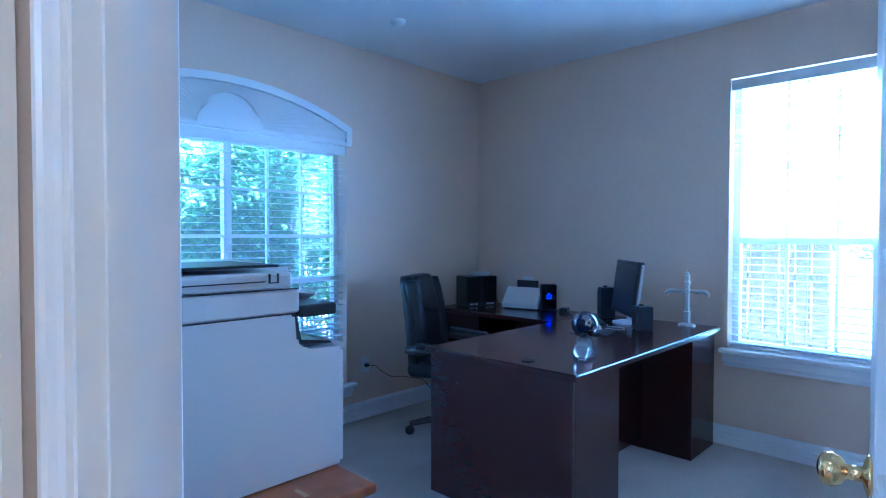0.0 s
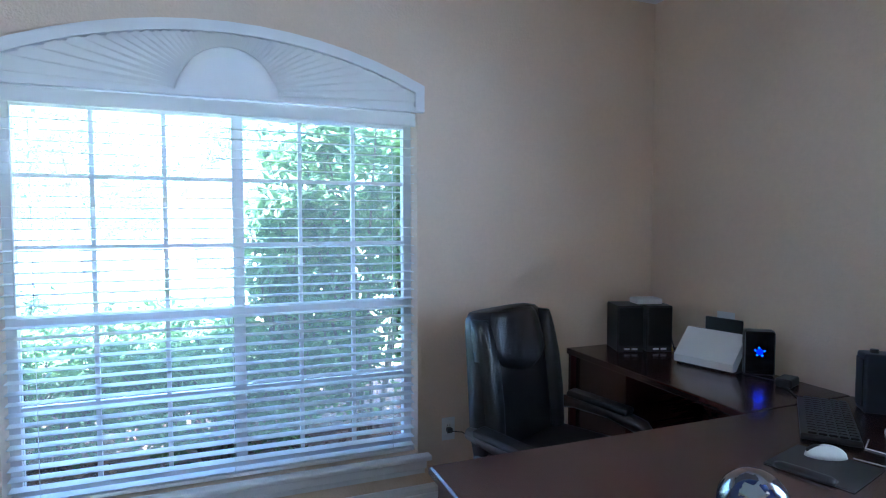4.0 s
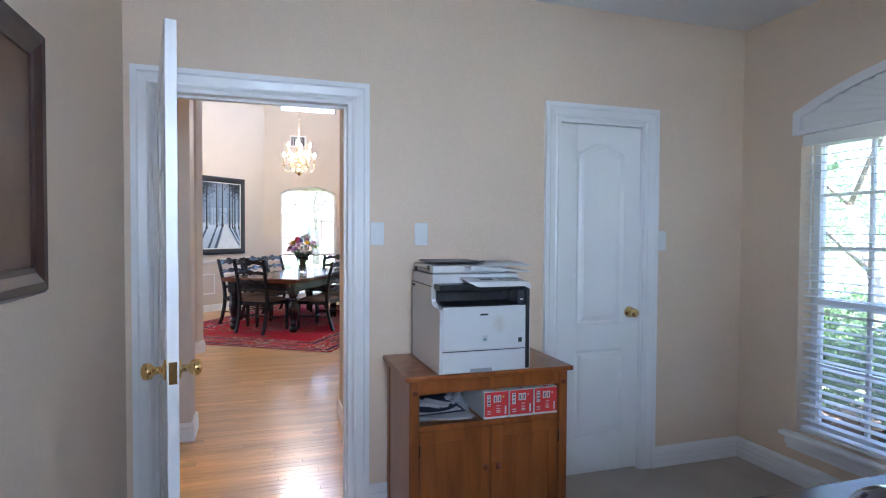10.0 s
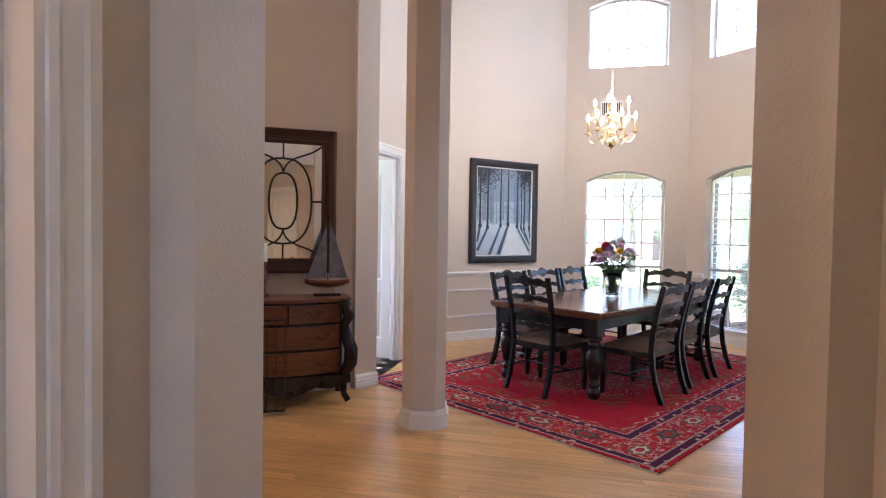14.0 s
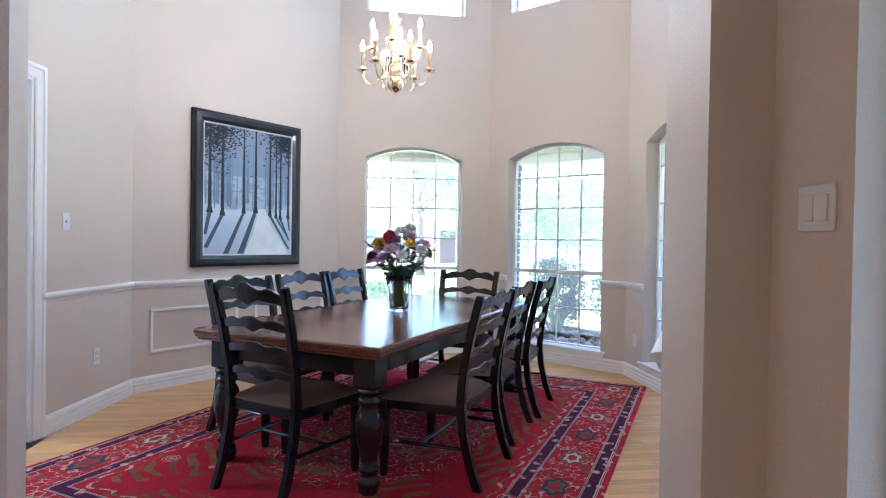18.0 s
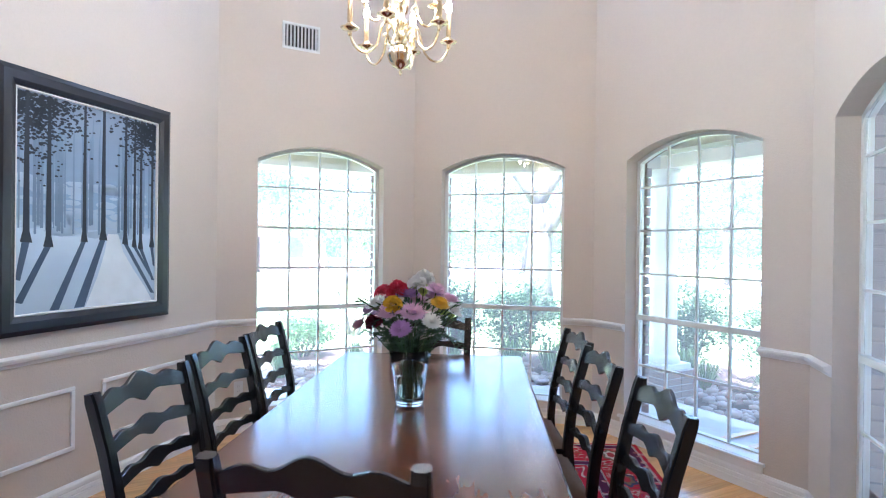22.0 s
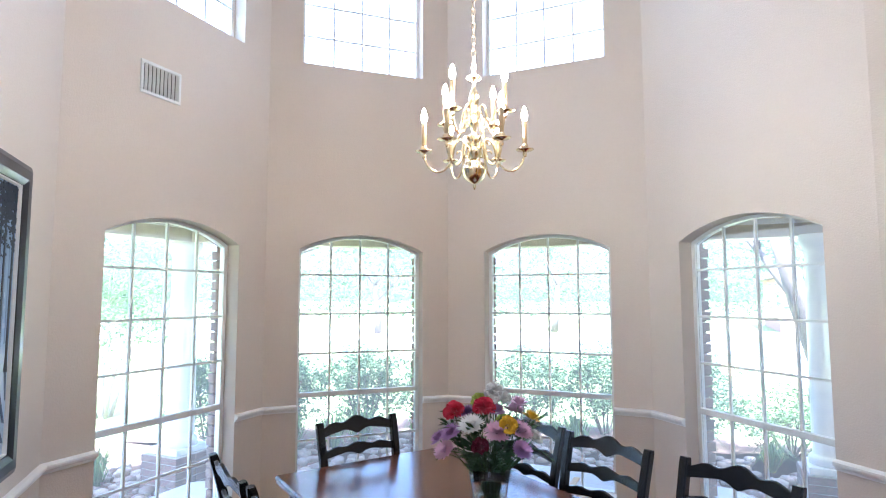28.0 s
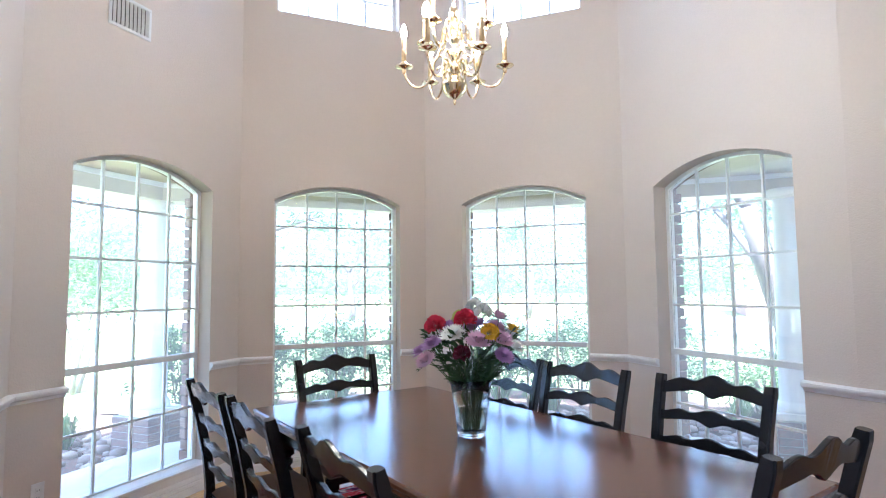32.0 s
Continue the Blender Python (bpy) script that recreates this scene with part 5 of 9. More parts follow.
    for z, h, top in ((0.985, 0.105, True), (0.845, 0.082, False), (0.715, 0.078, False), (0.595, 0.072, False)):
        w = 2 * (0.195 + 0.022 * (z - 0.46)) - 0.02
        t, lo = slat_outline(w, h, top)
        bm = bmesh.new()
        grid = []
        for (x, zt), (_, zl) in zip(t, lo):
            bow = -0.018 * (1 - (2 * x / w) ** 2)
            grid.append([bm.verts.new((x, post_y(z + zz) + bow + yy, z + zz)) for zz, yy in ((zl, -0.009), (zt, -0.009), (zt, 0.009), (zl, 0.009))])
        for a, b in zip(grid, grid[1:]):
            for i in range(4):
                bm.faces.new((a[i], a[(i + 1) % 4], b[(i + 1) % 4], b[i]))
        bm.faces.new(grid[0]), bm.faces.new(grid[-1])
        bmesh.ops.recalc_face_normals(bm, faces=bm.faces[:])
        bmesh.ops.bevel(bm, geom=[e for e in bm.edges if abs((e.verts[0].co - e.verts[1].co).normalized().x) > 0.3], offset=0.003, segments=1, affect="EDGES")
        part("back_slat", bm, BLACKWOOD, ch, "scalloped black back slat")
    return ch


TU = Vector((math.cos(radians(TABLE_DIR)), math.sin(radians(TABLE_DIR)), 0))
TV = Vector((-TU.y, TU.x, 0))


def chair_pose(u, v, turn):
    p = TABLE_MID + TU * u + TV * v
    return pose(p.x, p.y, RUG_T, 0, 0, TABLE_DIR + turn) @ Matrix.Diagonal((1.12, 1, 0.958, 1))


seats = [(-1.099, 0.008, -93.4), (1.053, 0.015, 91.6), (-0.56, 0.612, 177.5), (0.125, 0.643, 178.3), (0.75, 0.655, -178.5), (-0.60, -0.625, 0.0), (0.08, -0.565, 3.5), (0.69, -0.56, 4.0)]
first_chair = dining_chair(chair_pose(*seats[0]))
for one in seats[1:]:
    copy_thing(first_chair, chair_pose(*one))

# vase of flowers
VX, VY = -5.742, 1.02
vase = thing("flower_vase", pose(VX, VY, TH + 0.0005), "ribbed clear glass vase with cut flowers on the table", "vase")
bm = bmesh.new()
seg = 32
prof = [(0.0, 0.0), (0.046, 0.0), (0.05, 0.01), (0.052, 0.06), (0.058, 0.12), (0.066, 0.18), (0.076, 0.245), (0.0735, 0.245), (0.0632, 0.18), (0.055, 0.12), (0.049, 0.06), (0.045, 0.02), (0, 0.018)]
vs = lathe(bm, prof, seg)
for v in vs:
    r = math.hypot(v.co.x, v.co.y)
    if r > 0.047 and 0.012 < v.co.z < 0.22:
        a = math.atan2(v.co.y, v.co.x)
        f = 1 + 0.025 * math.cos(8 * a + v.co.z * 40)
        v.co.x *= f
        v.co.y *= f
bmesh.ops.transform(bm, matrix=Matrix.Diagonal((1.3, 1.3, 1.03, 1)), verts=bm.verts[:])
part("glass", bm, clear_glass("vase_glass", (0.96, 0.98, 0.97)), vase, "ribbed clear glass", True)
bm = bmesh.new()
lathe(bm, [(0, 0.020), (0.055, 0.022), (0.060, 0.06), (0.066, 0.125), (0, 0.126)], 24)
part("water", bm, clear_glass("vase_water", (0.80, 0.86, 0.74), ior=1.33), vase, "", True)
STEM = material("stem_green", (0.045, 0.10, 0.025), 0.6, vary=0.3, scale=40)
LEAFG = material("leaf_green", (0.035, 0.085, 0.03), 0.5, vary=0.35, scale=30)
rnd = random.Random(11)
PETALS = {"white": material("petal_white", (0.85, 0.84, 0.80), 0.6, vary=0.05), "pink": material("petal_pink", (0.72, 0.46, 0.60), 0.6, vary=0.15), "purple": material("petal_purple", (0.46, 0.26, 0.52), 0.6, vary=0.2), "red": material("petal_red", (0.72, 0.05, 0.11), 0.6, vary=0.2), "yellow": material("petal_yellow", (0.75, 0.48, 0.02), 0.6, vary=0.1), "lime": material("petal_lime", (0.45, 0.55, 0.12), 0.6, vary=0.12), "wine": material("petal_wine", (0.14, 0.008, 0.035), 0.6, vary=0.2)}


def daisy(bm, r, n, rings, cup):
    """Many narrow petals round a point at the origin, facing +z."""
    for k in range(rings):
        rr = r * (1 - 0.2 * k)
        for i in range(n):
            a = 2 * math.pi * (i + 0.5 * (k % 2)) / n + rnd.uniform(-0.06, 0.06)
            tip = rr * rnd.uniform(0.88, 1.05)
            lift = cup * rr * (0.3 + 0.8 * k)
            w = rr * 0.16
            ca, sa = math.cos(a), math.sin(a)
            pts = [(0.08 * rr, -w * 0.4, 0.0), (0.6 * tip, -w, lift * 0.5), (tip, 0, lift), (0.6 * tip, w, lift * 0.5), (0.08 * rr, w * 0.4, 0.0)]
            bm.faces.new([bm.verts.new((x * ca - y * sa, x * sa + y * ca, z + 0.002 * k)) for x, y, z in pts])


def carnation(bm, r):
    """A ruffled ball of short crinkled petals."""
    for i in range(90):
        z = rnd.uniform(-0.25, 1.0)
        a = rnd.uniform(0, 2 * math.pi)
        s = math.sqrt(max(0, 1 - z * z))
        d = Vector((s * math.cos(a), s * math.sin(a), z))
        t = d.orthogonal().normalized()
        t.rotate(Matrix.Rotation(rnd.uniform(0, 6.28), 3, d))
        c = d * r * rnd.uniform(0.75, 1.0)
        b = d.cross(t)
        w = r * 0.36
        pts = [c - t * w * 0.6 - d * r * 0.4, c + t * w * 0.6 - d * r * 0.4, c + t * w + b * w * 0.4, c + d * w * 0.3 + b * w * 0.25, c - t * w - b * w * 0.3]
        bm.faces.new([bm.verts.new(p) for p in pts])


BLOOMS = [(0.00, -0.05, 0.475, "red", "c", 0.042), (-0.105, -0.05, 0.45, "red", "c", 0.042), (0.085, 0.05, 0.475, "pink", "d", 0.05), (-0.05, 0.05, 0.47, "lime", "c", 0.04), (0.0, 0.05, 0.515, "white", "c", 0.04), (0.045, 0.0, 0.50, "white", "c", 0.036),
          (-0.02, -0.11, 0.42, "white", "d", 0.058), (0.06, -0.10, 0.40, "pink", "d", 0.058), (0.12, -0.05, 0.40, "pink", "d", 0.055), (-0.09, -0.11, 0.385, "purple", "d", 0.05), (-0.13, 0.0, 0.40, "white", "d", 0.05), (-0.07, -0.02, 0.44, "purple", "d", 0.05),
          (0.02, -0.14, 0.36, "wine", "c", 0.032), (0.10, -0.11, 0.435, "yellow", "c", 0.034), (0.13, 0.04, 0.43, "yellow", "d", 0.045), (-0.12, 0.08, 0.41, "pink", "d", 0.055), (-0.05, 0.12, 0.43, "purple", "d", 0.052), (0.05, 0.12, 0.43, "pink", "d", 0.055), (0.11, 0.10, 0.40, "white", "d", 0.05), (0.0, 0.14, 0.38, "lime", "c", 0.034), (-0.15, -0.07, 0.35, "purple", "d", 0.046), (0.15, 0.0, 0.37, "white", "d", 0.046), (-0.1, -0.14, 0.33, "pink", "d", 0.05), (0.03, -0.02, 0.455, "purple", "d", 0.05), (-0.16, 0.04, 0.37, "white", "d", 0.04), (0.14, -0.1, 0.35, "purple", "d", 0.045)]
for x, y, z, colour, kind_, r in BLOOMS:
    x, y, z, r = x * 1.36, y * 1.36, 0.245 + (z - 0.245) * 1.2, r * 1.2
    d = Vector((x, y, 0.24 + (z - 0.3) * 0.8)).normalized()
    q = d.to_track_quat("Z", "Y").to_matrix().to_4x4()
    bm = bmesh.new()
    if kind_ == "d":
        daisy(bm, r, 20, 4, 0.5)
    else:
        carnation(bm, r)
    bmesh.ops.transform(bm, matrix=Matrix.Translation((x, y, z)) @ q, verts=bm.verts[:])
    fl = part("bloom", bm, PETALS[colour], vase, colour.replace("wine", "dark red") + " flower head", True)
    bm = bmesh.new()
    a = rnd.uniform(0, 6.28)
    tube(bm, [(0.025 * math.cos(a), 0.025 * math.sin(a), 0.03), (x * 0.25, y * 0.25, 0.2), (x * 0.7, y * 0.7, 0.31), (x, y, z - 0.005)], 0.0022, 5)
    part("stem", bm, STEM, fl)
bm = bmesh.new()
for i in range(520):
    a, zz = rnd.uniform(0, 6.28), rnd.uniform(0.22, 0.47)
    rr = rnd.uniform(0.02, 0.07 + 0.62 * max(0, zz - 0.24)) * 1.15
    c = Vector((rr * math.cos(a), rr * math.sin(a), zz))
    d = Vector((math.cos(a + rnd.uniform(-0.6, 0.6)), math.sin(a), rnd.uniform(-0.1, 0.9))).normalized()
    t = d.orthogonal().normalized()
    ln, w = rnd.uniform(0.03, 0.075), rnd.uniform(0.004, 0.010)
    bm.faces.new([bm.verts.new(p) for p in (c, c + d * ln * 0.5 + t * w, c + d * ln, c + d * ln * 0.5 - t * w)])
for k in range(7):
    a = (0.55, 2.2, 3.9, 5.3, 0.9, 4.6, 1.5)[k]
    base = Vector((0.05 * math.cos(a), 0.05 * math.sin(a), 0.25))
    tip = Vector(((0.30 - 0.02 * k) * math.cos(a), (0.30 - 0.02 * k) * math.sin(a), 0.26 + 0.018 * (k % 4)))
    spine = [base.lerp(tip, i / 8) + Vector((0, 0, 0.07 * math.sin(math.pi * i / 8))) for i in range(9)]
    tube(bm, spine, [0.0022 - 0.0002 * i for i in range(9)], 4)
    for i in range(1, 8):
        for sgn in (-1, 1):
            for dd in (0.0, 0.5):
                c = spine[i].lerp(spine[i + 1], dd)
                d = (Vector((-math.sin(a) * sgn, math.cos(a) * sgn, 0.1)) + (tip - base).normalized() * 0.7).normalized()
                ln = 0.062 * (1 - 0.09 * i)
                w = d.cross(Vector((0, 0, 1))).normalized() * 0.006
                bm.faces.new([bm.verts.new(q) for q in (c, c + d * ln * 0.45 + w, c + d * ln - Vector((0, 0, 0.01)), c + d * ln * 0.45 - w)])
for i in range(160):
    a = rnd.uniform(0, 6.28)
    r0, r1 = rnd.uniform(0.0, 0.05), rnd.uniform(0.03, 0.12)
    z1 = rnd.uniform(0.30, 0.42)
    p, q = Vector((r0 * math.cos(a), r0 * math.sin(a), rnd.uniform(0.03, 0.1))), Vector((r1 * math.cos(a + 0.4), r1 * math.sin(a + 0.4), z1))
    w = (q - p).cross(Vector((0.3, 0.2, 1))).normalized() * rnd.uniform(0.0015, 0.004)
    m_ = p.lerp(q, 0.55) * 1.0
    m_.x *= 0.8
    m_.y *= 0.8
    bm.faces.new([bm.verts.new(v) for v in (p, m_ + w, q, m_ - w)])
tagged(part("foliage", bm, LEAFG, vase, "dark green fern leaves"), kind="stuff")

# chandelier
CX, CY, CZ = -5.79, 0.975, 2.268
ch = thing("chandelier", pose(CX, CY, CZ), "pale polished brass two tier candle chandelier, lit", "chandelier")
bm = bmesh.new()
lathe(bm, [(0, 0.0), (0.006, 0.008), (0.009, 0.018), (0.005, 0.028), (0.012, 0.032), (0.034, 0.044), (0.052, 0.064), (0.059, 0.088), (0.061, 0.092), (0.061, 0.098), (0.057, 0.102), (0.050, 0.122), (0.030, 0.140), (0.016, 0.146), (0.014, 0.152), (0.034, 0.166), (0.036, 0.186), (0.026, 0.200), (0.014, 0.208), (0.013, 0.218), (0.026, 0.232), (0.029, 0.246), (0.024, 0.262), (0.012, 0.272), (0.012, 0.296), (0.024, 0.308), (0.028, 0.326), (0.022, 0.342), (0.010, 0.352), (0.010, 0.372), (0.018, 0.392), (0.024, 0.430), (0.020, 0.466), (0.009, 0.490), (0.008, 0.520), (0.034, 0.530), (0.036, 0.540), (0.010, 0.548), (0.008, 0.575), (0.0, 0.577)], 28)
part("stem", bm, PALEBRASS, ch, "", True)
CANDLE = material("candle_sleeve", (0.50, 0.37, 0.20), 0.5, vary=0.05)
BULB = glow("bulb_glow", (1.0, 0.78, 0.48), 32.0)
LOOP = [(0.022, 0.176), (0.034, 0.214), (0.060, 0.240), (0.086, 0.226), (0.098, 0.186), (0.108, 0.142), (0.134, 0.102), (0.168, 0.088), (0.202, 0.100), (0.226, 0.134), (0.236, 0.178)]


def rounded(pts, n=3):
    """A smooth line through points (pairs), n steps between each two."""
    out = []
    for i in range(len(pts) - 1):
        p0, p1, p2, p3 = pts[max(0, i - 1)], pts[i], pts[i + 1], pts[min(len(pts) - 1, i + 2)]
        for k in range(n):
            t = k / n
            out.append(tuple(0.5 * (2 * b + (c - a) * t + (2 * a - 5 * b + 4 * c - d) * t * t + (3 * b - a - 3 * c + d) * t ** 3) for a, b, c, d in zip(p0, p1, p2, p3)))
    return out + [tuple(pts[-1])]


for tier, (count, reach, lift, hub) in enumerate(((6, 1.0, 0.0, 0.19), (4, 0.72, 0.155, 0.335))):
    for i in range(count):
        a = 2 * math.pi * (i + 0.35 + 0.5 * tier) / count
        pts = [(r * (reach if r > 0.03 else 1) * math.cos(a), r * (reach if r > 0.03 else 1) * math.sin(a), z + lift) for r, z in rounded(LOOP)]
        arm = part("arm", tube(bmesh.new(), pts, 0.0058, 8), PALEBRASS, ch, "looped brass arm", True)
        ex, ey, ez = pts[-1]
        curl = []
        for k in range(12):
            t = k / 11
            r = 0.066 + 0.016 * math.cos(5.4 * t)
            curl.append((r * math.cos(a), r * math.sin(a), hub - 0.02 + 0.020 * math.sin(5.4 * t) - 0.012 * t))
        part("scroll", tube(bmesh.new(), curl, 0.0038, 6), PALEBRASS, arm, "", True)
        bm = bmesh.new()
        lathe(bm, [(0, -0.026), (0.008, -0.024), (0.011, -0.012), (0.008, -0.004), (0.014, 0.0), (0.036, 0.005), (0.043, 0.011), (0.040, 0.012), (0.016, 0.009), (0.015, 0.020), (0.018, 0.026), (0.014, 0.034), (0, 0.034)], 18, pose(ex, ey, ez))
        part("drip_pan", bm, PALEBRASS, arm, "", True)
        bm = bmesh.new()
        lathe(bm, [(0, 0.03), (0.0115, 0.03), (0.0115, 0.145), (0, 0.146)], 12, pose(ex, ey, ez))
        part("candle_sleeve", bm, CANDLE, arm, "cream candle sleeve", True)
        bm = bmesh.new()
        lathe(bm, [(0, 0.146), (0.008, 0.148), (0.0135, 0.162), (0.0145, 0.176), (0.010, 0.198), (0.003, 0.216), (0, 0.218)], 12, pose(ex, ey, ez))
        part("bulb", bm, BULB, arm, "lit candle bulb", True)
for k, zz in enumerate([0.590 + 0.034 * i for i in range(78)]):
    if CZ + zz > DINING_H - 0.05:
        break
    ring = [(0.011 * math.cos(t), 0.0, zz + 0.021 * math.sin(t)) for t in [2 * math.pi * i / 10 for i in range(10)]]
    if k % 2:
        ring = [(0, x, z) for x, _, z in ring]
    part("chain_link", tube(bmesh.new(), ring, 0.0028, 5, True), PALEBRASS, ch, "", True)
bm = bmesh.new()
top_z = DINING_H - CZ
lathe(bm, [(0, top_z - 0.06), (0.01, top_z - 0.06), (0.02, top_z - 0.04), (0.06, top_z - 0.02), (0.065, top_z), (0, top_z)], 20)
part("canopy", bm, BRASS, ch, "brass ceiling rose", True)
point_lamp("chandelier_light", (CX, CY, CZ + 0.62), 6, (1.0, 0.80, 0.55), 0.12)

# painting of bare trees
pic = thing("painting", on_wall(WP, PA, 0.475, 1.0), "large framed painting of bare trees on snow", "painting")
PW, PH = 1.135, 1.37
FRAMEB = material("frame_black", (0.012, 0.014, 0.022), 0.3, vary=0.2, scale=20, coat=0.2)
def mitred(inner, outer, depth, mat, name, label=""):
    """Four mitred lengths of moulding between two insets from the picture's edge."""
    a, b = outer, inner
    cs = [((a, a), (PW - a, a), (PW - b, b), (b, b)), ((PW - a, a), (PW - a, PH - a), (PW - b, PH - b), (PW - b, b)), ((PW - a, PH - a), (a, PH - a), (b, PH - b), (PW - b, PH - b)), ((a, PH - a), (a, a), (b, b), (b, PH - b))]
    for quad in cs:
        bm = bmesh.new()
        back = [bm.verts.new((x, -0.002, z)) for x, z in quad]
        k = 0.72
        mid = [((1 - k) * p[0] + k * q[0], (1 - k) * p[1] + k * q[1]) for p, q in ((quad[3], quad[0]), (quad[2], quad[1]))]
        mid2 = [((1 - k) * p[0] + k * q[0], (1 - k) * p[1] + k * q[1]) for p, q in ((quad[0], quad[3]), (quad[1], quad[2]))]
        side = [bm.verts.new((x, -depth * 0.75, z)) for x, z in quad]
        ridge = [bm.verts.new((x, -depth, z)) for x, z in (mid[0], mid[1], mid2[1], mid2[0])]
        for lo, hi in ((back, side), (side, ridge)):
            for i in range(4):
                bm.faces.new((lo[i], lo[(i + 1) % 4], hi[(i + 1) % 4], hi[i]))
        bm.faces.new(ridge), bm.faces.new(back)
        bmesh.ops.recalc_face_normals(bm, faces=bm.faces[:])
        part(name, bm, mat, pic, label)


mitred(0.095, 0.0, 0.05, FRAMEB, "frame")
mitred(0.108, 0.096, 0.034, TRIM, "liner", "white inner liner")
can = bpy.data.materials.new("winter_sky")
can.use_nodes = True
n_, l_ = can.node_tree.nodes, can.node_tree.links
b_ = n_["Principled BSDF"]
b_.inputs["Roughness"].default_value = 0.6
co_ = n_.new("ShaderNodeTexCoord")
sp_ = n_.new("ShaderNodeSeparateXYZ")
l_.new(co_.outputs["Object"], sp_.inputs[0])
no_ = n_.new("ShaderNodeTexNoise")
no_.inputs["Scale"].default_value, no_.inputs["Detail"].default_value = 5.0, 5
mp_ = n_.new("ShaderNodeMapping")
mp_.inputs["Scale"].default_value = (1, 1, 2.5)
l_.new(co_.outputs["Object"], mp_.inputs[0])
l_.new(mp_.outputs[0], no_.inputs["Vector"])
ma_ = n_.new("ShaderNodeMath")
ma_.operation = "MULTIPLY_ADD"
ma_.inputs[1].default_value = 0.16
l_.new(no_.outputs["Fac"], ma_.inputs[0])
dv_ = n_.new("ShaderNodeMath")
dv_.operation = "DIVIDE"
dv_.inputs[1].default_value = PH * 1.1
l_.new(sp_.outputs[2], dv_.inputs[0])
l_.new(dv_.outputs[0], ma_.inputs[2])
rp_ = n_.new("ShaderNodeValToRGB")
els = rp_.color_ramp.elements
for _ in range(4):
    els.new(0.5)
for e, (p, c) in zip(els, ((0.12, (0.42, 0.50, 0.60)), (0.30, (0.46, 0.56, 0.70)), (0.43, (0.58, 0.68, 0.80)), (0.48, (0.30, 0.42, 0.60)), (0.66, (0.25, 0.33, 0.47)), (0.92, (0.22, 0.27, 0.37)))):
    e.position, e.color = p, (*c, 1)
l_.new(ma_.outputs[0], rp_.inputs[0])
l_.new(rp_.outputs[0], b_.inputs["Base Color"])
part("canvas", cube(0.1, -0.02, 0.1, PW - 0.1, -0.004, PH - 0.1), can, pic, "blue grey snow scene")
INK = material("paint_dark", (0.020, 0.028, 0.045), 0.6, vary=0.2)
SHADE = material("paint_shadow", (0.06, 0.095, 0.16), 0.6, vary=0.2)
MIST = material("paint_mist", (0.19, 0.26, 0.38), 0.6, vary=0.2)
rnd = random.Random(3)
CW, CH = PW - 0.2, PH - 0.2
bm = bmesh.new()
prism(bm, [(0.1 + u * CW, 0.1 + v * CH) for u, v in ((0.44, 0.005), (0.97, 0.005), (0.90, 0.09), (0.80, 0.19), (0.72, 0.28), (0.68, 0.37), (0.60, 0.37), (0.58, 0.28), (0.53, 0.16))], -0.0206, -0.019, None, "y")
part("painted_path", bm, material("paint_snow", (0.70, 0.75, 0.80), 0.6, vary=0.12, scale=9), pic, "pale snowy path")
bm = bmesh.new()
for i in range(70):
    x, z = rnd.uniform(0.13, PW - 0.2), 0.1 + rnd.uniform(0.36, 0.62) * CH
    w, h_ = rnd.uniform(0.03, 0.11), rnd.uniform(0.008, 0.03)
    prism(bm, [(min(PW - 0.11, max(0.11, x + w * math.cos(t))), z + h_ * math.sin(t)) for t in [k * 0.785 for k in range(8)]], -0.0202, -0.0195, None, "y")
tagged(part("painted_mist", bm, material("paint_fog", (0.40, 0.50, 0.63), 0.6, vary=0.15), pic), kind="stuff")
for u, w, base, foot, wide in ((0.07, 0.034, 0.33, -0.02, 0.06), (0.20, 0.030, 0.31, 0.0, 0.085), (0.43, 0.024, 0.335, 0.24, 0.06), (0.565, 0.030, 0.345, 0.40, 0.07), (0.735, 0.024, 0.325, 1.0, 0.07), (0.81, 0.020, 0.31, 1.02, 0.04), (0.863, 0.022, 0.30, 1.03, 0.05), (0.962, 0.022, 0.31, 1.03, 0.03)):
    x, z = 0.1 + u * CW, 0.1 + base * CH
    bm = bmesh.new()
    prism(bm, [(x - w * 0.95, z - 0.006), (x - w * 0.5, z + 0.05), (x - w * 0.40, z + 0.4), (x - w * 0.2, PH - 0.105), (x + w * 0.3, PH - 0.105), (x + w * 0.38, z + 0.4), (x + w * 0.5, z + 0.05), (x + w * 0.95, z - 0.01)], -0.0225, -0.019, None, "y")
    part("painted_trunk", bm, INK, pic)
    lo = 0.112
    if 0 < foot < 0.99:
        xe, ze = 0.1 + foot * CW, lo
    else:
        xe, ze = (0.11 if foot < 0.5 else PW - 0.11), 0.1 + (0.16 if u < 0.1 else 0.06 if u < 0.3 else 0.05 if u < 0.75 else 0.12 if u < 0.9 else 0.2) * CH
    bm = bmesh.new()
    prism(bm, [(x - w * 0.6, z), (x + w * 0.6, z), (min(PW - 0.11, xe + wide * 0.45), max(lo, ze - wide * 0.1)), (max(0.11, xe - wide * 0.45), max(lo, ze))], -0.0212, -0.019, None, "y")
    part("painted_shadow", bm, SHADE, pic)
bm = bmesh.new()
for i in range(46):
    x = rnd.uniform(0.12, PW - 0.12)
    w = rnd.uniform(0.003, 0.009)
    if 0.60 < x < 0.72:
        continue
    z = 0.1 + rnd.uniform(0.36, 0.42) * CH
    prism(bm, [(x - w, z), (x + w, z), (x + w * 0.7, PH - rnd.uniform(0.12, 0.4)), (x - w * 0.7, PH - 0.3)], -0.0206, -0.0195, None, "y")
far_trunks = bm
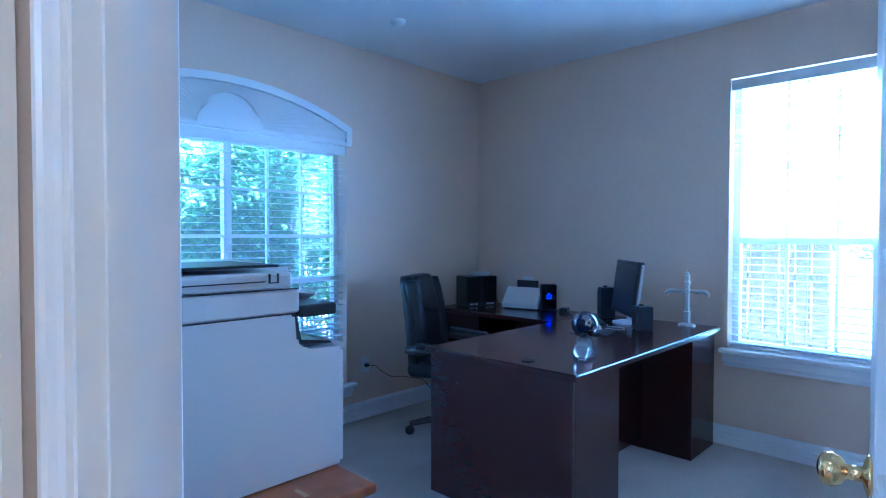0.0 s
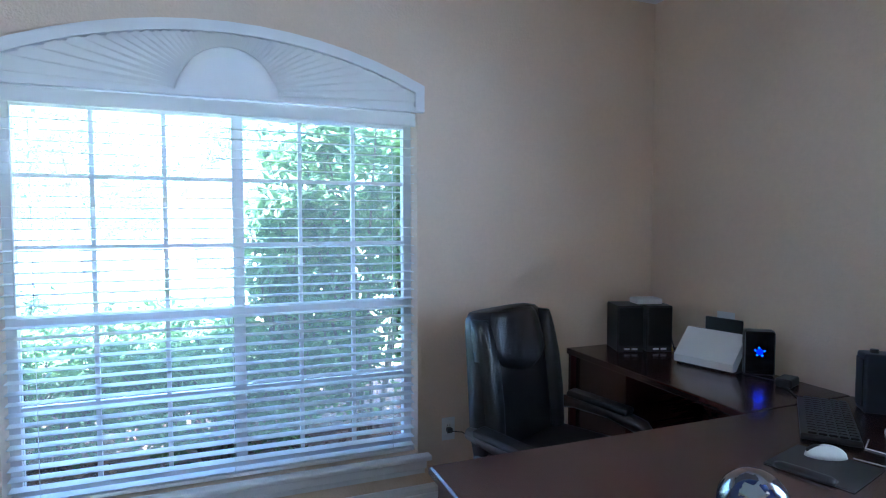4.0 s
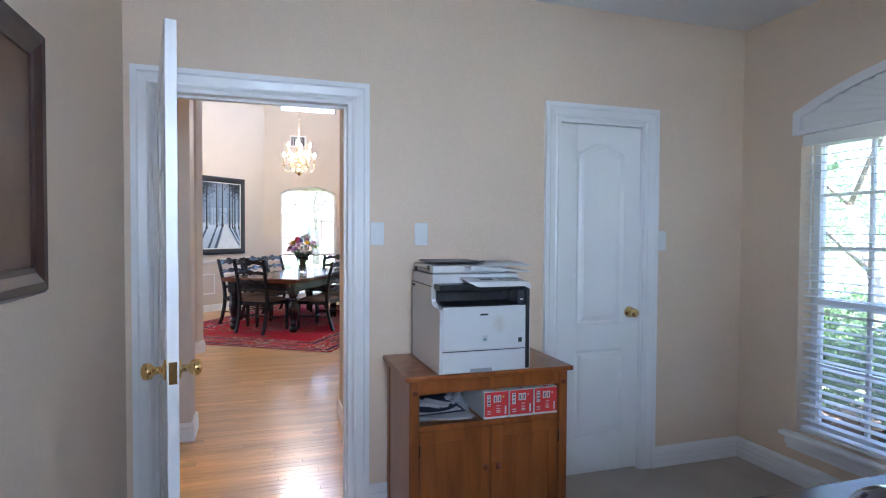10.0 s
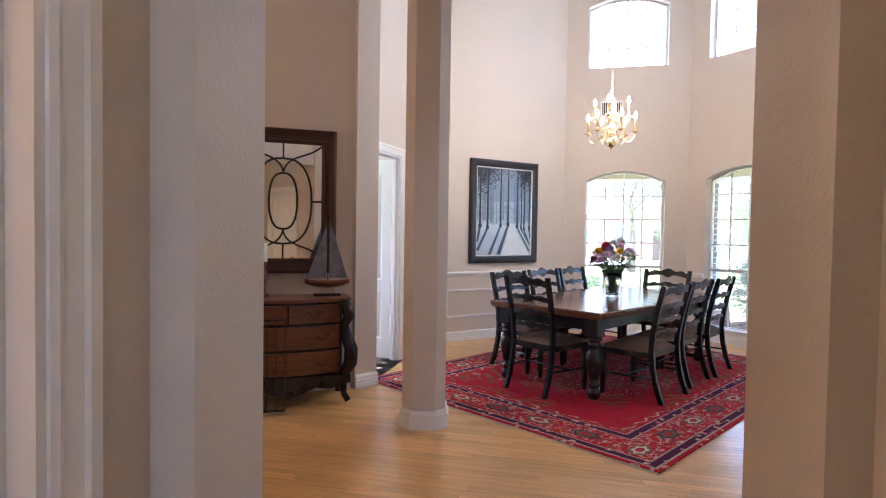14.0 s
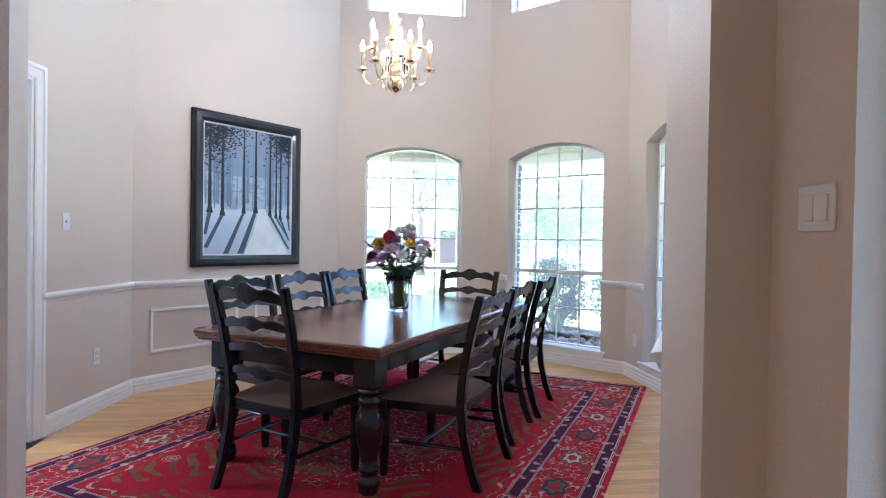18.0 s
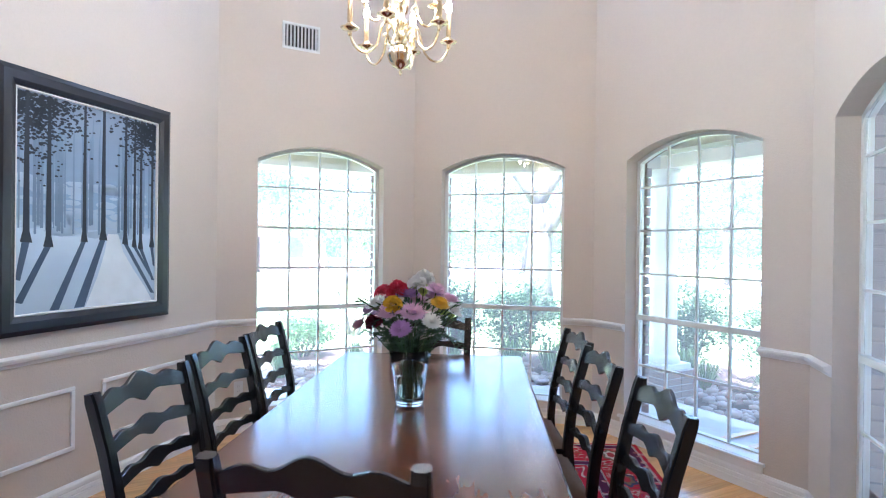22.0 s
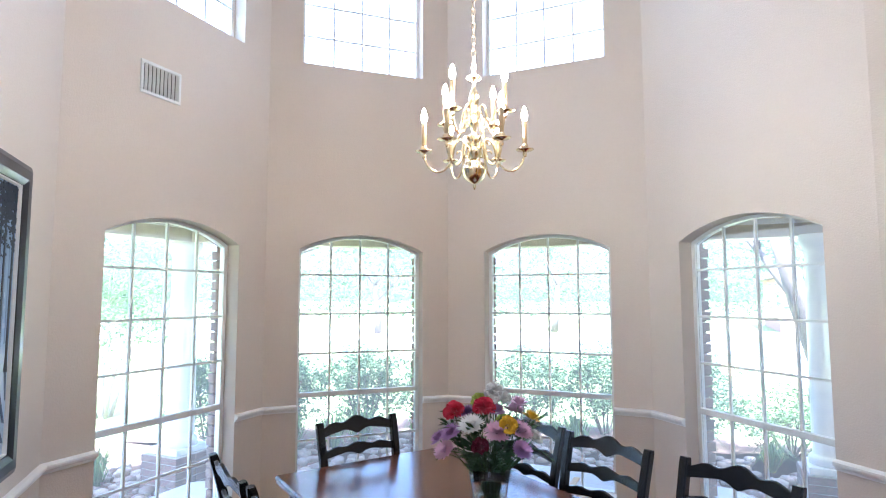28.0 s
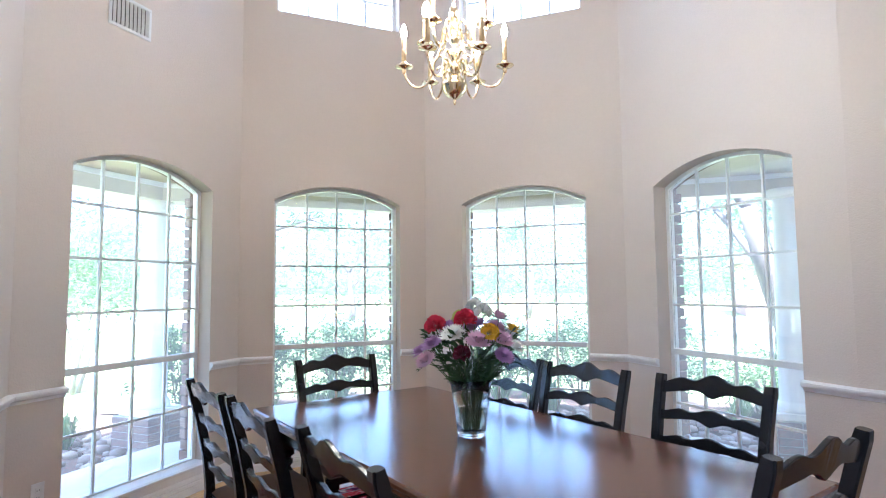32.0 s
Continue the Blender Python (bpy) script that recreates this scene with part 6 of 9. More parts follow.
tagged(part("painted_far_wood", far_trunks, MIST, pic), kind="stuff")
bm = bmesh.new()
for i in range(1500):
    side = rnd.random() < 0.56
    x = 0.115 + abs(rnd.gauss(0, 0.18)) if side else PW - 0.115 - abs(rnd.gauss(0, 0.12))
    if not 0.115 < x < PW - 0.115 or (side and x > 0.6):
        continue
    z = PH - 0.115 - abs(rnd.gauss(0, 0.15 if side else 0.12))
    if z < 0.75:
        continue
    r = rnd.uniform(0.005, 0.014)
    a = rnd.uniform(0, 3.14)
    prism(bm, [(x + r * math.cos(a + t), z + 0.6 * r * math.sin(a + t)) for t in (0, 1.3, 2.6, 3.9, 5.2)], -0.0222, -0.0196, None, "y")
tagged(part("painted_leaves", bm, INK, pic), kind="stuff")

# ---- study things ----
DX0, DX1, DY0, DY1, DZ = 2.455, 4.20, 1.20, 2.085, 0.75
desk = thing("office_desk", pose(0, 0, 0), "dark cherry wood L shaped executive desk", "desk")
top = [(DX0, DY0), (DX1, DY0), (DX1, 3.20), (3.64, 3.20), (3.64, DY1), (DX0, DY1)]
bm = bmesh.new()
prism(bm, top[:2] + [(DX1, DY1), (DX0, DY1)], DZ - 0.032, DZ)
bmesh.ops.bevel(bm, geom=[e for e in bm.edges if abs(e.verts[0].co.z - e.verts[1].co.z) < 1e-5], offset=0.007, segments=3, affect="EDGES")
part("desktop", bm, CHERRY, desk, "polished dark cherry desktop")
part("return_top", cube(3.64, DY1 + 0.002, DZ - 0.032, DX1, 3.20, DZ, 0.006, 2), CHERRY, desk)
part("end_panel", cube(DX0 + 0.02, DY0 + 0.03, 0.0, DX0 + 0.045, DY1 - 0.02, DZ - 0.033, 0.003, 1), CHERRY, desk)
part("pedestal", cube(DX0 + 0.046, DY0 + 0.032, 0.0, DX0 + 0.44, DY1 - 0.02, DZ - 0.034, 0.003, 1), CHERRY, desk)
part("modesty_panel", cube(DX0 + 0.441, DY0 + 0.33, 0.06, DX1 - 0.401, DY0 + 0.35, DZ - 0.033), CHERRY, desk)
part("end_panel", cube(DX1 - 0.40, DY0 + 0.03, 0.0, DX1 - 0.03, DY1, DZ - 0.033, 0.003, 1), CHERRY, desk)
part("return_panel", cube(3.65, 3.17, 0.0, DX1 - 0.01, 3.195, DZ - 0.033, 0.003, 1), CHERRY, desk)
part("return_back", cube(DX1 - 0.04, DY1, 0.04, DX1 - 0.015, 3.17, DZ - 0.033), CHERRY, desk)
part("return_pedestal", cube(3.68, 2.76, 0.0, DX1 - 0.045, 3.168, DZ - 0.034, 0.003, 1), CHERRY, desk)
for k in range(3):
    z0 = 0.05 + 0.215 * k
    part("drawer_front", cube(DX0 + 0.06, DY1 - 0.021, z0, DX0 + 0.43, DY1 - 0.004, z0 + 0.2, 0.004, 1), CHERRY, desk)
bm = bmesh.new()
lathe(bm, [(0, 0), (0.03, 0), (0.03, 0.004), (0, 0.004)], 18, pose(2.55, 1.51, DZ))
part("grommet", bm, DARKP, desk, "black cable grommet")

# executive chair
oc = thing("office_chair", pose(3.18, 2.52, 0, 0, 0, 206) @ Matrix.Diagonal((1.09, 1.05, 1.0, 1)), "black leather high back office chair", "chair")
# local +y is the way the sitter faces
def cushion(outline, depth, puff, bend):
    """A padded panel: rows of (height, half width), thick from front to back, bulging at the front."""
    bm = bmesh.new()
    n = 11
    front, back = [], []
    for z, hw in outline:
        rf, rb = [], []
        for i in range(n):
            u = -1 + 2 * i / (n - 1)
            e = (1 - abs(u) ** 3.5)
            y0 = bend(z)
            rf.append(bm.verts.new((u * hw, y0 + depth * 0.35 + puff * e, z)))
            rb.append(bm.verts.new((u * hw, y0 - depth * 0.5 * (0.6 + 0.4 * e), z)))
        front.append(rf)
        back.append(rb)
    for g, flip in ((front, False), (back, True)):
        for a, b in zip(g, g[1:]):
            for i in range(n - 1):
                bm.faces.new((a[i], a[i + 1], b[i + 1], b[i]) if flip else (a[i], b[i], b[i + 1], a[i + 1]))
    for r in range(len(outline) - 1):
        bm.faces.new((front[r][0], back[r][0], back[r + 1][0], front[r + 1][0]))
        bm.faces.new((front[r][-1], front[r + 1][-1], back[r + 1][-1], back[r][-1]))
    for i in range(n - 1):
        bm.faces.new((front[0][i], front[0][i + 1], back[0][i + 1], back[0][i]))
        bm.faces.new((front[-1][i], back[-1][i], back[-1][i + 1], front[-1][i + 1]))
    bmesh.ops.recalc_face_normals(bm, faces=bm.faces[:])
    return bm


lean = lambda z: -0.215 - 0.23 * (z - 0.5) + 0.06 * math.sin(3.2 * (z - 0.45))
part("backrest", cushion([(0.47, 0.20), (0.50, 0.24), (0.60, 0.258), (0.75, 0.252), (0.90, 0.236), (0.98, 0.222), (1.03, 0.205), (1.055, 0.175)], 0.09, 0.02, lean), LEATHER, oc, "padded black leather backrest", True)
part("headrest", cushion([(0.82, 0.06), (0.845, 0.125), (0.88, 0.158), (0.93, 0.16), (0.99, 0.155), (1.035, 0.145), (1.055, 0.125)], 0.05, 0.025, lambda z: lean(z) + 0.035), LEATHER, oc, "padded headrest pillow", True)
for sx in (-1, 1):
    bm = cushion([(0.50, 0.02), (0.55, 0.036), (0.70, 0.042), (0.85, 0.042), (0.95, 0.036), (1.0, 0.028), (1.035, 0.015)], 0.06, 0.03, lambda z: lean(z) + 0.03)
    bmesh.ops.transform(bm, matrix=pose(sx * 0.198, 0, 0), verts=bm.verts[:])
    part("side_bolster", bm, LEATHER, oc, "", True)
bm = cube(-0.25, -0.25, 0.42, 0.25, 0.26, 0.53, 0.04, 4)
part("seat", bm, LEATHER, oc, "padded black leather seat", True)
ARMW = wood("arm_wood", (0.035, 0.018, 0.014), (0.016, 0.009, 0.008), 0.3, (1, 8, 8), 3)
for sx in (-1, 1):
    bm = bmesh.new()
    pts = [(sx * 0.255, -0.235, 0.600), (sx * 0.295, -0.13, 0.612), (sx * 0.312, 0.03, 0.600), (sx * 0.31, 0.17, 0.560), (sx * 0.30, 0.23, 0.505), (sx * 0.285, 0.18, 0.450), (sx * 0.26, 0.10, 0.43)]
    tube(bm, pts, [0.026, 0.03, 0.034, 0.034, 0.028, 0.024, 0.022], 10)
    arm = part("armrest", bm, ARMW, oc, "dark wooden armrest", True)
    part("arm_pad", cube(-0.035, -0.14, -0.014, 0.035, 0.14, 0.016, 0.012, 3, pose(sx * 0.306, -0.02, 0.630, -6)), LEATHER, arm)
part("gas_lift", tube(bmesh.new(), [(0, 0, 0.10), (0, 0, 0.42)], 0.027, 14), DARKP, oc)
for i in range(5):
    a = 2 * math.pi * i / 5
    ca, sa = math.cos(a), math.sin(a)
    leg = part("base_leg", tube(bmesh.new(), [(0.02 * ca, 0.02 * sa, 0.115), (0.17 * ca, 0.17 * sa, 0.10), (0.30 * ca, 0.30 * sa, 0.072)], [0.03, 0.024, 0.018], 8), ARMW, oc)
    bm = bmesh.new()
    lathe(bm, [(0, -0.02), (0.026, -0.02), (0.03, -0.01), (0.03, 0.01), (0.026, 0.02), (0, 0.02)], 14, pose(0.30 * ca, 0.30 * sa, 0.031, 90, 0, math.degrees(a)))
    part("castor", bm, DARKP, leg)

# monitor
mon = thing("computer_monitor", pose(3.909, 1.728, DZ, 0, 0, -136.8) @ Matrix.Diagonal((1.12, 1.0, 1.0, 1)), "flat computer monitor with silver back on the desk", "monitor")
SILVER = material("silver_plastic", (0.82, 0.83, 0.85), 0.32, 0.0, vary=0.02)
tilt = pose(0, 0, 0.061, -7.3)
part("bezel", cube(-0.21, -0.006, 0.0, 0.21, 0.0138, 0.352, 0.008, 2, tilt), DARKP, mon)
part("screen", cube(-0.187, -0.0075, 0.03, 0.187, -0.0065, 0.328, 0, 2, tilt), material("screen_off", (0.035, 0.038, 0.044), 0.30, vary=0.02), mon, "dark switched off screen")
part("back_shell", cube(-0.202, 0.014, 0.004, 0.202, 0.038, 0.336, 0.018, 4, tilt), SILVER, mon, "silver back shell")
bm = cube(-0.203, 0.014, 0.3365, 0.203, 0.030, 0.350, 0.003, 1, tilt)
part("vent_strip", bm, material("vent_dark", (0.05, 0.05, 0.055), 0.6, vary=0.1), mon)
for k in range(34):
    part("vent_slot", cube(-0.0018, 0.015, 0.3502, 0.0018, 0.029, 0.3508, 0, 1, tilt @ pose(-0.19 + 0.0115 * k, 0, 0)), DARKP, mon)
for dx, dz, w in ((-0.11, 0.085, 0.012), (-0.11, 0.066, 0.012), (-0.104, 0.058, 0.018)):
    part("socket", cube(dx, 0.038, dz, dx + w, 0.0386, dz + 0.008, 0, 1, tilt), DARKP, mon)
part("cable_cover", cube(-0.12, 0.036, 0.004, 0.11, 0.041, 0.05, 0.004, 2, tilt), SILVER, mon)
bm = bmesh.new()
lathe(bm, [(0, 0), (0.085, 0), (0.085, 0.008), (0.04, 0.02), (0, 0.022)], 28, pose(0, 0.03, 0))
box(bm, -0.035, 0.045, 0.015, 0.035, 0.070, 0.2, 0.006, 1)
part("stand", bm, SILVER, mon, "silver foot")
for dx in (-0.07, 0.075):
    part("lead", tube(bmesh.new(), [tuple(tilt @ Vector((dx, 0.044, 0.045))), tuple(tilt @ Vector((dx + 0.005, 0.055, 0.01))), (dx + 0.02, 0.085, 0.02), (dx + 0.01, 0.13, 0.004)], 0.0035, 6), DARKP, mon, "black lead", True)


def speaker(x, y, rz, h=0.21):
    s = thing("computer_speaker", pose(x, y, DZ, 0, 0, rz), "small dark blue black computer speaker on the desk", "speaker", "desk speakers")
    part("case", cube(-0.045, -0.05, 0, 0.045, 0.05, h, 0.01, 3), material("speaker_case", (0.02, 0.026, 0.045), 0.35, vary=0.1), s)
    part("grille", cube(-0.036, -0.0535, 0.02, 0.036, -0.05, h - 0.02, 0.003, 1), DARKP, s)
    bm = bmesh.new()
    lathe(bm, [(0, 0), (0.014, 0), (0.013, 0.012), (0, 0.013)], 14, pose(0, -0.01, h))
    part("dial", bm, DARKP, s)


speaker(4.09, 1.93, -131)
speaker(3.75, 1.51, -131, 0.145)

kb = thing("keyboard", pose(3.82, 1.92, DZ, 0, 0, 38), "black computer keyboard on the desk", "keyboard")
part("case", cube(-0.22, -0.08, 0, 0.22, 0.08, 0.018, 0.006, 2), DARKP, kb)
me = None
for r in range(5):
    for c in range(16):
        mm = pose(-0.2 + c * 0.0267, -0.06 + r * 0.027, 0.018)
        if me is None:
            o = part("key", cube(-0.0115, -0.0115, 0, 0.0115, 0.0115, 0.007, 0.002, 1), DARKP, kb)
            o.matrix_basis = mm
            me = o.data
        else:
            share("key", me, kb, mm)
pad = thing("mouse_pad", pose(3.46, 1.69, DZ, 0, 0, 15), "black mouse pad with a wrist rest", "mouse pad")
part("pad", cube(-0.11, -0.12, 0.0, 0.11, 0.10, 0.004, 0.002, 1), DARKP, pad)
bm = bmesh.new()
lathe(bm, [(0, -0.075), (0.012, -0.075), (0.02, -0.06), (0.022, 0.0), (0.02, 0.06), (0.012, 0.075), (0, 0.075)], 14, pose(-0.095, 0.0, 0.012, 90, 0, 0))
bmesh.ops.transform(bm, matrix=Matrix.Diagonal((1, 1, 0.5, 1)), verts=bm.verts[:])
part("wrist_rest", bm, DARKP, pad, "", True)
ms = thing("computer_mouse", pose(3.53, 1.72, DZ + 0.004, 0, 0, 60), "white and black computer mouse on the pad", "mouse")
bm = bmesh.new()
bmesh.ops.create_uvsphere(bm, u_segments=18, v_segments=10, radius=1)
bmesh.ops.transform(bm, matrix=Matrix.Diagonal((0.031, 0.056, 0.034, 1)), verts=bm.verts[:])
for v in bm.verts:
    v.co.z = max(v.co.z, 0)
part("shell", bm, PLASTIC, ms, "glossy white shell", True)
bm = bmesh.new()
bmesh.ops.create_uvsphere(bm, u_segments=12, v_segments=8, radius=1)
bmesh.ops.transform(bm, matrix=Matrix.Translation((0, 0.02, 0.016)) @ Matrix.Diagonal((0.007, 0.034, 0.0185, 1)), verts=bm.verts[:])
part("scroll_strip", bm, DARKP, ms, "", True)
cable_w = thing("mouse_cable", pose(0, 0, 0), "white mouse cable lying on the desk", "cable")
part("cord", tube(bmesh.new(), [(3.57, 1.67, DZ + 0.012), (3.62, 1.61, DZ + 0.003), (3.66, 1.58, DZ + 0.003), (3.72, 1.63, DZ + 0.003), (3.70, 1.72, DZ + 0.003), (3.78, 1.76, DZ + 0.003)], 0.002, 6), PLASTIC, cable_w, "", True)

# scanner, boxes, router
sc = thing("document_scanner", pose(4.085, 2.63, DZ, 0, 0, -76), "white and black desktop document scanner", "scanner")
bm = bmesh.new()
prism(bm, [(-0.09, 0.0), (0.09, 0.0), (0.12, 0.14), (0.06, 0.155), (-0.09, 0.055)], -0.14, 0.14, None, "x")
part("body", bm, DARKP, sc)
bm = bmesh.new()
prism(bm, [(-0.115, 0.012), (-0.085, 0.012), (0.03, 0.152), (0.0, 0.165), (-0.115, 0.045)], -0.142, 0.142, None, "x")
part("front_cover", bm, PLASTIC, sc, "white front cover")
part("paper_chute", cube(-0.09, 0.06, 0.13, 0.09, 0.075, 0.215, 0.004, 1), DARKP, sc)
part("paper", cube(-0.04, 0.078, 0.15, 0.045, 0.0795, 0.245), PLASTIC, sc, "white card in the chute")
for i, (x, y) in enumerate(((3.92, 3.075), (4.063, 3.025))):
    t_ = thing("stereo_speaker", pose(x, y, DZ, 0, 0, -20), "black box loudspeaker standing on the desk", "speaker", "box speakers")
    part("case", cube(-0.068, -0.09, 0, 0.068, 0.09, 0.24, 0.006, 2), DARKP, t_)
    part("grille", cube(-0.06, -0.094, 0.03, 0.06, -0.09, 0.232, 0.004, 1), material("speaker_cloth", (0.01, 0.01, 0.011), 0.9, vary=0.3, scale=200), t_)
    for dx in (-0.02, 0.02):
        part("badge", cube(dx - 0.015, -0.0955, 0.012, dx + 0.015, -0.094, 0.022), PLASTIC, t_)
ro = thing("router", pose(4.03, 3.045, DZ + 0.241, 0, 0, -15), "small white router on top of the loudspeaker", "router")
part("case", cube(-0.07, -0.05, 0, 0.07, 0.05, 0.03, 0.008, 3), PLASTIC, ro)
md = thing("modem", pose(4.13, 2.44, DZ, 0, 0, -38), "upright black modem with a ring of blue lights", "modem")
part("case", cube(-0.062, -0.022, 0, 0.062, 0.03, 0.2, 0.014, 4), DARKP, md)
part("face", cube(-0.056, -0.025, 0.008, 0.056, -0.0215, 0.194, 0.003, 1), material("modem_face", (0.006, 0.006, 0.008), 0.12), md, "glossy black face")
part("rim", tube(bmesh.new(), [(-0.058, -0.021, 0.006), (-0.058, -0.021, 0.188), (-0.05, -0.021, 0.196), (0.05, -0.021, 0.196), (0.058, -0.021, 0.188), (0.058, -0.021, 0.006)], 0.003, 6), material("modem_rim", (0.10, 0.10, 0.11), 0.35), md)
for a in (15, 100, 160, 235, 300):
    bm = bmesh.new()
    lathe(bm, [(0, 0), (0.0032, 0), (0.0025, 0.0015), (0, 0.0015)], 10, pose(0.018 * math.cos(radians(a)), -0.025, 0.105 + 0.018 * math.sin(radians(a)), 90))
    part("light", bm, glow("led_blue", (0.03, 0.06, 1.0), 0.9), md, "glowing blue light")
bm = bmesh.new()
lathe(bm, [(0, 0), (0.013, 0), (0.013, 0.0008), (0, 0.0008)], 24, pose(0, -0.025, 0.105, 90))
part("dial", bm, glow("led_dial", (0.01, 0.02, 0.55), 0.06), md, "dim blue dial")
ad = thing("power_adapter", pose(4.09, 2.27, DZ, 0, 0, 20), "black power adapter on the desk", "adapter")
part("case", cube(-0.05, -0.03, 0, 0.05, 0.03, 0.035, 0.006, 2), DARKP, ad)
for col_, pts in ((DARKP, [(4.05, 2.45, DZ + 0.01), (4.1, 2.3, DZ + 0.004), (3.98, 2.15, DZ + 0.004), (4.05, 2.02, DZ + 0.004), (3.92, 1.92, DZ + 0.01)]), (material("cable_yellow", (0.6, 0.42, 0.03), 0.5), [(4.09, 2.62, DZ + 0.1), (4.12, 2.60, DZ + 0.13), (4.13, 2.55, DZ + 0.06), (4.1, 2.46, DZ + 0.004)]), (DARKP, [(4.11, 3.08, DZ + 0.24), (4.13, 2.99, DZ + 0.2), (4.12, 2.95, DZ + 0.06), (4.1, 2.9, DZ + 0.004)]), (material("cable_yellow", (0.6, 0.42, 0.03), 0.5), [(4.12, 3.06, DZ + 0.12), (4.135, 3.0, DZ + 0.1), (4.13, 2.96, DZ + 0.02), (4.1, 2.92, DZ + 0.004)])):
    cb = thing("cable", pose(0, 0, 0), "thin computer cable on the desk", "cable", "desk cables")
    part("cord", tube(bmesh.new(), pts, 0.003, 6), col_, cb, "", True)

# cross figure, globe and crystal ball
st = thing("cross_ornament", pose(4.095, 1.375, DZ, 0, 0, -74), "white carved cross ornament standing on the desk", "ornament")
PEWTER = material("whitened_pewter", (0.50, 0.50, 0.50), 0.38, 0.15, vary=0.15, scale=60, bump=0.2, bump_scale=150)
bm = bmesh.new()
lathe(bm, [(0, 0), (0.054, 0), (0.052, 0.010), (0.034, 0.016), (0.022, 0.020), (0, 0.020)], 8)
part("foot", bm, PEWTER, st)
bm = bmesh.new()
lathe(bm, [(0, 0.019), (0.021, 0.020), (0.021, 0.075), (0.023, 0.078), (0.023, 0.088), (0.016, 0.096), (0.015, 0.20), (0.020, 0.206), (0.020, 0.232), (0.016, 0.238), (0.017, 0.262), (0.022, 0.266), (0.022, 0.282), (0.017, 0.286), (0.019, 0.318), (0.013, 0.322), (0.014, 0.334), (0.008, 0.338), (0.003, 0.356), (0, 0.357)], 6)
part("post", bm, PEWTER, st)
for sx in (-1, 1):
    bm = bmesh.new()
    tube(bm, [(sx * 0.014, 0, 0.218), (sx * 0.035, 0, 0.221), (sx * 0.060, 0, 0.216), (sx * 0.085, 0, 0.222), (sx * 0.108, 0, 0.216), (sx * 0.122, 0, 0.205), (sx * 0.123, 0, 0.190)], [0.010, 0.011, 0.014, 0.013, 0.014, 0.011, 0.008], 8)
    part("arm", bm, PEWTER, st, "", True)
gl = thing("globe_ornament", pose(2.855, 1.393, DZ, 0, 0, 20), "blue and silver globe on a crystal stand", "globe")
bm = bmesh.new()
rings = [[bm.verts.new((sx * h, sy * h, z)) for sx, sy in ((-1, -1), (1, -1), (1, 1), (-1, 1))] for h, z in ((0.052, 0.0), (0.030, 0.085))]
for i in range(4):
    bm.faces.new((rings[0][i], rings[0][(i + 1) % 4], rings[1][(i + 1) % 4], rings[1][i]))
bm.faces.new(rings[0]), bm.faces.new(rings[1])
bmesh.ops.recalc_face_normals(bm, faces=bm.faces[:])
bmesh.ops.bevel(bm, geom=bm.edges[:], offset=0.004, segments=1, affect="EDGES")
part("stand", bm, CRYSTAL, gl, "clear crystal block")
gm = bpy.data.materials.new("globe_map")
gm.use_nodes = True
n_, l_ = gm.node_tree.nodes, gm.node_tree.links
b_ = n_["Principled BSDF"]
b_.inputs["Roughness"].default_value = 0.12
b_.inputs["Coat Weight"].default_value = 0.5
c_ = n_.new("ShaderNodeTexCoord")
t_ = n_.new("ShaderNodeTexNoise")
t_.inputs["Scale"].default_value, t_.inputs["Detail"].default_value = 17.0, 12
l_.new(c_.outputs["Object"], t_.inputs["Vector"])
r_ = n_.new("ShaderNodeValToRGB")
r_.color_ramp.interpolation = "CONSTANT"
r_.color_ramp.elements[0].color, r_.color_ramp.elements[1].color = (0.006, 0.012, 0.055, 1), (0.30, 0.31, 0.34, 1)
r_.color_ramp.elements[1].position = 0.53
l_.new(t_.outputs["Fac"], r_.inputs[0])
l_.new(r_.outputs[0], b_.inputs["Base Color"])
m_ = n_.new("ShaderNodeMath")
m_.operation = "GREATER_THAN"
m_.inputs[1].default_value = 0.53
l_.new(t_.outputs["Fac"], m_.inputs[0])
l_.new(m_.outputs[0], b_.inputs["Metallic"])
bm = bmesh.new()
bmesh.ops.create_uvsphere(bm, u_segments=40, v_segments=24, radius=0.064)
bmesh.ops.transform(bm, matrix=pose(0, 0, 0.146), verts=bm.verts[:])
part("sphere", bm, gm, gl, "dark blue ball with silver continents", True)
cb = thing("crystal_ball", pose(2.735, 1.335, DZ), "clear engraved crystal ball on a small foot", "ornament")
bm = bmesh.new()
bmesh.ops.create_uvsphere(bm, u_segments=32, v_segments=20, radius=0.04)
bmesh.ops.transform(bm, matrix=pose(0, 0, 0.044), verts=bm.verts[:])
part("ball", bm, CRYSTAL, cb, "", True)
bm = bmesh.new()
lathe(bm, [(0, 0), (0.018, 0), (0.016, 0.004), (0, 0.004)], 20)
part("foot", bm, CRYSTAL, cb)

# cabinet with printer
CX0, CX1, CY0, CY1, CZT = 0.745, 1.19, 0.975, 1.755, 0.775
KNOBWOOD = material("knob_wood", (0.16, 0.035, 0.012), 0.3, vary=0.15)
cab = thing("wooden_cabinet", pose(0, 0, 0), "worn brown oak cabinet with two doors and open shelf", "cabinet")
part("top", cube(CX0 - 0.015, CY0 - 0.012, CZT - 0.022, CX1 + 0.02, CY1 + 0.015, CZT, 0.005, 2), CABWOOD, cab, "scuffed oak top")
for y0 in (CY0 + 0.01, CY1 - 0.05):
    for x0 in (CX0, CX1 - 0.045):
        part("post", cube(x0, y0, 0.0, x0 + 0.045, y0 + 0.045, CZT - 0.023, 0.004, 1), CABWOOD, cab)
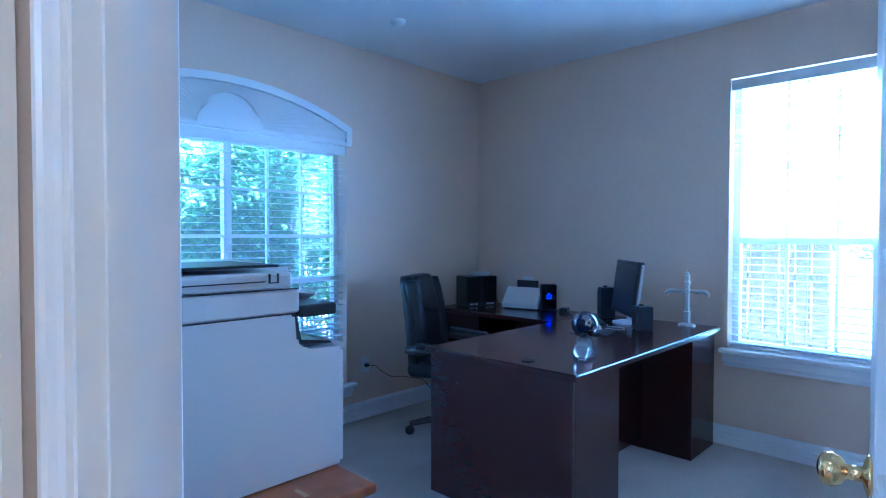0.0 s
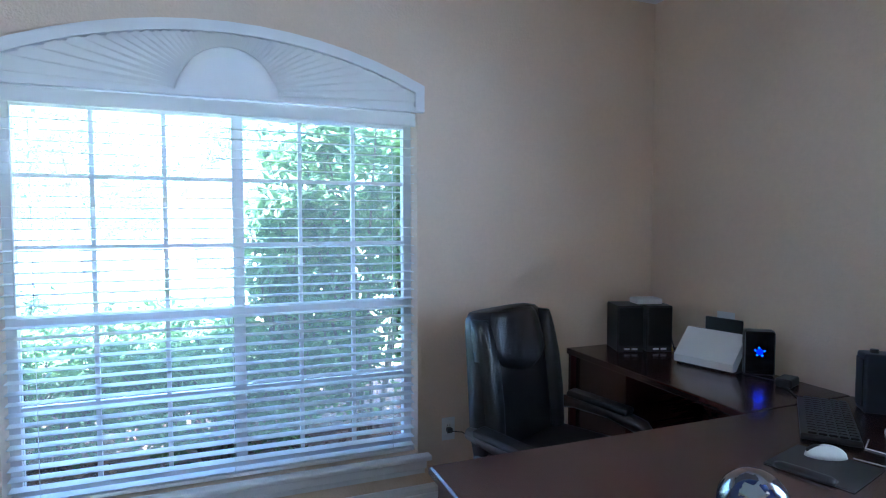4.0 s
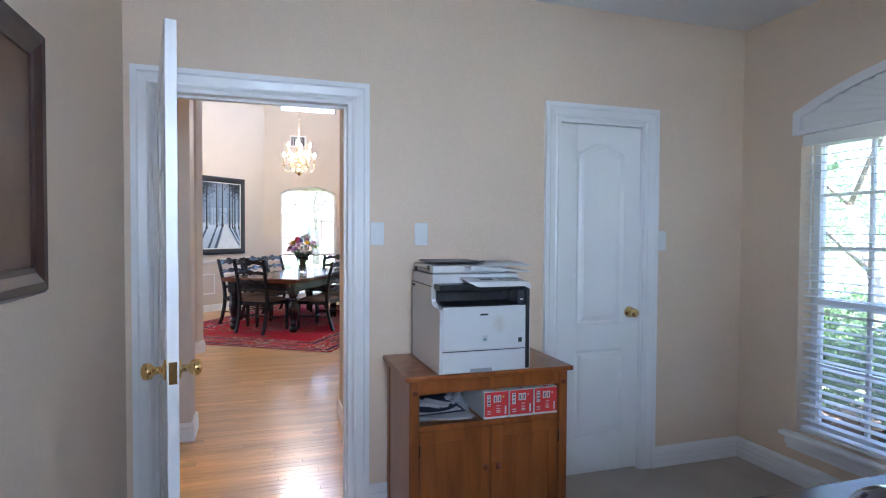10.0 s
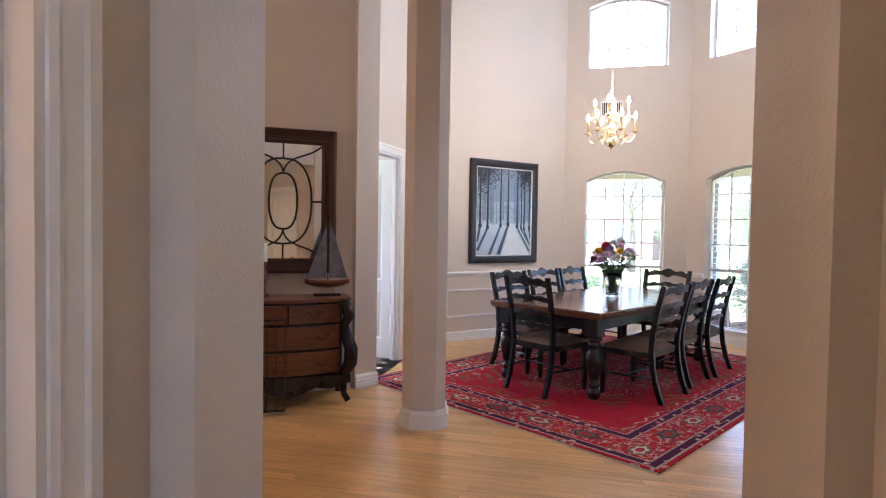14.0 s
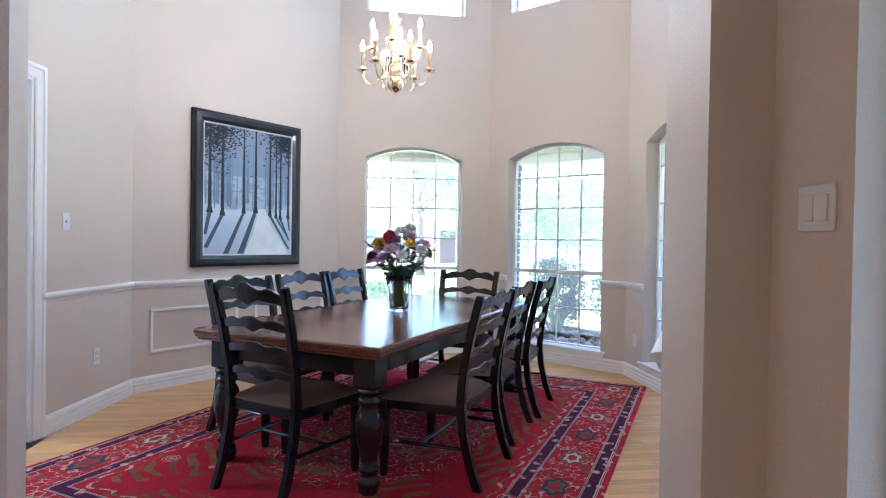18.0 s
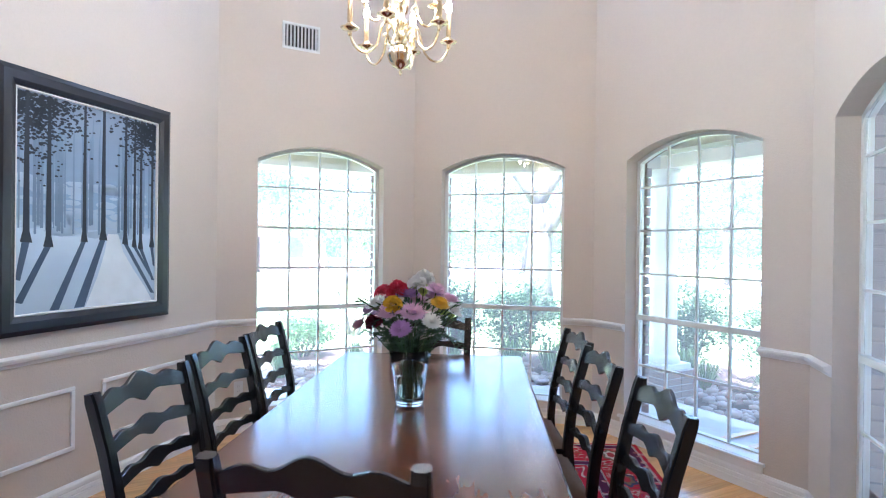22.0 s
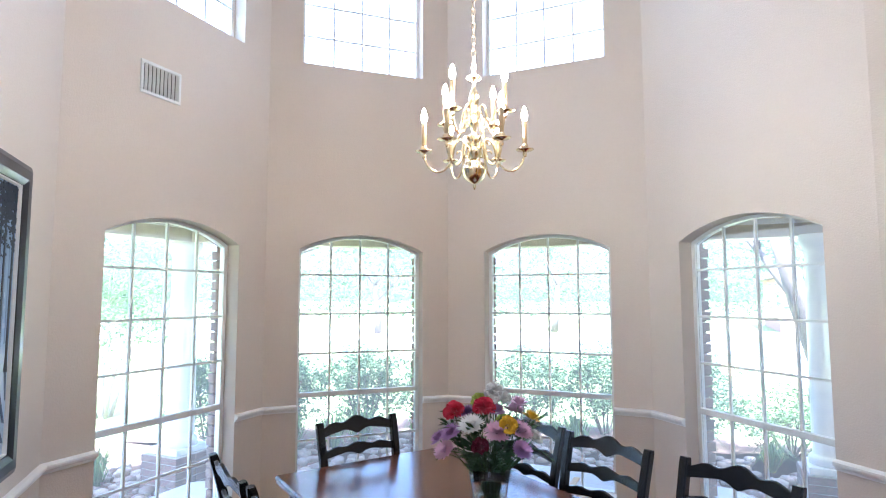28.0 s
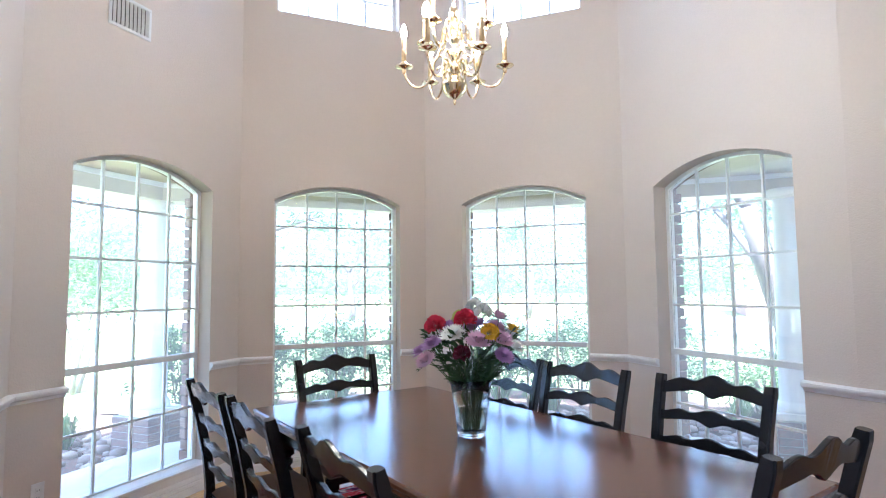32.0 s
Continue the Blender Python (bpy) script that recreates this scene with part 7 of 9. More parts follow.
for y in (CY0 + 0.015, CY1 - 0.03):
    part("side_panel", cube(CX0 + 0.04, y, 0.07, CX1 - 0.04, y + 0.012, CZT - 0.023), CABWOOD, cab)
part("back_panel", cube(CX0 + 0.005, CY0 + 0.05, 0.07, CX0 + 0.015, CY1 - 0.05, CZT - 0.023), CABWOOD, cab)
part("shelf", cube(CX0 + 0.016, CY0 + 0.03, 0.528, CX1 - 0.01, CY1 - 0.032, 0.55), CABWOOD, cab)
part("floor_board", cube(CX0 + 0.016, CY0 + 0.03, 0.07, CX1 - 0.02, CY1 - 0.032, 0.088), CABWOOD, cab)
part("top_rail", cube(CX1 - 0.03, CY0 + 0.055, 0.69, CX1 - 0.006, CY1 - 0.05, CZT - 0.023), CABWOOD, cab)
part("bottom_rail", cube(CX1 - 0.035, CY0 + 0.055, 0.06, CX1 - 0.008, CY1 - 0.05, 0.098), CABWOOD, cab)
ym = (CY0 + CY1) / 2
for y0, y1, k in ((CY0 + 0.058, ym - 0.002, 1), (ym + 0.002, CY1 - 0.053, -1)):
    dr = part("door", cube(CX1 - 0.028, y0, 0.1, CX1 - 0.012, y1, 0.526, 0.002, 1), CABWOOD, cab)
    for a, b, c, d in ((y0, 0.1, y0 + 0.05, 0.526), (y1 - 0.05, 0.1, y1, 0.526), (y0 + 0.05, 0.1, y1 - 0.05, 0.15), (y0 + 0.05, 0.476, y1 - 0.05, 0.526)):
        part("stile", cube(CX1 - 0.012, a, b, CX1 - 0.004, c, d, 0.002, 1), CABWOOD, dr)
    bm = bmesh.new()
    lathe(bm, [(0, 0), (0.008, 0), (0.007, 0.01), (0.013, 0.016), (0.013, 0.024), (0, 0.028)], 14, pose(CX1 - 0.004, (y1 - 0.028) if k > 0 else (y0 + 0.028), 0.345, 0, 90))
    part("knob", bm, KNOBWOOD, dr, "small dark red wooden knob", True)
    part("hinge", cube(CX1 - 0.005, (y0 - 0.006) if k > 0 else y1, 0.42, CX1 + 0.001, y0 if k > 0 else y1 + 0.006, 0.47), IRON, dr)
for y in (CY0 + 0.033, CY1 - 0.027):
    bm = bmesh.new()
    lathe(bm, [(0, 0), (0.012, 0), (0.012, 0.004), (0, 0.007)], 14, pose(CX1, y, 0.70, 0, 90))
    part("peg", bm, KNOBWOOD, cab)
    part("foot_block", cube(CX1 - 0.046, y - 0.024, 0.0, CX1 + 0.008, y + 0.024, 0.022, 0.005, 2), CABWOOD, cab)
    part("foot_bead", cube(CX1 - 0.046, y - 0.023, 0.028, CX1 + 0.005, y + 0.023, 0.040, 0.005, 2), CABWOOD, cab)
for x, y, w, d in ((1.06, 1.02, 0.012, 0.045), (0.90, 1.06, 0.006, 0.03), (0.84, 1.01, 0.004, 0.05), (1.13, 1.64, 0.004, 0.03)):
    part("scuff", cube(x, y, CZT, x + w, y + d, CZT + 0.0006), material("bare_wood", (0.50, 0.33, 0.18), 0.7, vary=0.1), cab, "pale scuff in the varnish")

pr = thing("printer", pose(0, 0, CZT), "white and black laser printer on the cabinet", "printer")
X0, X1, Y0, Y1 = 0.765, 1.222, 1.108, 1.535


def smudged(name, clean, dirty, centre, reach):
    """A plastic with one blotchy smudge round a point."""
    m = bpy.data.materials.new(name)
    m.use_nodes = True
    n, l = m.node_tree.nodes, m.node_tree.links
    b = n["Principled BSDF"]
    b.inputs["Roughness"].default_value = 0.42
    co = n.new("ShaderNodeTexCoord")
    sub = n.new("ShaderNodeVectorMath")
    sub.operation = "SUBTRACT"
    sub.inputs[1].default_value = centre
    div = n.new("ShaderNodeVectorMath")
    div.operation = "DIVIDE"
    div.inputs[1].default_value = reach
    grad = n.new("ShaderNodeTexGradient")
    grad.gradient_type = "SPHERICAL"
    noise = n.new("ShaderNodeTexNoise")
    noise.inputs["Scale"].default_value = 38
    mul = n.new("ShaderNodeMath")
    mul.operation = "MULTIPLY"
    mix = n.new("ShaderNodeMix")
    mix.data_type = "RGBA"
    mix.inputs["A"].default_value = (*clean, 1)
    mix.inputs["B"].default_value = (*dirty, 1)
    l.new(co.outputs["Object"], sub.inputs[0])
    l.new(sub.outputs[0], div.inputs[0])
    l.new(div.outputs[0], grad.inputs[0])
    l.new(co.outputs["Object"], noise.inputs["Vector"])
    l.new(grad.outputs["Fac"], mul.inputs[0])
    l.new(noise.outputs["Fac"], mul.inputs[1])
    l.new(mul.outputs[0], mix.inputs["Factor"])
    l.new(mix.outputs["Result"], b.inputs["Base Color"])
    return m


WHITEP = material("printer_white", (0.66, 0.66, 0.66), 0.4, vary=0.02, scale=5)
bm = bmesh.new()
prism(bm, [(X0, 0.004), (X1, 0.004), (X1, 0.285), (X1 - 0.10, 0.29), (X1 - 0.125, 0.31), (X1 - 0.13, 0.375), (X0, 0.375)], Y0, Y1, None, "y")
bmesh.ops.bevel(bm, geom=[e for e in bm.edges if abs(e.verts[0].co.y - e.verts[1].co.y) > 0.1], offset=0.008, segments=2, affect="EDGES")
part("body", bm, WHITEP, pr)
part("front_panel", cube(X1, Y0 + 0.012, 0.105, X1 + 0.004, Y1 - 0.024, 0.295, 0.003, 1), smudged("smudged_white", (0.66, 0.66, 0.66), (0.47, 0.42, 0.35), (X1, Y0 + 0.275, 0.215), (0.5, 0.040, 0.052)), pr, "white front panel with a brown smudge")
part("paper_tray", cube(X1, Y0 + 0.008, 0.008, X1 + 0.006, Y1 - 0.024, 0.10, 0.003, 1), WHITEP, pr)
part("tray_grip", cube(X1 + 0.006, Y0 + 0.14, 0.008, X1 + 0.008, Y0 + 0.24, 0.024), material("shade_grey", (0.35, 0.35, 0.35), 0.5), pr)
part("side_flap", cube(X1 + 0.004, Y1 - 0.105, 0.12, X1 + 0.0055, Y1 - 0.035, 0.19), WHITEP, pr)
part("label", cube(X1 + 0.0055, Y1 - 0.06, 0.13, X1 + 0.006, Y1 - 0.042, 0.15), DARKP, pr)
part("brand_mark", cube(X1 + 0.004, Y0 + 0.185, 0.255, X1 + 0.0045, Y0 + 0.222, 0.263), DARKP, pr)
part("emblem_ground", cube(X1 + 0.004, Y0 + 0.195, 0.14, X1 + 0.0043, Y0 + 0.220, 0.167), material("emblem_grey", (0.52, 0.54, 0.54), 0.5), pr)
bm = bmesh.new()
prism(bm, [(Y0 + 0.199, 0.145), (Y0 + 0.216, 0.145), (Y0 + 0.210, 0.155), (Y0 + 0.205, 0.153)], X1 + 0.0043, X1 + 0.0048, None, "x")
part("emblem", bm, material("emblem_green", (0.05, 0.22, 0.20), 0.5), pr)
bm = bmesh.new()
prism(bm, [(X1 - 0.09, 0.296), (X1 - 0.02, 0.292), (X1 - 0.02, 0.297), (X1 - 0.10, 0.31), (X1 - 0.115, 0.375), (X1 - 0.128, 0.375), (X1 - 0.124, 0.315)], Y0 + 0.02, Y1 - 0.004, None, "y")
part("output_bay", bm, DARKP, pr, "glossy black output bay")
part("end_strip", cube(X1 - 0.03, Y1 - 0.022, 0.01, X1 + 0.007, Y1 - 0.004, 0.375, 0.005, 2), DARKP, pr)
part("panel_face", cube(X1 - 0.11, Y0 + 0.006, 0.362, X1 - 0.012, Y1 - 0.023, 0.390, 0.005, 2), DARKP, pr, "glossy black band under the control panel")
for y, w in ((Y0 + 0.245, 0.03), (Y0 + 0.33, 0.012)):
    part("bay_rib", cube(X1 - 0.114, y, 0.312, X1 - 0.105, y + w, 0.36, 0.002, 1), material("bay_grey", (0.06, 0.063, 0.075), 0.25), pr)
part("port_plate", cube(X1 - 0.10, Y1 - 0.06, 0.30, X1 - 0.004, Y1 - 0.023, 0.362, 0.004, 1), material("bay_grey", (0.06, 0.063, 0.075), 0.25), pr)
part("port", cube(X1 - 0.004, Y1 - 0.047, 0.318, X1 - 0.003, Y1 - 0.033, 0.323), PLASTIC, pr)
part("scanner_body", cube(X0, Y0 + 0.002, 0.376, X1 - 0.115, Y1 - 0.003, 0.43, 0.006, 2), WHITEP, pr)
bm = bmesh.new()
prism(bm, [(Y0 + 0.13, 0.0), (Y0 + 0.175, -0.020), (Y1 - 0.03, -0.020), (Y1 - 0.004, -0.034), (Y1 + 0.002, -0.024), (Y1 - 0.008, -0.004), (Y1 - 0.03, 0.002), (Y0 + 0.13, 0.004)], -0.13, 0.0, pose(X1 + 0.012, 0, 0.400, 0, 5), "x")
part("control_panel", bm, WHITEP, pr, "sloping white control panel")
part("display", cube(-0.075, Y0 + 0.20, 0.003, -0.03, Y0 + 0.26, 0.0045, 0, 1, pose(X1 + 0.012, 0, 0.401, 0, 5)), material("display_grey", (0.32, 0.33, 0.33), 0.25), pr)
for k in range(3):
    part("key", cube(-0.07, Y0 + 0.285 + 0.035 * k, 0.003, -0.035, Y0 + 0.31 + 0.035 * k, 0.0045, 0, 1, pose(X1 + 0.012, 0, 0.401, 0, 5)), material("key_grey", (0.45, 0.45, 0.45), 0.5), pr)
part("feeder", cube(X0, Y0 + 0.005, 0.432, X1 - 0.13, Y1 - 0.06, 0.468, 0.008, 2), WHITEP, pr)
bm = bmesh.new()
prism(bm, [(Y0 + 0.16, 0.452), (Y1 + 0.03, 0.438), (Y1 + 0.03, 0.443), (Y0 + 0.16, 0.47)], X0 + 0.06, X1 - 0.05, pose(0, 0, 0), "x")
part("feeder_tray", bm, WHITEP, pr)
for k in range(4):
    part("paper", cube(X0 + 0.08 + 0.01 * k, Y0 + 0.2 + 0.012 * k, 0.466 + 0.004 * k, X1 - 0.08, Y1 + 0.045 - 0.012 * k, 0.468 + 0.004 * k, 0, 1), PLASTIC, pr)
part("lid", cube(X0 + 0.02, Y0 + 0.03, 0.478, X1 - 0.15, Y0 + 0.27, 0.484, 0.002, 1), DARKP, pr, "raised black feeder cover")
part("lid_support", cube(X0 + 0.03, Y0 + 0.06, 0.468, X0 + 0.06, Y0 + 0.2, 0.478), WHITEP, pr)

SEAM = material("seam_dark", (0.03, 0.03, 0.035), 0.6)
for x0, x1, z in ((X0 + 0.002, X1 - 0.126, 0.3745), (X0 + 0.002, X1 - 0.118, 0.4305), (X0 + 0.03, X1 - 0.20, 0.4495)):
    part("seam", cube(x0, Y0 - 0.0004, z - 0.0011, x1, Y0 + 0.004, z + 0.0011), SEAM, pr)
for x, z in ((X0 + 0.05, 0.432), (X1 - 0.19, 0.446)):
    for x0, z0, x1, z1 in ((x, z - 0.001, x + 0.022, z + 0.001), (x, z, x + 0.002, z + 0.020), (x + 0.020, z, x + 0.022, z + 0.020)):
        part("catch_line", cube(x0, Y0 - 0.0006, z0, x1, Y0 + 0.006, z1), SEAM, pr)
part("seam", cube(X1 + 0.0038, Y0 + 0.01, 0.1005, X1 + 0.0062, Y1 - 0.028, 0.1035), SEAM, pr)
part("grip_recess", cube(X0 + 0.0, Y0 - 0.0006, 0.352, X0 + 0.055, Y0 + 0.004, 0.366, 0.002, 1), SEAM, pr)



def rounded_disc(r, h, m):
    bm = bmesh.new()
    lathe(bm, [(0, 0), (r, 0), (r, h), (0, h)], 18, m)
    return bm


TONER_RED = material("carton_red", (0.62, 0.035, 0.035), 0.5, vary=0.04)
CARTON = material("carton_white", (0.68, 0.68, 0.67), 0.55, vary=0.03)
for k in range(3):
    bx = thing("toner_box", pose(0, 1.335 + 0.124 * k, 0.5505), "white toner carton with a red printed end", "box", "toner cartons")
    part("carton", cube(0.86, 0.0, 0.0, 1.174, 0.121, 0.125, 0.002, 1), CARTON, bx)
    part("red_end", cube(1.174, 0.004, 0.010, 1.1752, 0.119, 0.121), TONER_RED, bx, "red printed end panel")
    part("label", cube(1.1752, 0.014, 0.058, 1.1758, 0.031, 0.110), CARTON, bx)
    for i, z in enumerate((0.062, 0.070, 0.076, 0.085, 0.091, 0.100)):
        part("barcode_line", cube(1.1758, 0.016, z, 1.1761, 0.029, z + (0.0045 if i % 2 else 0.0025)), DARKP, bx)
    for y in (0.046, 0.066):
        part("photo", cube(1.1752, y, 0.074, 1.1758, y + 0.017, 0.106), CARTON, bx)
        part("photo_cartridge", cube(1.1758, y + 0.004, 0.078, 1.1761, y + 0.013, 0.1), material("cartridge_grey", (0.20, 0.20, 0.21), 0.5), bx)
    part("colour_dot", rounded_disc(0.005, 0.0006, pose(1.1752, 0.094, 0.098, 0, 90)), material("dot_" + ("yellow", "magenta", "red")[k], ((0.7, 0.55, 0.05), (0.75, 0.30, 0.40), (0.8, 0.45, 0.42))[k], 0.5), bx)
    part("brand_bar", cube(1.1752, 0.101, 0.018, 1.1758, 0.109, 0.055), CARTON, bx)
    for z in (0.022, 0.033):
        part("print_line", cube(1.1752, 0.014, z, 1.1758, 0.034, z + 0.0035), CARTON, bx)
    part("top_print", rounded_disc(0.017, 0.0004, pose(1.12, 0.062, 0.125)), DARKP, bx)
    part("top_dot", rounded_disc(0.012, 0.0004, pose(1.155, 0.068, 0.125)), material("top_" + ("yellow", "magenta", "red")[k], ((0.72, 0.60, 0.08), (0.72, 0.10, 0.22), (0.72, 0.06, 0.10))[k], 0.5), bx)
    cu = bpy.data.curves.new("number", "FONT")
    cu.body, cu.size, cu.extrude = "118", 0.027, 0.0004
    tx = new("number", cu)
    tx.parent = bx
    tx.matrix_basis = Matrix.Translation((1.1758, 0.060, 0.066)) @ Matrix(((0, 0, 1, 0), (0, 1, 0, 0), (-1, 0, 0, 0), (0, 0, 0, 1)))
    cu.materials.append(CARTON)


def bent_sheet(w, d, lift, seed, m, thick=0.0012, n=8):
    """A loose sheet of paper with curled edges."""
    r = random.Random(seed)
    a, b, c = r.uniform(0.5, 1.4), r.uniform(0, 6), r.uniform(0.2, 0.8)
    bm = bmesh.new()
    rows = []
    for k in (0, 1):
        for i in range(n + 1):
            for q in range(n + 1):
                u, v = i / n - 0.5, q / n - 0.5
                z = lift * (0.6 + 0.4 * math.sin(5 * u * a + b)) * (4 * u * u * c + 4 * v * v * (1 - c))
                rows.append(bm.verts.new(m @ Vector((u * w, v * d, z + k * thick))))
    at = lambda k, i, q: rows[k * (n + 1) ** 2 + i * (n + 1) + q]
    for i in range(n):
        for q in range(n):
            bm.faces.new((at(1, i, q), at(1, i + 1, q), at(1, i + 1, q + 1), at(1, i, q + 1)))
            bm.faces.new((at(0, i, q), at(0, i, q + 1), at(0, i + 1, q + 1), at(0, i + 1, q)))
    for i in range(n):
        for p, q in (((i, 0), (i + 1, 0)), ((i + 1, n), (i, n)), ((0, i + 1), (0, i)), ((n, i), (n, i + 1))):
            bm.faces.new((at(0, *p), at(0, *q), at(1, *q), at(1, *p)))
    return bm


rnd = random.Random(8)
pa = thing("paper_stack", pose(1.045, 1.155, 0.5505), "loose curled white papers in a heap on the shelf", "papers")
for k in range(7):
    part("sheet", bent_sheet(rnd.uniform(0.20, 0.25), rnd.uniform(0.21, 0.27), 0.010, k, pose(rnd.uniform(-0.01, 0.035), rnd.uniform(-0.005, 0.03), 0.001 + 0.0033 * k, 0, 0, rnd.uniform(-16, 16))), PLASTIC if k != 3 else material("kraft_paper", (0.52, 0.30, 0.12), 0.7, vary=0.05), pa)
fo = thing("folder", pose(1.03, 1.13, 0.5505), "dark blue folder lying on the loose papers", "folder")
for k in (0, 1):
    part("cover", cube(-0.125, -0.105, 0, 0.105, 0.125, 0.0025, 0.001, 1, pose(0.0, 0.0, 0.034 + 0.006 * k, 0, 1.5 + 2.5 * k, 4 + 3 * k)), material("folder_blue", (0.012, 0.020, 0.055), 0.4, vary=0.1), fo)
part("filling", bent_sheet(0.20, 0.21, 0.004, 31, pose(-0.005, 0.005, 0.037, 0, 2, 5)), PLASTIC, fo)
for k in range(7):
    ev = thing("envelope", pose(1.035 + 0.010 * k, 1.105 + 0.004 * k + rnd.uniform(-0.008, 0.008), 0.599 + 0.0042 * k - 0.0008 * k, 0, 6, rnd.uniform(58, 88)), "small white envelope fanned out on the blue folder", "envelope", "envelopes on the folder")
    part("paper_body", bent_sheet(0.118, 0.072, 0.005, 50 + k, pose(0, 0, 0), 0.0022), PLASTIC, ev)
bg_ = thing("plastic_bag", pose(0.985, 1.262, 0.5505), "crumpled clear plastic bag beside the papers", "bag")
bm = bmesh.new()
bmesh.ops.create_icosphere(bm, subdivisions=4, radius=1.0)
for v in bm.verts:
    u = v.co.copy()
    w = 1 + 0.20 * math.sin(7 * u.x + 3 * u.y) + 0.16 * math.sin(9 * u.z - 6 * u.y + 1) + 0.10 * math.sin(17 * u.x + 13 * u.z)
    v.co = Vector((u.x * 0.075 * w, u.y * 0.036 * w, max(0, 0.036 + u.z * 0.042 * w)))
part("film", bm, material("bag_film", (0.55, 0.56, 0.60), 0.25, vary=0.15, scale=40), bg_)

# ceiling detector
sd = thing("smoke_detector", pose(2.77, 2.655, OFFICE_H), "small white round detector on the study ceiling", "detector")
bm = bmesh.new()
lathe(bm, [(0, -0.030), (0.030, -0.029), (0.042, -0.022), (0.048, -0.012), (0.050, 0.0), (0, 0.0)], 24)
part("cover", bm, PLASTIC, sd, "", True)
bm = bmesh.new()
lathe(bm, [(0, -0.033), (0.008, -0.033), (0.009, -0.029), (0, -0.029)], 14)
part("button", bm, PLASTIC, sd)

# rear wall picture
fp = thing("framed_picture", on_wall((XR, YB), (XL, YB), XR - 2.54, 1.225), "dark wood framed picture on the rear wall", "picture")
DARKFRAME = material("frame_walnut", (0.045, 0.016, 0.011), 0.35, vary=0.25, scale=25)
moulded_frame(fp, 0.78, 0.68, [(0, -0.001), (0, -0.022), (0.01, -0.032), (0.03, -0.030), (0.055, -0.020), (0.07, -0.018), (0.07, -0.001)], DARKFRAME)
part("print", cube(0.07, -0.012, 0.07, 0.71, -0.002, 0.61), material("print_sepia", (0.12, 0.06, 0.03), 0.5, vary=0.6, scale=7), fp)
pl = thing("power_plug", pose(2.973, YF - 0.009, 0.385), "black plug and cord in the wall outlet", "plug")
part("plug", cube(-0.014, -0.03, -0.012, 0.014, 0, 0.012, 0.004, 1), DARKP, pl)
part("cord", tube(bmesh.new(), [(0, -0.03, 0), (0.06, -0.04, -0.01), (0.12, -0.03, -0.06), (0.22, -0.03, -0.12), (0.34, -0.02, -0.14), (0.55, -0.03, -0.2), (0.63, -0.06, -0.3)], 0.003, 6), DARKP, pl, "", True)

# ---- foyer things ----
DW0, DW1 = (-3.69, -2.31), (-4.33, -1.26)
dr = thing("dresser", on_wall(DW0, DW1, 0.64, 0, 0.03), "carved black and brown bombe dresser with drawers", "dresser")
DWD, DD, DH = 0.98, 0.42, 0.85


def serp(w, d, n=14):
    """Plan outline of a serpentine front, back edge at y = 0, front at -d."""
    pts = [(w / 2, 0), (-w / 2, 0)]
    for i in range(n + 1):
        u = -1 + 2 * i / n
        pts.append((u * w / 2, -d * (0.88 + 0.12 * math.cos(u * 2.2)) + (0.05 if abs(u) > 0.99 else 0)))
    return pts


bm = bmesh.new()
prism(bm, serp(DWD + 0.04, DD + 0.02), DH - 0.028, DH)
bmesh.ops.bevel(bm, geom=[e for e in bm.edges if abs(e.verts[0].co.z - e.verts[1].co.z) < 1e-5], offset=0.006, segments=2, affect="EDGES")
part("top", bm, DRESSWOOD, dr, "brown wooden top")
bm = bmesh.new()
prism(bm, serp(DWD - 0.10, DD - 0.03), 0.16, DH - 0.028)
part("carcass", bm, BLACKWOOD, dr)
for row, (z0, z1, cols_) in enumerate(((0.655, 0.80, 2), (0.45, 0.63, 1), (0.245, 0.425, 1))):
    for c in range(cols_):
        w = (DWD - 0.16) / cols_ - 0.012
        xc = (c - (cols_ - 1) / 2) * (w + 0.014)
        bm = bmesh.new()
        pts_f, pts_b = [], []
        for i in range(9):
            x = xc - w / 2 + w * i / 8
            u = x / (DWD / 2)
            y = -(DD - 0.03) * (0.88 + 0.12 * math.cos(u * 2.2)) - 0.012
            pts_f.append((x, y))
            pts_b.append((x, y + 0.03))
        prism(bm, pts_f + pts_b[::-1], z0, z1)
        dw = part("drawer", bm, DRESSWOOD, dr, "brown veneered drawer front")
        for hx in ((xc,) if cols_ == 2 else (-0.27, 0.27)):
            hy = -(DD - 0.03) * (0.88 + 0.12 * math.cos(hx / (DWD / 2) * 2.2)) - 0.016
            zc = (z0 + z1) / 2
            bm = tube(bmesh.new(), [(hx - 0.045, hy, zc + 0.012), (hx - 0.035, hy - 0.018, zc - 0.004), (hx - 0.015, hy - 0.022, zc - 0.014), (hx, hy - 0.022, zc - 0.008), (hx + 0.015, hy - 0.022, zc - 0.014), (hx + 0.035, hy - 0.018, zc - 0.004), (hx + 0.045, hy, zc + 0.012)], 0.0045, 6)
            lathe(bm, [(0, -0.004), (0.011, -0.004), (0.008, 0.006), (0, 0.007)], 10, pose(hx - 0.045, hy + 0.003, zc + 0.012, 90))
            lathe(bm, [(0, -0.004), (0.011, -0.004), (0.008, 0.006), (0, 0.007)], 10, pose(hx + 0.045, hy + 0.003, zc + 0.012, 90))
            part("pull", bm, IRON, dw, "dark iron drawer pull", True)
bm = bmesh.new()
pts = [(-DWD / 2 + 0.06, 0.235)]
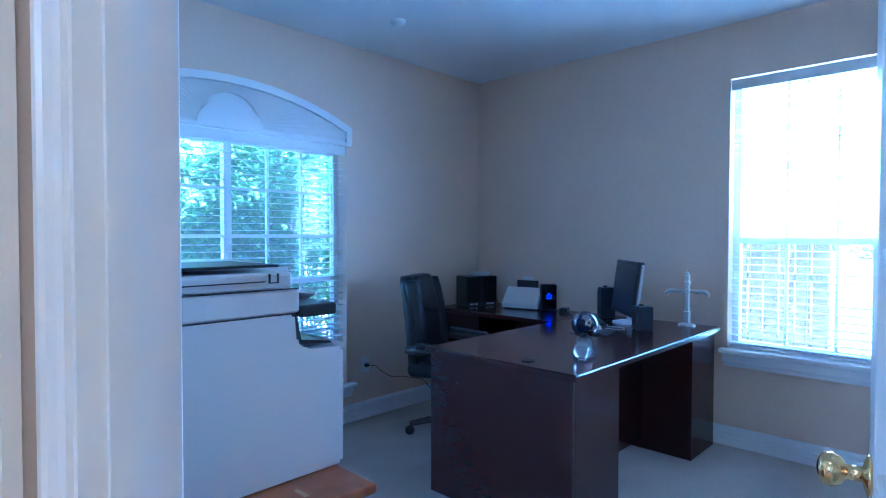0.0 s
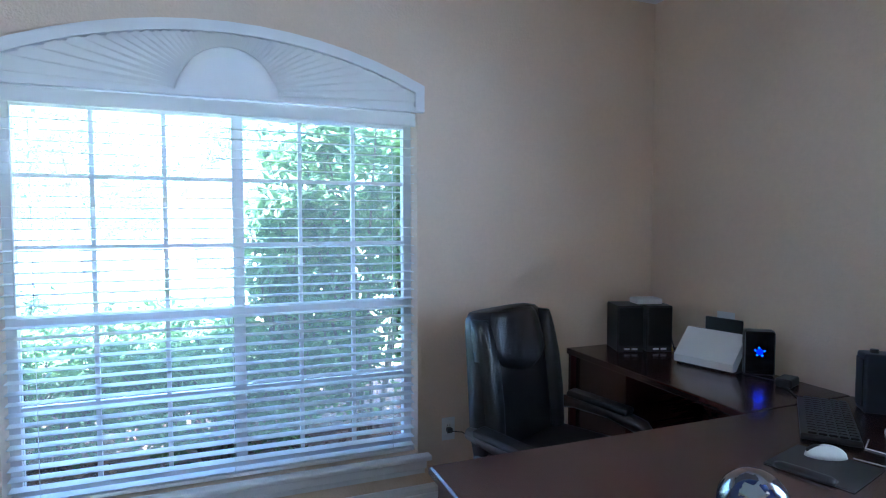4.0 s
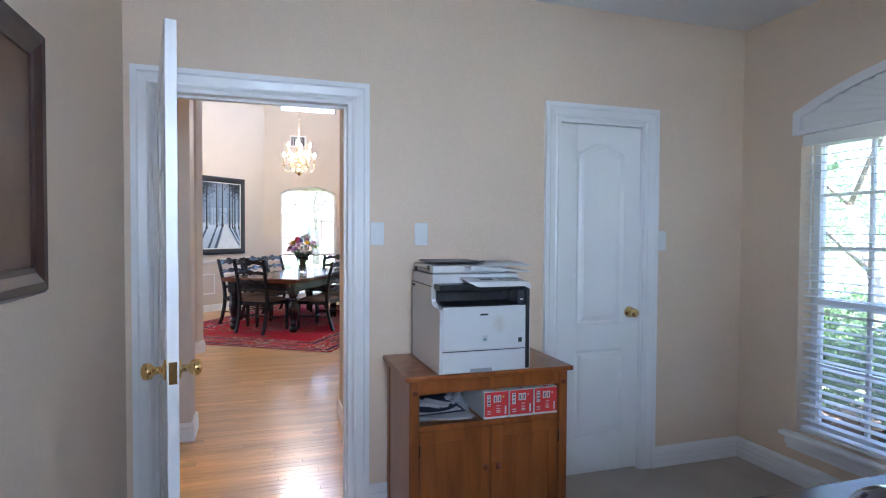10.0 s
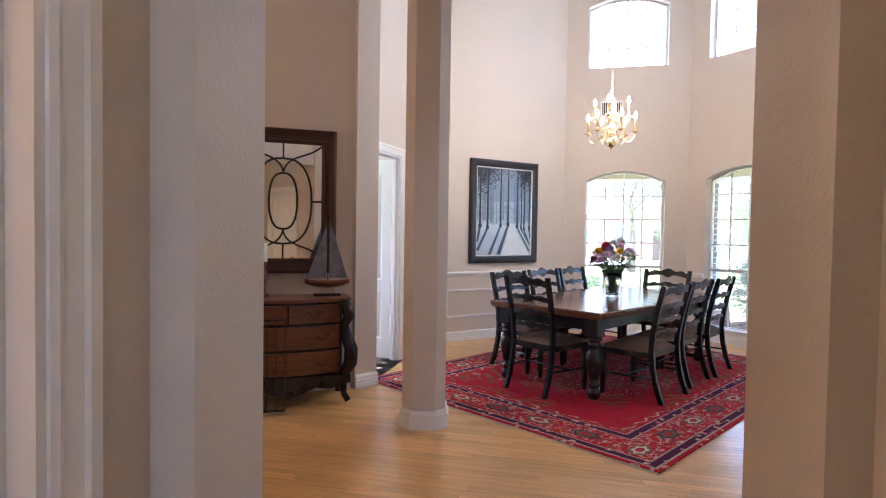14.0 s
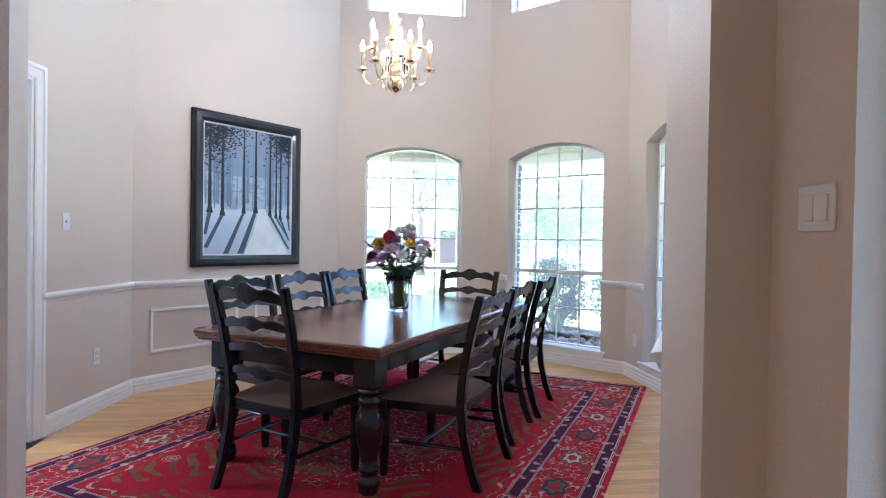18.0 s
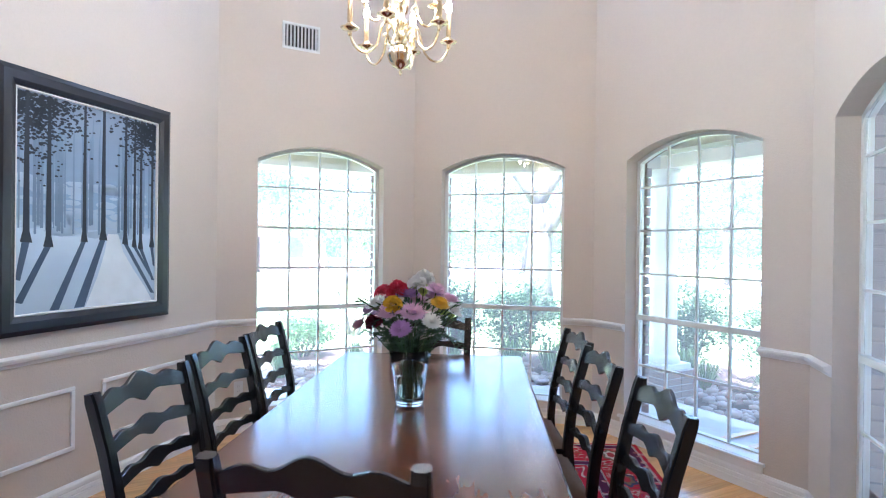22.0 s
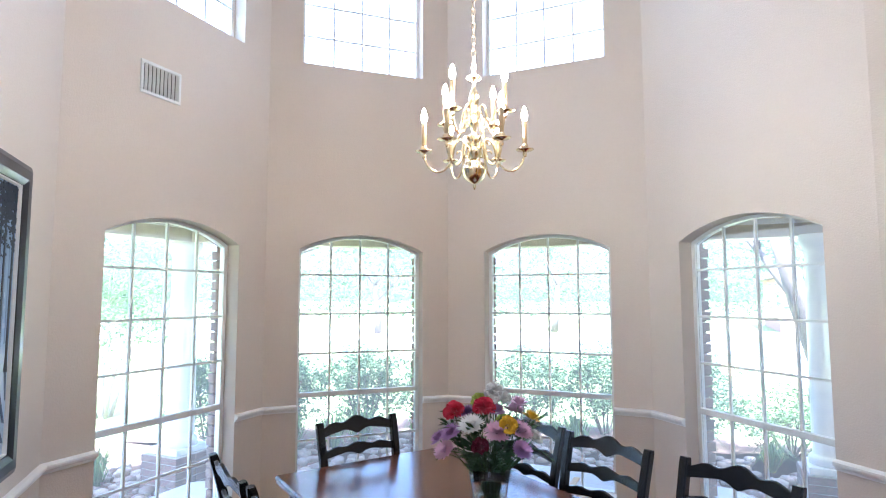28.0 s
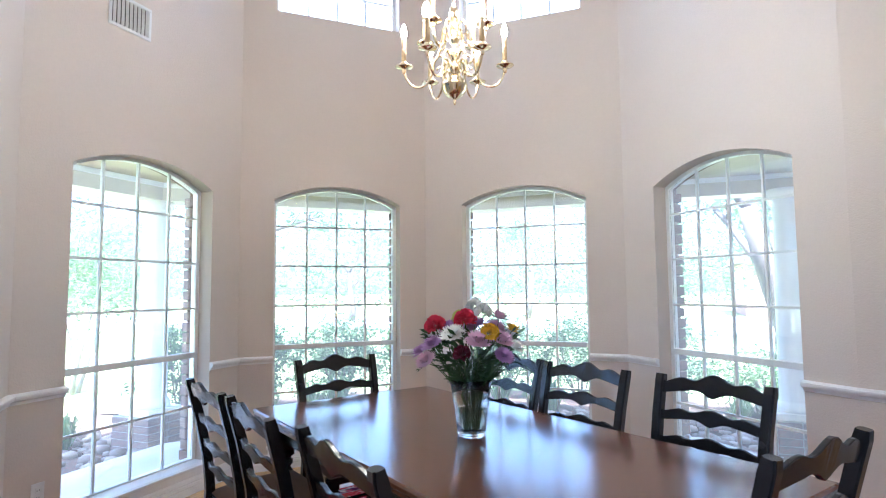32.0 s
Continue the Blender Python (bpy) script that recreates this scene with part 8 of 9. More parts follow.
for i in range(17):
    u = -1 + 2 * i / 16
    pts.append((u * (DWD / 2 - 0.06), 0.105 + 0.06 * abs(u) ** 3 - 0.025 * math.exp(-(u / 0.18) ** 2) + 0.035 * math.exp(-((abs(u) - 0.5) / 0.15) ** 2)))
pts.append((DWD / 2 - 0.06, 0.235))
prism(bm, pts, -DD - 0.0, -DD + 0.035, None, "y")
part("apron", bm, BLACKWOOD, dr, "carved black apron")
for sx in (-1, 1):
    bm = bmesh.new()
    x = sx * (DWD / 2 - 0.045)
    y = -DD + 0.05
    tube(bm, [(x, y, 0.83), (x + sx * 0.01, y - 0.012, 0.78), (x + sx * 0.028, y - 0.028, 0.70), (x - sx * 0.004, y - 0.006, 0.64), (x + sx * 0.01, y - 0.012, 0.55), (x + sx * 0.05, y - 0.04, 0.44), (x + sx * 0.045, y - 0.035, 0.33), (x + sx * 0.0, y - 0.0, 0.24), (x - sx * 0.012, y + 0.01, 0.15), (x + sx * 0.0, y + 0.0, 0.07), (x + sx * 0.03, y - 0.025, 0.018)], [0.040, 0.048, 0.044, 0.038, 0.046, 0.056, 0.056, 0.044, 0.036, 0.024, 0.026], 12)
    box(bm, x - 0.046, y - 0.046, 0.755, x + 0.046, y + 0.04, 0.822, 0.01, 2)
    box(bm, x - 0.050, y - 0.045, 0.165, x + 0.050, y + 0.04, 0.235, 0.012, 2)
    part("corner_leg", bm, BLACKWOOD, dr, "scrolled carved black corner leg", True)
    part("back_leg", cube(x - 0.025, -0.05, 0, x + 0.025, -0.005, 0.25, 0.004, 1), BLACKWOOD, dr)

mi = thing("wall_mirror", on_wall(DW0, DW1, 0.169, 1.03), "large dark framed mirror with oval iron tracery", "mirror")
MW, MH, MF = 0.887, 1.22, 0.125
moulded_frame(mi, MW, MH, [(0, -0.002), (0, -0.040), (0.008, -0.052), (0.022, -0.058), (0.034, -0.052), (0.040, -0.044), (0.060, -0.034), (0.088, -0.029), (0.094, -0.036), (0.106, -0.038), (0.116, -0.032), (0.125, -0.022), (0.125, -0.002)], DARKFRAME)
mir = material("mirror_silver", (0.9, 0.9, 0.9), 0.015, 1.0, vary=0.0, big=0.0)
part("glass", cube(MF, -0.018, MF, MW - MF, -0.004, MH - MF), mir, mi, "clear mirror glass")
cxm, czm = MW / 2, MH / 2
for rx, rz in ((0.115, 0.235), (0.235, 0.36)):
    part("tracery", tube(bmesh.new(), [(cxm + rx * math.copysign(abs(math.cos(t)) ** 0.75, math.cos(t)), -0.022, czm + rz * math.copysign(abs(math.sin(t)) ** 0.9, math.sin(t))) for t in [2 * math.pi * i / 40 for i in range(40)]], 0.009, 7, True), IRON, mi, "", True)
for pts in ([(cxm, czm + 0.36), (cxm, MH - MF)], [(cxm, czm - 0.36), (cxm, MF)], [(MF, czm), (cxm - 0.235, czm)], [(cxm + 0.235, czm), (MW - MF, czm)], [(cxm - 0.235, czm + 0.0), (cxm - 0.115, czm)], [(cxm + 0.115, czm), (cxm + 0.235, czm)]):
    if abs(pts[0][0] - cxm) < 0.24 and abs(pts[1][0] - cxm) < 0.24 and pts[0][1] == pts[1][1]:
        continue
    part("tracery", tube(bmesh.new(), [(x, -0.022, z) for x, z in pts], 0.0075, 7), IRON, mi)
for sx in (-1, 1):
    for sz in (-1, 1):
        pts = []
        for i in range(13):
            u = i / 12
            x = (1 - u) ** 3 * (MW / 2 - MF) + 3 * (1 - u) ** 2 * u * 0.20 + 3 * (1 - u) * u * u * 0.03 + u ** 3 * 0.0
            z = (1 - u) ** 3 * (MH / 2 - MF - 0.01) + 3 * (1 - u) ** 2 * u * 0.36 + 3 * (1 - u) * u * u * 0.40 + u ** 3 * 0.245
            pts.append((cxm + sx * x, -0.024, czm + sz * z))
        part("tracery", tube(bmesh.new(), pts, 0.0075, 7), IRON, mi, "", True)

wh = thing("wall_hanging", pose(-0.792, -0.15, 1.33, 0, 0, -90), "black iron wall plaque with a scrolled top", "plaque")
part("plaque", cube(0, -0.022, 0, 0.26, -0.002, 0.52, 0.006, 2), IRON, wh)
part("raised_cross", cube(0.117, -0.030, 0.10, 0.143, -0.021, 0.42, 0.003, 1), IRON, wh)
part("raised_arm", cube(0.055, -0.029, 0.285, 0.205, -0.021, 0.311, 0.003, 1), IRON, wh)
for sx in (-1, 1):
    part("scroll", tube(bmesh.new(), [(0.13 + sx * x, -0.012, z) for x, z in rounded([(0.125, 0.52), (0.115, 0.565), (0.075, 0.58), (0.055, 0.555), (0.078, 0.545), (0.060, 0.60), (0.02, 0.64), (0.0, 0.66)])], 0.006, 7), IRON, wh, "", True)

CANDLEW = material("candle_wax", (0.82, 0.79, 0.70), 0.55, vary=0.02)
MOTTLE = material("mottled_red", (0.12, 0.022, 0.015), 0.22, vary=0.5, scale=40, coat=0.3)
for s, off, h, ch_ in ((0.30, 0.20, 0.20, 0.115), (0.385, 0.26, 0.155, 0.125), (0.45, 0.20, 0.205, 0.105)):
    cn = thing("candle_holder", on_wall(DW0, DW1, s, DH, off) @ Matrix.Diagonal((1.08, 1.08, 1.4, 1)), "mottled red candle holder with a white candle", "candle", "candle holders")
    bm = bmesh.new()
    lathe(bm, [(0, 0), (0.045, 0), (0.047, 0.012), (0.03, 0.025), (0.022, 0.05), (0.034, h * 0.5), (0.04, h * 0.62), (0.026, h * 0.78), (0.02, h * 0.85), (0.04, h - 0.012), (0.042, h), (0, h)], 20)
    part("holder", bm, MOTTLE, cn, "", True)
    bm = bmesh.new()
    lathe(bm, [(0, h), (0.033, h), (0.034, h + ch_ - 0.004), (0.03, h + ch_), (0.008, h + ch_ - 0.004), (0, h + ch_ - 0.004)], 20)
    cd_ = part("candle", bm, CANDLEW, cn, "white pillar candle", True)
    part("wick", tube(bmesh.new(), [(0, 0, h + ch_ - 0.005), (0.001, 0, h + ch_ + 0.008)], 0.001, 5), DARKP, cd_)
sb = thing("model_sailboat", on_wall(DW0, DW1, 0.965, DH, 0.20) @ Matrix.Diagonal((1.12, 1.1, 1.3, 1)), "dark model sailboat with painted sails on the dresser", "sailboat")
part("stand", cube(-0.10, -0.03, 0, 0.10, 0.03, 0.015, 0.003, 1), BLACKWOOD, sb)
for dx in (-0.05, 0.05):
    part("peg", tube(bmesh.new(), [(dx, 0, 0.014), (dx, 0, 0.06)], 0.004, 8), BRASS, sb)
bm = bmesh.new()
rows = []
for i in range(13):
    u = -1 + 2 * i / 12
    w = 0.036 * (1 - abs(u) ** 2.4)
    keel = 0.052 + 0.03 * abs(u) ** 2
    sheer = 0.098 + 0.012 * u * u
    rows.append([bm.verts.new((u * 0.165, a, z)) for a, z in ((-w, sheer), (-w * 0.8, (sheer + keel) / 2), (0, keel), (w * 0.8, (sheer + keel) / 2), (w, sheer))])
for a, b in zip(rows, rows[1:]):
    for i in range(5):
        bm.faces.new((a[i], a[(i + 1) % 5], b[(i + 1) % 5], b[i]))
bmesh.ops.remove_doubles(bm, verts=bm.verts[:], dist=1e-4)
bmesh.ops.recalc_face_normals(bm, faces=bm.faces[:])
part("hull", bm, DRESSWOOD, sb, "glossy dark wooden hull", True)
part("mast", tube(bmesh.new(), [(0.005, 0, 0.1), (0.005, 0, 0.53)], 0.004, 8), BLACKWOOD, sb)
SAIL = material("painted_sail", (0.16, 0.17, 0.22), 0.5, vary=0.9, scale=14, big=0.6, big_scale=9)
for pts in ([(0.015, 0.115), (0.15, 0.115), (0.015, 0.49)], [(-0.005, 0.115), (-0.15, 0.115), (-0.005, 0.46)]):
    bm = bmesh.new()
    prism(bm, pts, -0.002, 0.002, None, "y")
    part("sail", bm, SAIL, sb, "sail painted with a stormy scene")

np_ = thing("niche_painting", pose(-3.888, -3.62, 1.15), "dark framed woodland painting lit in the niche", "painting")
for y0, z0, y1, z1 in ((0, 0, 1.15, 0.09), (0, 0.85, 1.15, 0.94), (0, 0.09, 0.09, 0.85), (1.06, 0.09, 1.15, 0.85)):
    part("frame", cube(0.0, y0, z0, 0.035, y1, z1, 0.01, 2), FRAMEB, np_)
part("canvas", cube(0.0, 0.09, 0.09, 0.015, 1.06, 0.85), material("canvas_dusk", (0.12, 0.075, 0.03), 0.5, vary=0.8, scale=6, big=0.8, big_scale=3.0), np_)
rnd = random.Random(4)
for k in range(9):
    y = rnd.uniform(0.12, 1.03)
    w = rnd.uniform(0.01, 0.03)
    part("painted_trunk", cube(0.015, y, 0.12 + rnd.uniform(0, 0.2), 0.0165, min(1.055, y + w), 0.845), INK, np_)
pl_ = thing("niche_spotlight", pose(-3.79, -3.05, 2.37), "small recessed spotlight in the niche", "spotlight")
bm = bmesh.new()
lathe(bm, [(0.03, -0.012), (0.045, -0.012), (0.045, 0), (0.03, 0)], 20)
part("ring", bm, TRIM, pl_)
bm = bmesh.new()
lathe(bm, [(0, -0.008), (0.029, -0.008), (0.029, -0.002), (0, -0.002)], 18)
part("lens", bm, glow("spot_glow", (1.0, 0.75, 0.42), 25.0), pl_, "lit lens")
point_lamp("niche_light", (-3.77, -3.05, 2.32), 0.4, (1.0, 0.76, 0.46), 0.03)

nw = thing("newel_post", pose(-2.90, -2.14, 0), "turned honey oak newel post of the stair", "newel post")
bm = bmesh.new()
lathe(bm, [(0, 0.24), (0.04, 0.24), (0.046, 0.27), (0.036, 0.3), (0.03, 0.34), (0.036, 0.44), (0.042, 0.55), (0.036, 0.66), (0.03, 0.72), (0.046, 0.735), (0.046, 0.75)], 20)
box(bm, -0.045, -0.045, 0.0, 0.045, 0.045, 0.245, 0.004, 1)
box(bm, -0.045, -0.045, 0.75, 0.045, 0.045, 0.93, 0.006, 2)
lathe(bm, [(0.02, 0.925), (0.03, 0.935), (0.024, 0.95), (0.04, 0.965), (0.044, 0.985), (0.038, 1.0), (0, 1.005)], 20)
part("post", bm, OAK, nw)
bm = bmesh.new()
prism(bm, [(-0.03, -0.03), (0.03, -0.03), (0.034, 0.0), (0.025, 0.028), (-0.025, 0.028), (-0.034, 0.0)], 0, 1.6, Matrix(((1, 0, 0, 0), (0, 0, -1, -0.04), (0, 1, 0, 0.86), (0, 0, 0, 1))))
for v in bm.verts:
    v.co.z += max(0, -0.25 - v.co.y) * 0.0 + (0.10 * (-v.co.y - 0.04))
part("handrail", bm, OAK, nw, "honey oak handrail")
for k in range(9):
    y = -0.22 - 0.15 * k
    bm = bmesh.new()
    lathe(bm, [(0.012, 0.0), (0.012, 0.2), (0.016, 0.22), (0.012, 0.26), (0.015, 0.55), (0.01, 0.82 - 0.1 * 0 + 0.1 * (-y - 0.04))], 10, pose(0, y, 0))
    part("baluster", bm, OAK, nw)

gt = thing("pet_gate", pose(0, 0, 0), "folded black iron pet gate beside the dresser", "gate")
G0, G1 = (-3.22, -2.0), (-3.48, -1.47)
GH = 0.72


def gate_panel(p, q, n, h):
    part("bottom_rail", tube(bmesh.new(), [(*p, 0.035), (*q, 0.035)], 0.008, 6), IRON, gt)
    pn = part("top_rail", tube(bmesh.new(), [(*p, h), (*q, h)], 0.009, 6), IRON, gt)
    for i in range(n + 1):
        u = i / n
        x, y = p[0] + (q[0] - p[0]) * u, p[1] + (q[1] - p[1]) * u
        part("bar", tube(bmesh.new(), [(x, y, 0.035), (x, y, h)], 0.0045, 6), IRON, pn)


gate_panel(G0, G1, 9, GH)
gate_panel((-3.24, -2.02), (-3.50, -2.22), 6, GH)
for p in (G0, (-3.24, -2.02)):
    part("post", cube(p[0] - 0.018, p[1] - 0.018, 0, p[0] + 0.018, p[1] + 0.018, GH + 0.02, 0.003, 1), IRON, gt)
part("latch", tube(bmesh.new(), [(-3.22, -2.0, GH + 0.02), (-3.24, -2.04, GH + 0.06), (-3.3, -2.08, GH + 0.03)], 0.012, 8), IRON, gt)
part("threshold_bar", tube(bmesh.new(), [(-3.2, -2.0, 0.012), (-2.96, -2.13, 0.012)], 0.012, 8), IRON, gt)

# bathroom vanity and lamp
va = thing("bath_vanity", pose(0.55, -1.0, 0), "cream bathroom vanity with white top", "vanity")
part("body", cube(-0.6, -0.75, 0.0, -0.08, -0.15, 0.80, 0.004, 1), material("vanity_cream", (0.55, 0.44, 0.30), 0.5), va)
part("counter", cube(-0.62, -0.77, 0.80, -0.06, -0.13, 0.835, 0.006, 2), PLASTIC, va, "white counter top")
part("backsplash", cube(-0.62, -0.77, 0.835, -0.06, -0.75, 0.94, 0.004, 1), PLASTIC, va)
point_lamp("bath_light", (-0.05, -1.55, 2.15), 3.6, (1.0, 0.72, 0.40), 0.12)
# unseen downlight added in the vestibule ceiling, inferred from warm light on its walls
dl = thing("downlight", pose(0.05, 0.42, OFFICE_H), "small round white downlight, lit, added out of view in the ceiling", "ceiling light")
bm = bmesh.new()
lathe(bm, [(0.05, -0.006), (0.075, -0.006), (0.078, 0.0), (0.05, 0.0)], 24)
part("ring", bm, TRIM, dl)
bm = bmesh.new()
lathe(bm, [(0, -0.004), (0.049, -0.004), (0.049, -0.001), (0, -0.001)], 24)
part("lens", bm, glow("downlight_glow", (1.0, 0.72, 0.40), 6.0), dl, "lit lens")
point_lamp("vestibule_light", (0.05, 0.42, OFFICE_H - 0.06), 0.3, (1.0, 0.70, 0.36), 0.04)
# warm light added above the stair of the entrance hall, its source unseen
point_lamp("stair_added_light", (-2.3, -3.3, 3.2), 5, (1.0, 0.66, 0.36), 0.15)

# ---- outdoors ----
def leafy(name, light, dark):
    """Leaf green that differs leaf by leaf and lets some light through."""
    m = bpy.data.materials.new(name)
    m.use_nodes = True
    n, l = m.node_tree.nodes, m.node_tree.links
    b = n["Principled BSDF"]
    b.inputs["Roughness"].default_value = 0.5
    geo = n.new("ShaderNodeNewGeometry")
    ramp = n.new("ShaderNodeValToRGB")
    ramp.color_ramp.elements[0].color, ramp.color_ramp.elements[1].color = (*dark, 1), (*light, 1)
    l.new(geo.outputs["Random Per Island"], ramp.inputs[0])
    l.new(ramp.outputs[0], b.inputs["Base Color"])
    tr = n.new("ShaderNodeBsdfTranslucent")
    l.new(ramp.outputs[0], tr.inputs[0])
    mix = n.new("ShaderNodeMixShader")
    mix.inputs[0].default_value = 0.45
    l.new(b.outputs[0], mix.inputs[1])
    l.new(tr.outputs[0], mix.inputs[2])
    l.new(mix.outputs[0], n["Material Output"].inputs[0])
    return m


LEAF_SHRUB = leafy("shrub_leaf", (0.15, 0.22, 0.10), (0.06, 0.105, 0.05))
LEAF_BUSH = leafy("bush_leaf", (0.21, 0.31, 0.11), (0.08, 0.14, 0.06))
LEAF_TREE = leafy("tree_leaf", (0.15, 0.21, 0.105), (0.07, 0.11, 0.06))
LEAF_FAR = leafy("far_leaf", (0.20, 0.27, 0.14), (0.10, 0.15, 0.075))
LEAF_GRASS = leafy("grass_blade", (0.22, 0.32, 0.10), (0.10, 0.18, 0.05))
BARK = material("bark", (0.13, 0.105, 0.085), 0.9, vary=0.35, scale=14, bump=1.0, bump_scale=22)
PALEBARK = material("pale_bark", (0.42, 0.35, 0.28), 0.8, vary=0.25, scale=10, bump=0.5, bump_scale=30)
LAWN = material("lawn_grass", (0.30, 0.35, 0.15), 0.95, vary=0.3, scale=30, bump=1.0, bump_scale=60, big=0.25, big_scale=0.3, spec=0.1)
MULCH = material("mulch", (0.17, 0.115, 0.085), 0.95, vary=0.4, scale=40, bump=1.0, bump_scale=70, spec=0.1)
CONCRETE = material("pale_concrete", (0.60, 0.57, 0.52), 0.85, vary=0.12, scale=20, bump=0.3, bump_scale=90)
ROAD = material("road_concrete", (0.40, 0.39, 0.36), 0.9, vary=0.12, scale=6, bump=0.3)
STONE = leafy("river_stone", (0.62, 0.53, 0.45), (0.34, 0.27, 0.22))
SOFFIT = material("porch_beige", (0.58, 0.52, 0.42), 0.6, vary=0.05, scale=10, bump=0.05)
ROOFING = material("roof_shingle", (0.13, 0.115, 0.10), 0.95, vary=0.3, scale=30, bump=0.6, bump_scale=40)
# the boards' colour is darkened to stand in for shade on the fence
FENCE = material("fence_board", (0.11, 0.085, 0.065), 0.9, vary=0.3, scale=8, bump=0.4, bump_scale=40)
GROUND_Z = -0.15


def offset_ring(pts, d):
    """The open outline moved outwards (to the left of its way) by d."""
    out = []
    for i, p in enumerate(pts):
        dirs = []
        if i:
            dirs.append(Vector((p[0] - pts[i - 1][0], p[1] - pts[i - 1][1])).normalized())
        if i < len(pts) - 1:
            dirs.append(Vector((pts[i + 1][0] - p[0], pts[i + 1][1] - p[1])).normalized())
        ns = [Vector((-q.y, q.x)) for q in dirs]
        n = sum(ns, Vector((0, 0))).normalized()
        k = d / max(0.3, n.dot(ns[0]))
        out.append((p[0] + n.x * k, p[1] + n.y * k))
    return out


BAY = [WP, PA, AB, BC, CD, DE]
# wedges that close the outer corners of the bay
for p, q, r in ((WP, PA, AB), (PA, AB, BC), (AB, BC, CD), (BC, CD, DE)):
    ring = offset_ring([p, q, r], REVEAL)
    d1, d2 = (Vector(q) - Vector(p)).normalized(), (Vector(r) - Vector(q)).normalized()
    bm = bmesh.new()
    prism(bm, [(q[0] - d1.y * 0.001, q[1] + d1.x * 0.001), (q[0] - d1.y * REVEAL, q[1] + d1.x * REVEAL), ring[1], (q[0] - d2.y * REVEAL, q[1] + d2.x * REVEAL)], 0, DINING_H - 0.002)
    setting("wall_corner", bm, BRICK, "red brick outer corner of the bay", "wall")
# unseen slabs over the house, added to keep the sun out, and the porch roof
bm = bmesh.new()
prism(bm, offset_ring([(-4.4, -6.4), (-8.4, -2.6), *BAY[1:], (-3.1, 2.3)], 0.35) + [(0.0, 2.6), (0.0, -6.6)], 5.50, 5.62)
setting("roof_main", bm, ROOFING, "dark unseen roof slab added over the house to block the sun", "roof")
setting("roof_study", cube(-0.9, -6.6, 2.86, 4.95, 4.0, 2.98), ROOFING, "dark unseen roof slab added over the study to shade its windows", "roof")
inner, outer = offset_ring(BAY[1:] + [(-3.18, 2.07)], REVEAL + 0.03), offset_ring(BAY[1:] + [(-3.0, 2.07)], 2.15)
bm = bmesh.new()
prism(bm, outer[:-1] + [(-2.8, 4.3), (-0.6, 4.3), (-0.6, 2.07), *reversed(inner)], 2.52, 2.58)
setting("ceiling_porch", bm, SOFFIT, "beige boarded porch ceiling", "ceiling")
bm = bmesh.new()
prism(bm, offset_ring(BAY[1:], 2.3)[:-1] + [(-2.6, 4.5), (-0.4, 4.5), (-0.4, 2.1), *reversed(inner)], 2.585, 2.67)
setting("roof_porch", bm, ROOFING, "dark shingled porch roof", "roof")
ring = offset_ring(BAY[1:], 1.7)
posts = [ring[1], ring[2], (-3.82, 4.72)]
line = [ring[0], ring[1], ring[2], ring[3], (-3.2, 4.99)]
BEAM = [(-0.15, 2.34), (-0.15, 2.52), (0.15, 2.52), (0.15, 2.34)]
for p, q in zip(line, line[1:]):
    setting("trim_porch_beam", swept(BEAM, p, q, 0.0, 0.0), SOFFIT, "beige painted porch beam", "trim")
    setting("trim_porch_fascia", swept([(-0.165, 2.47), (-0.165, 2.52), (0.165, 2.52), (0.165, 2.47)], p, q), TRIM, "white band along the porch beam", "trim")

post = None
for x, y in posts:
    if post:
        copy_thing(post, pose(x, y, GROUND_Z))
        continue
    post = thing("porch_column", pose(x, y, GROUND_Z), "white round porch column on a low brick plinth", "column", "porch columns")
    shaft = bmesh.new()
    lathe(shaft, [(0.175, 0.42), (0.175, 0.47), (0.165, 0.49), (0.15, 0.50), (0.142, 0.52), (0.14, 0.9), (0.135, 1.6), (0.122, 2.28), (0.13, 2.30), (0.122, 2.33), (0.15, 2.38), (0.165, 2.40), (0.165, 2.49)], 28)
    part("shaft", shaft, TRIM, post, "white painted round shaft", True)
    part("base_slab", cube(-0.20, -0.20, 0.36, 0.20, 0.20, 0.42, 0.006), TRIM, post, "white base slab")
    part("plinth", cube(-0.235, -0.235, 0, 0.235, 0.235, 0.36), material("mortar", (0.40, 0.36, 0.31), 0.9, vary=0.1), post, "brick plinth")
    me = None
    for row in range(5):
        for side in range(4):
            for k in range(2):
                m = pose(0, 0, 0.006 + row * 0.071, 0, 0, 90 * side) @ Matrix.Translation((-0.243 + k * 0.243 + (0.0 if row % 2 else -0.004), -0.243, 0))
                if me is None:
                    first = part("brick", cube(0.004, 0, 0, 0.237, 0.02, 0.062, 0.003, 1), BRICK, post)
                    first.matrix_basis = m
                    me = first.data
                else:
                    share("brick", me, post, m)

# ground
setting("ground", cube(-160, -120, -0.6, 160, 190, GROUND_Z), LAWN, "sunlit green lawn around the house", "ground")
bm = bmesh.new()
prism(bm, offset_ring(BAY, 3.9)[1:] + [(-2.4, 7.2), (-2.4, 2.1), (-4, 0)], GROUND_Z - 0.02, GROUND_Z + 0.012)
setting("ground_bed", bm, MULCH, "brown planting bed round the bay", "ground")
setting("ground_bed_study", cube(-0.2, 3.5, GROUND_Z - 0.02, 5.2, 6.6, GROUND_Z + 0.012), MULCH, "brown mulch bed in front of the study window", "ground")
bm = bmesh.new()
prism(bm, offset_ring(BAY[1:], 1.35) + [(-2.9, 4.4), (-0.6, 4.4), (-0.6, 2.06), (-3.2, 2.06), *reversed(offset_ring(BAY[1:], 0.1))], GROUND_Z - 0.1, -0.02)
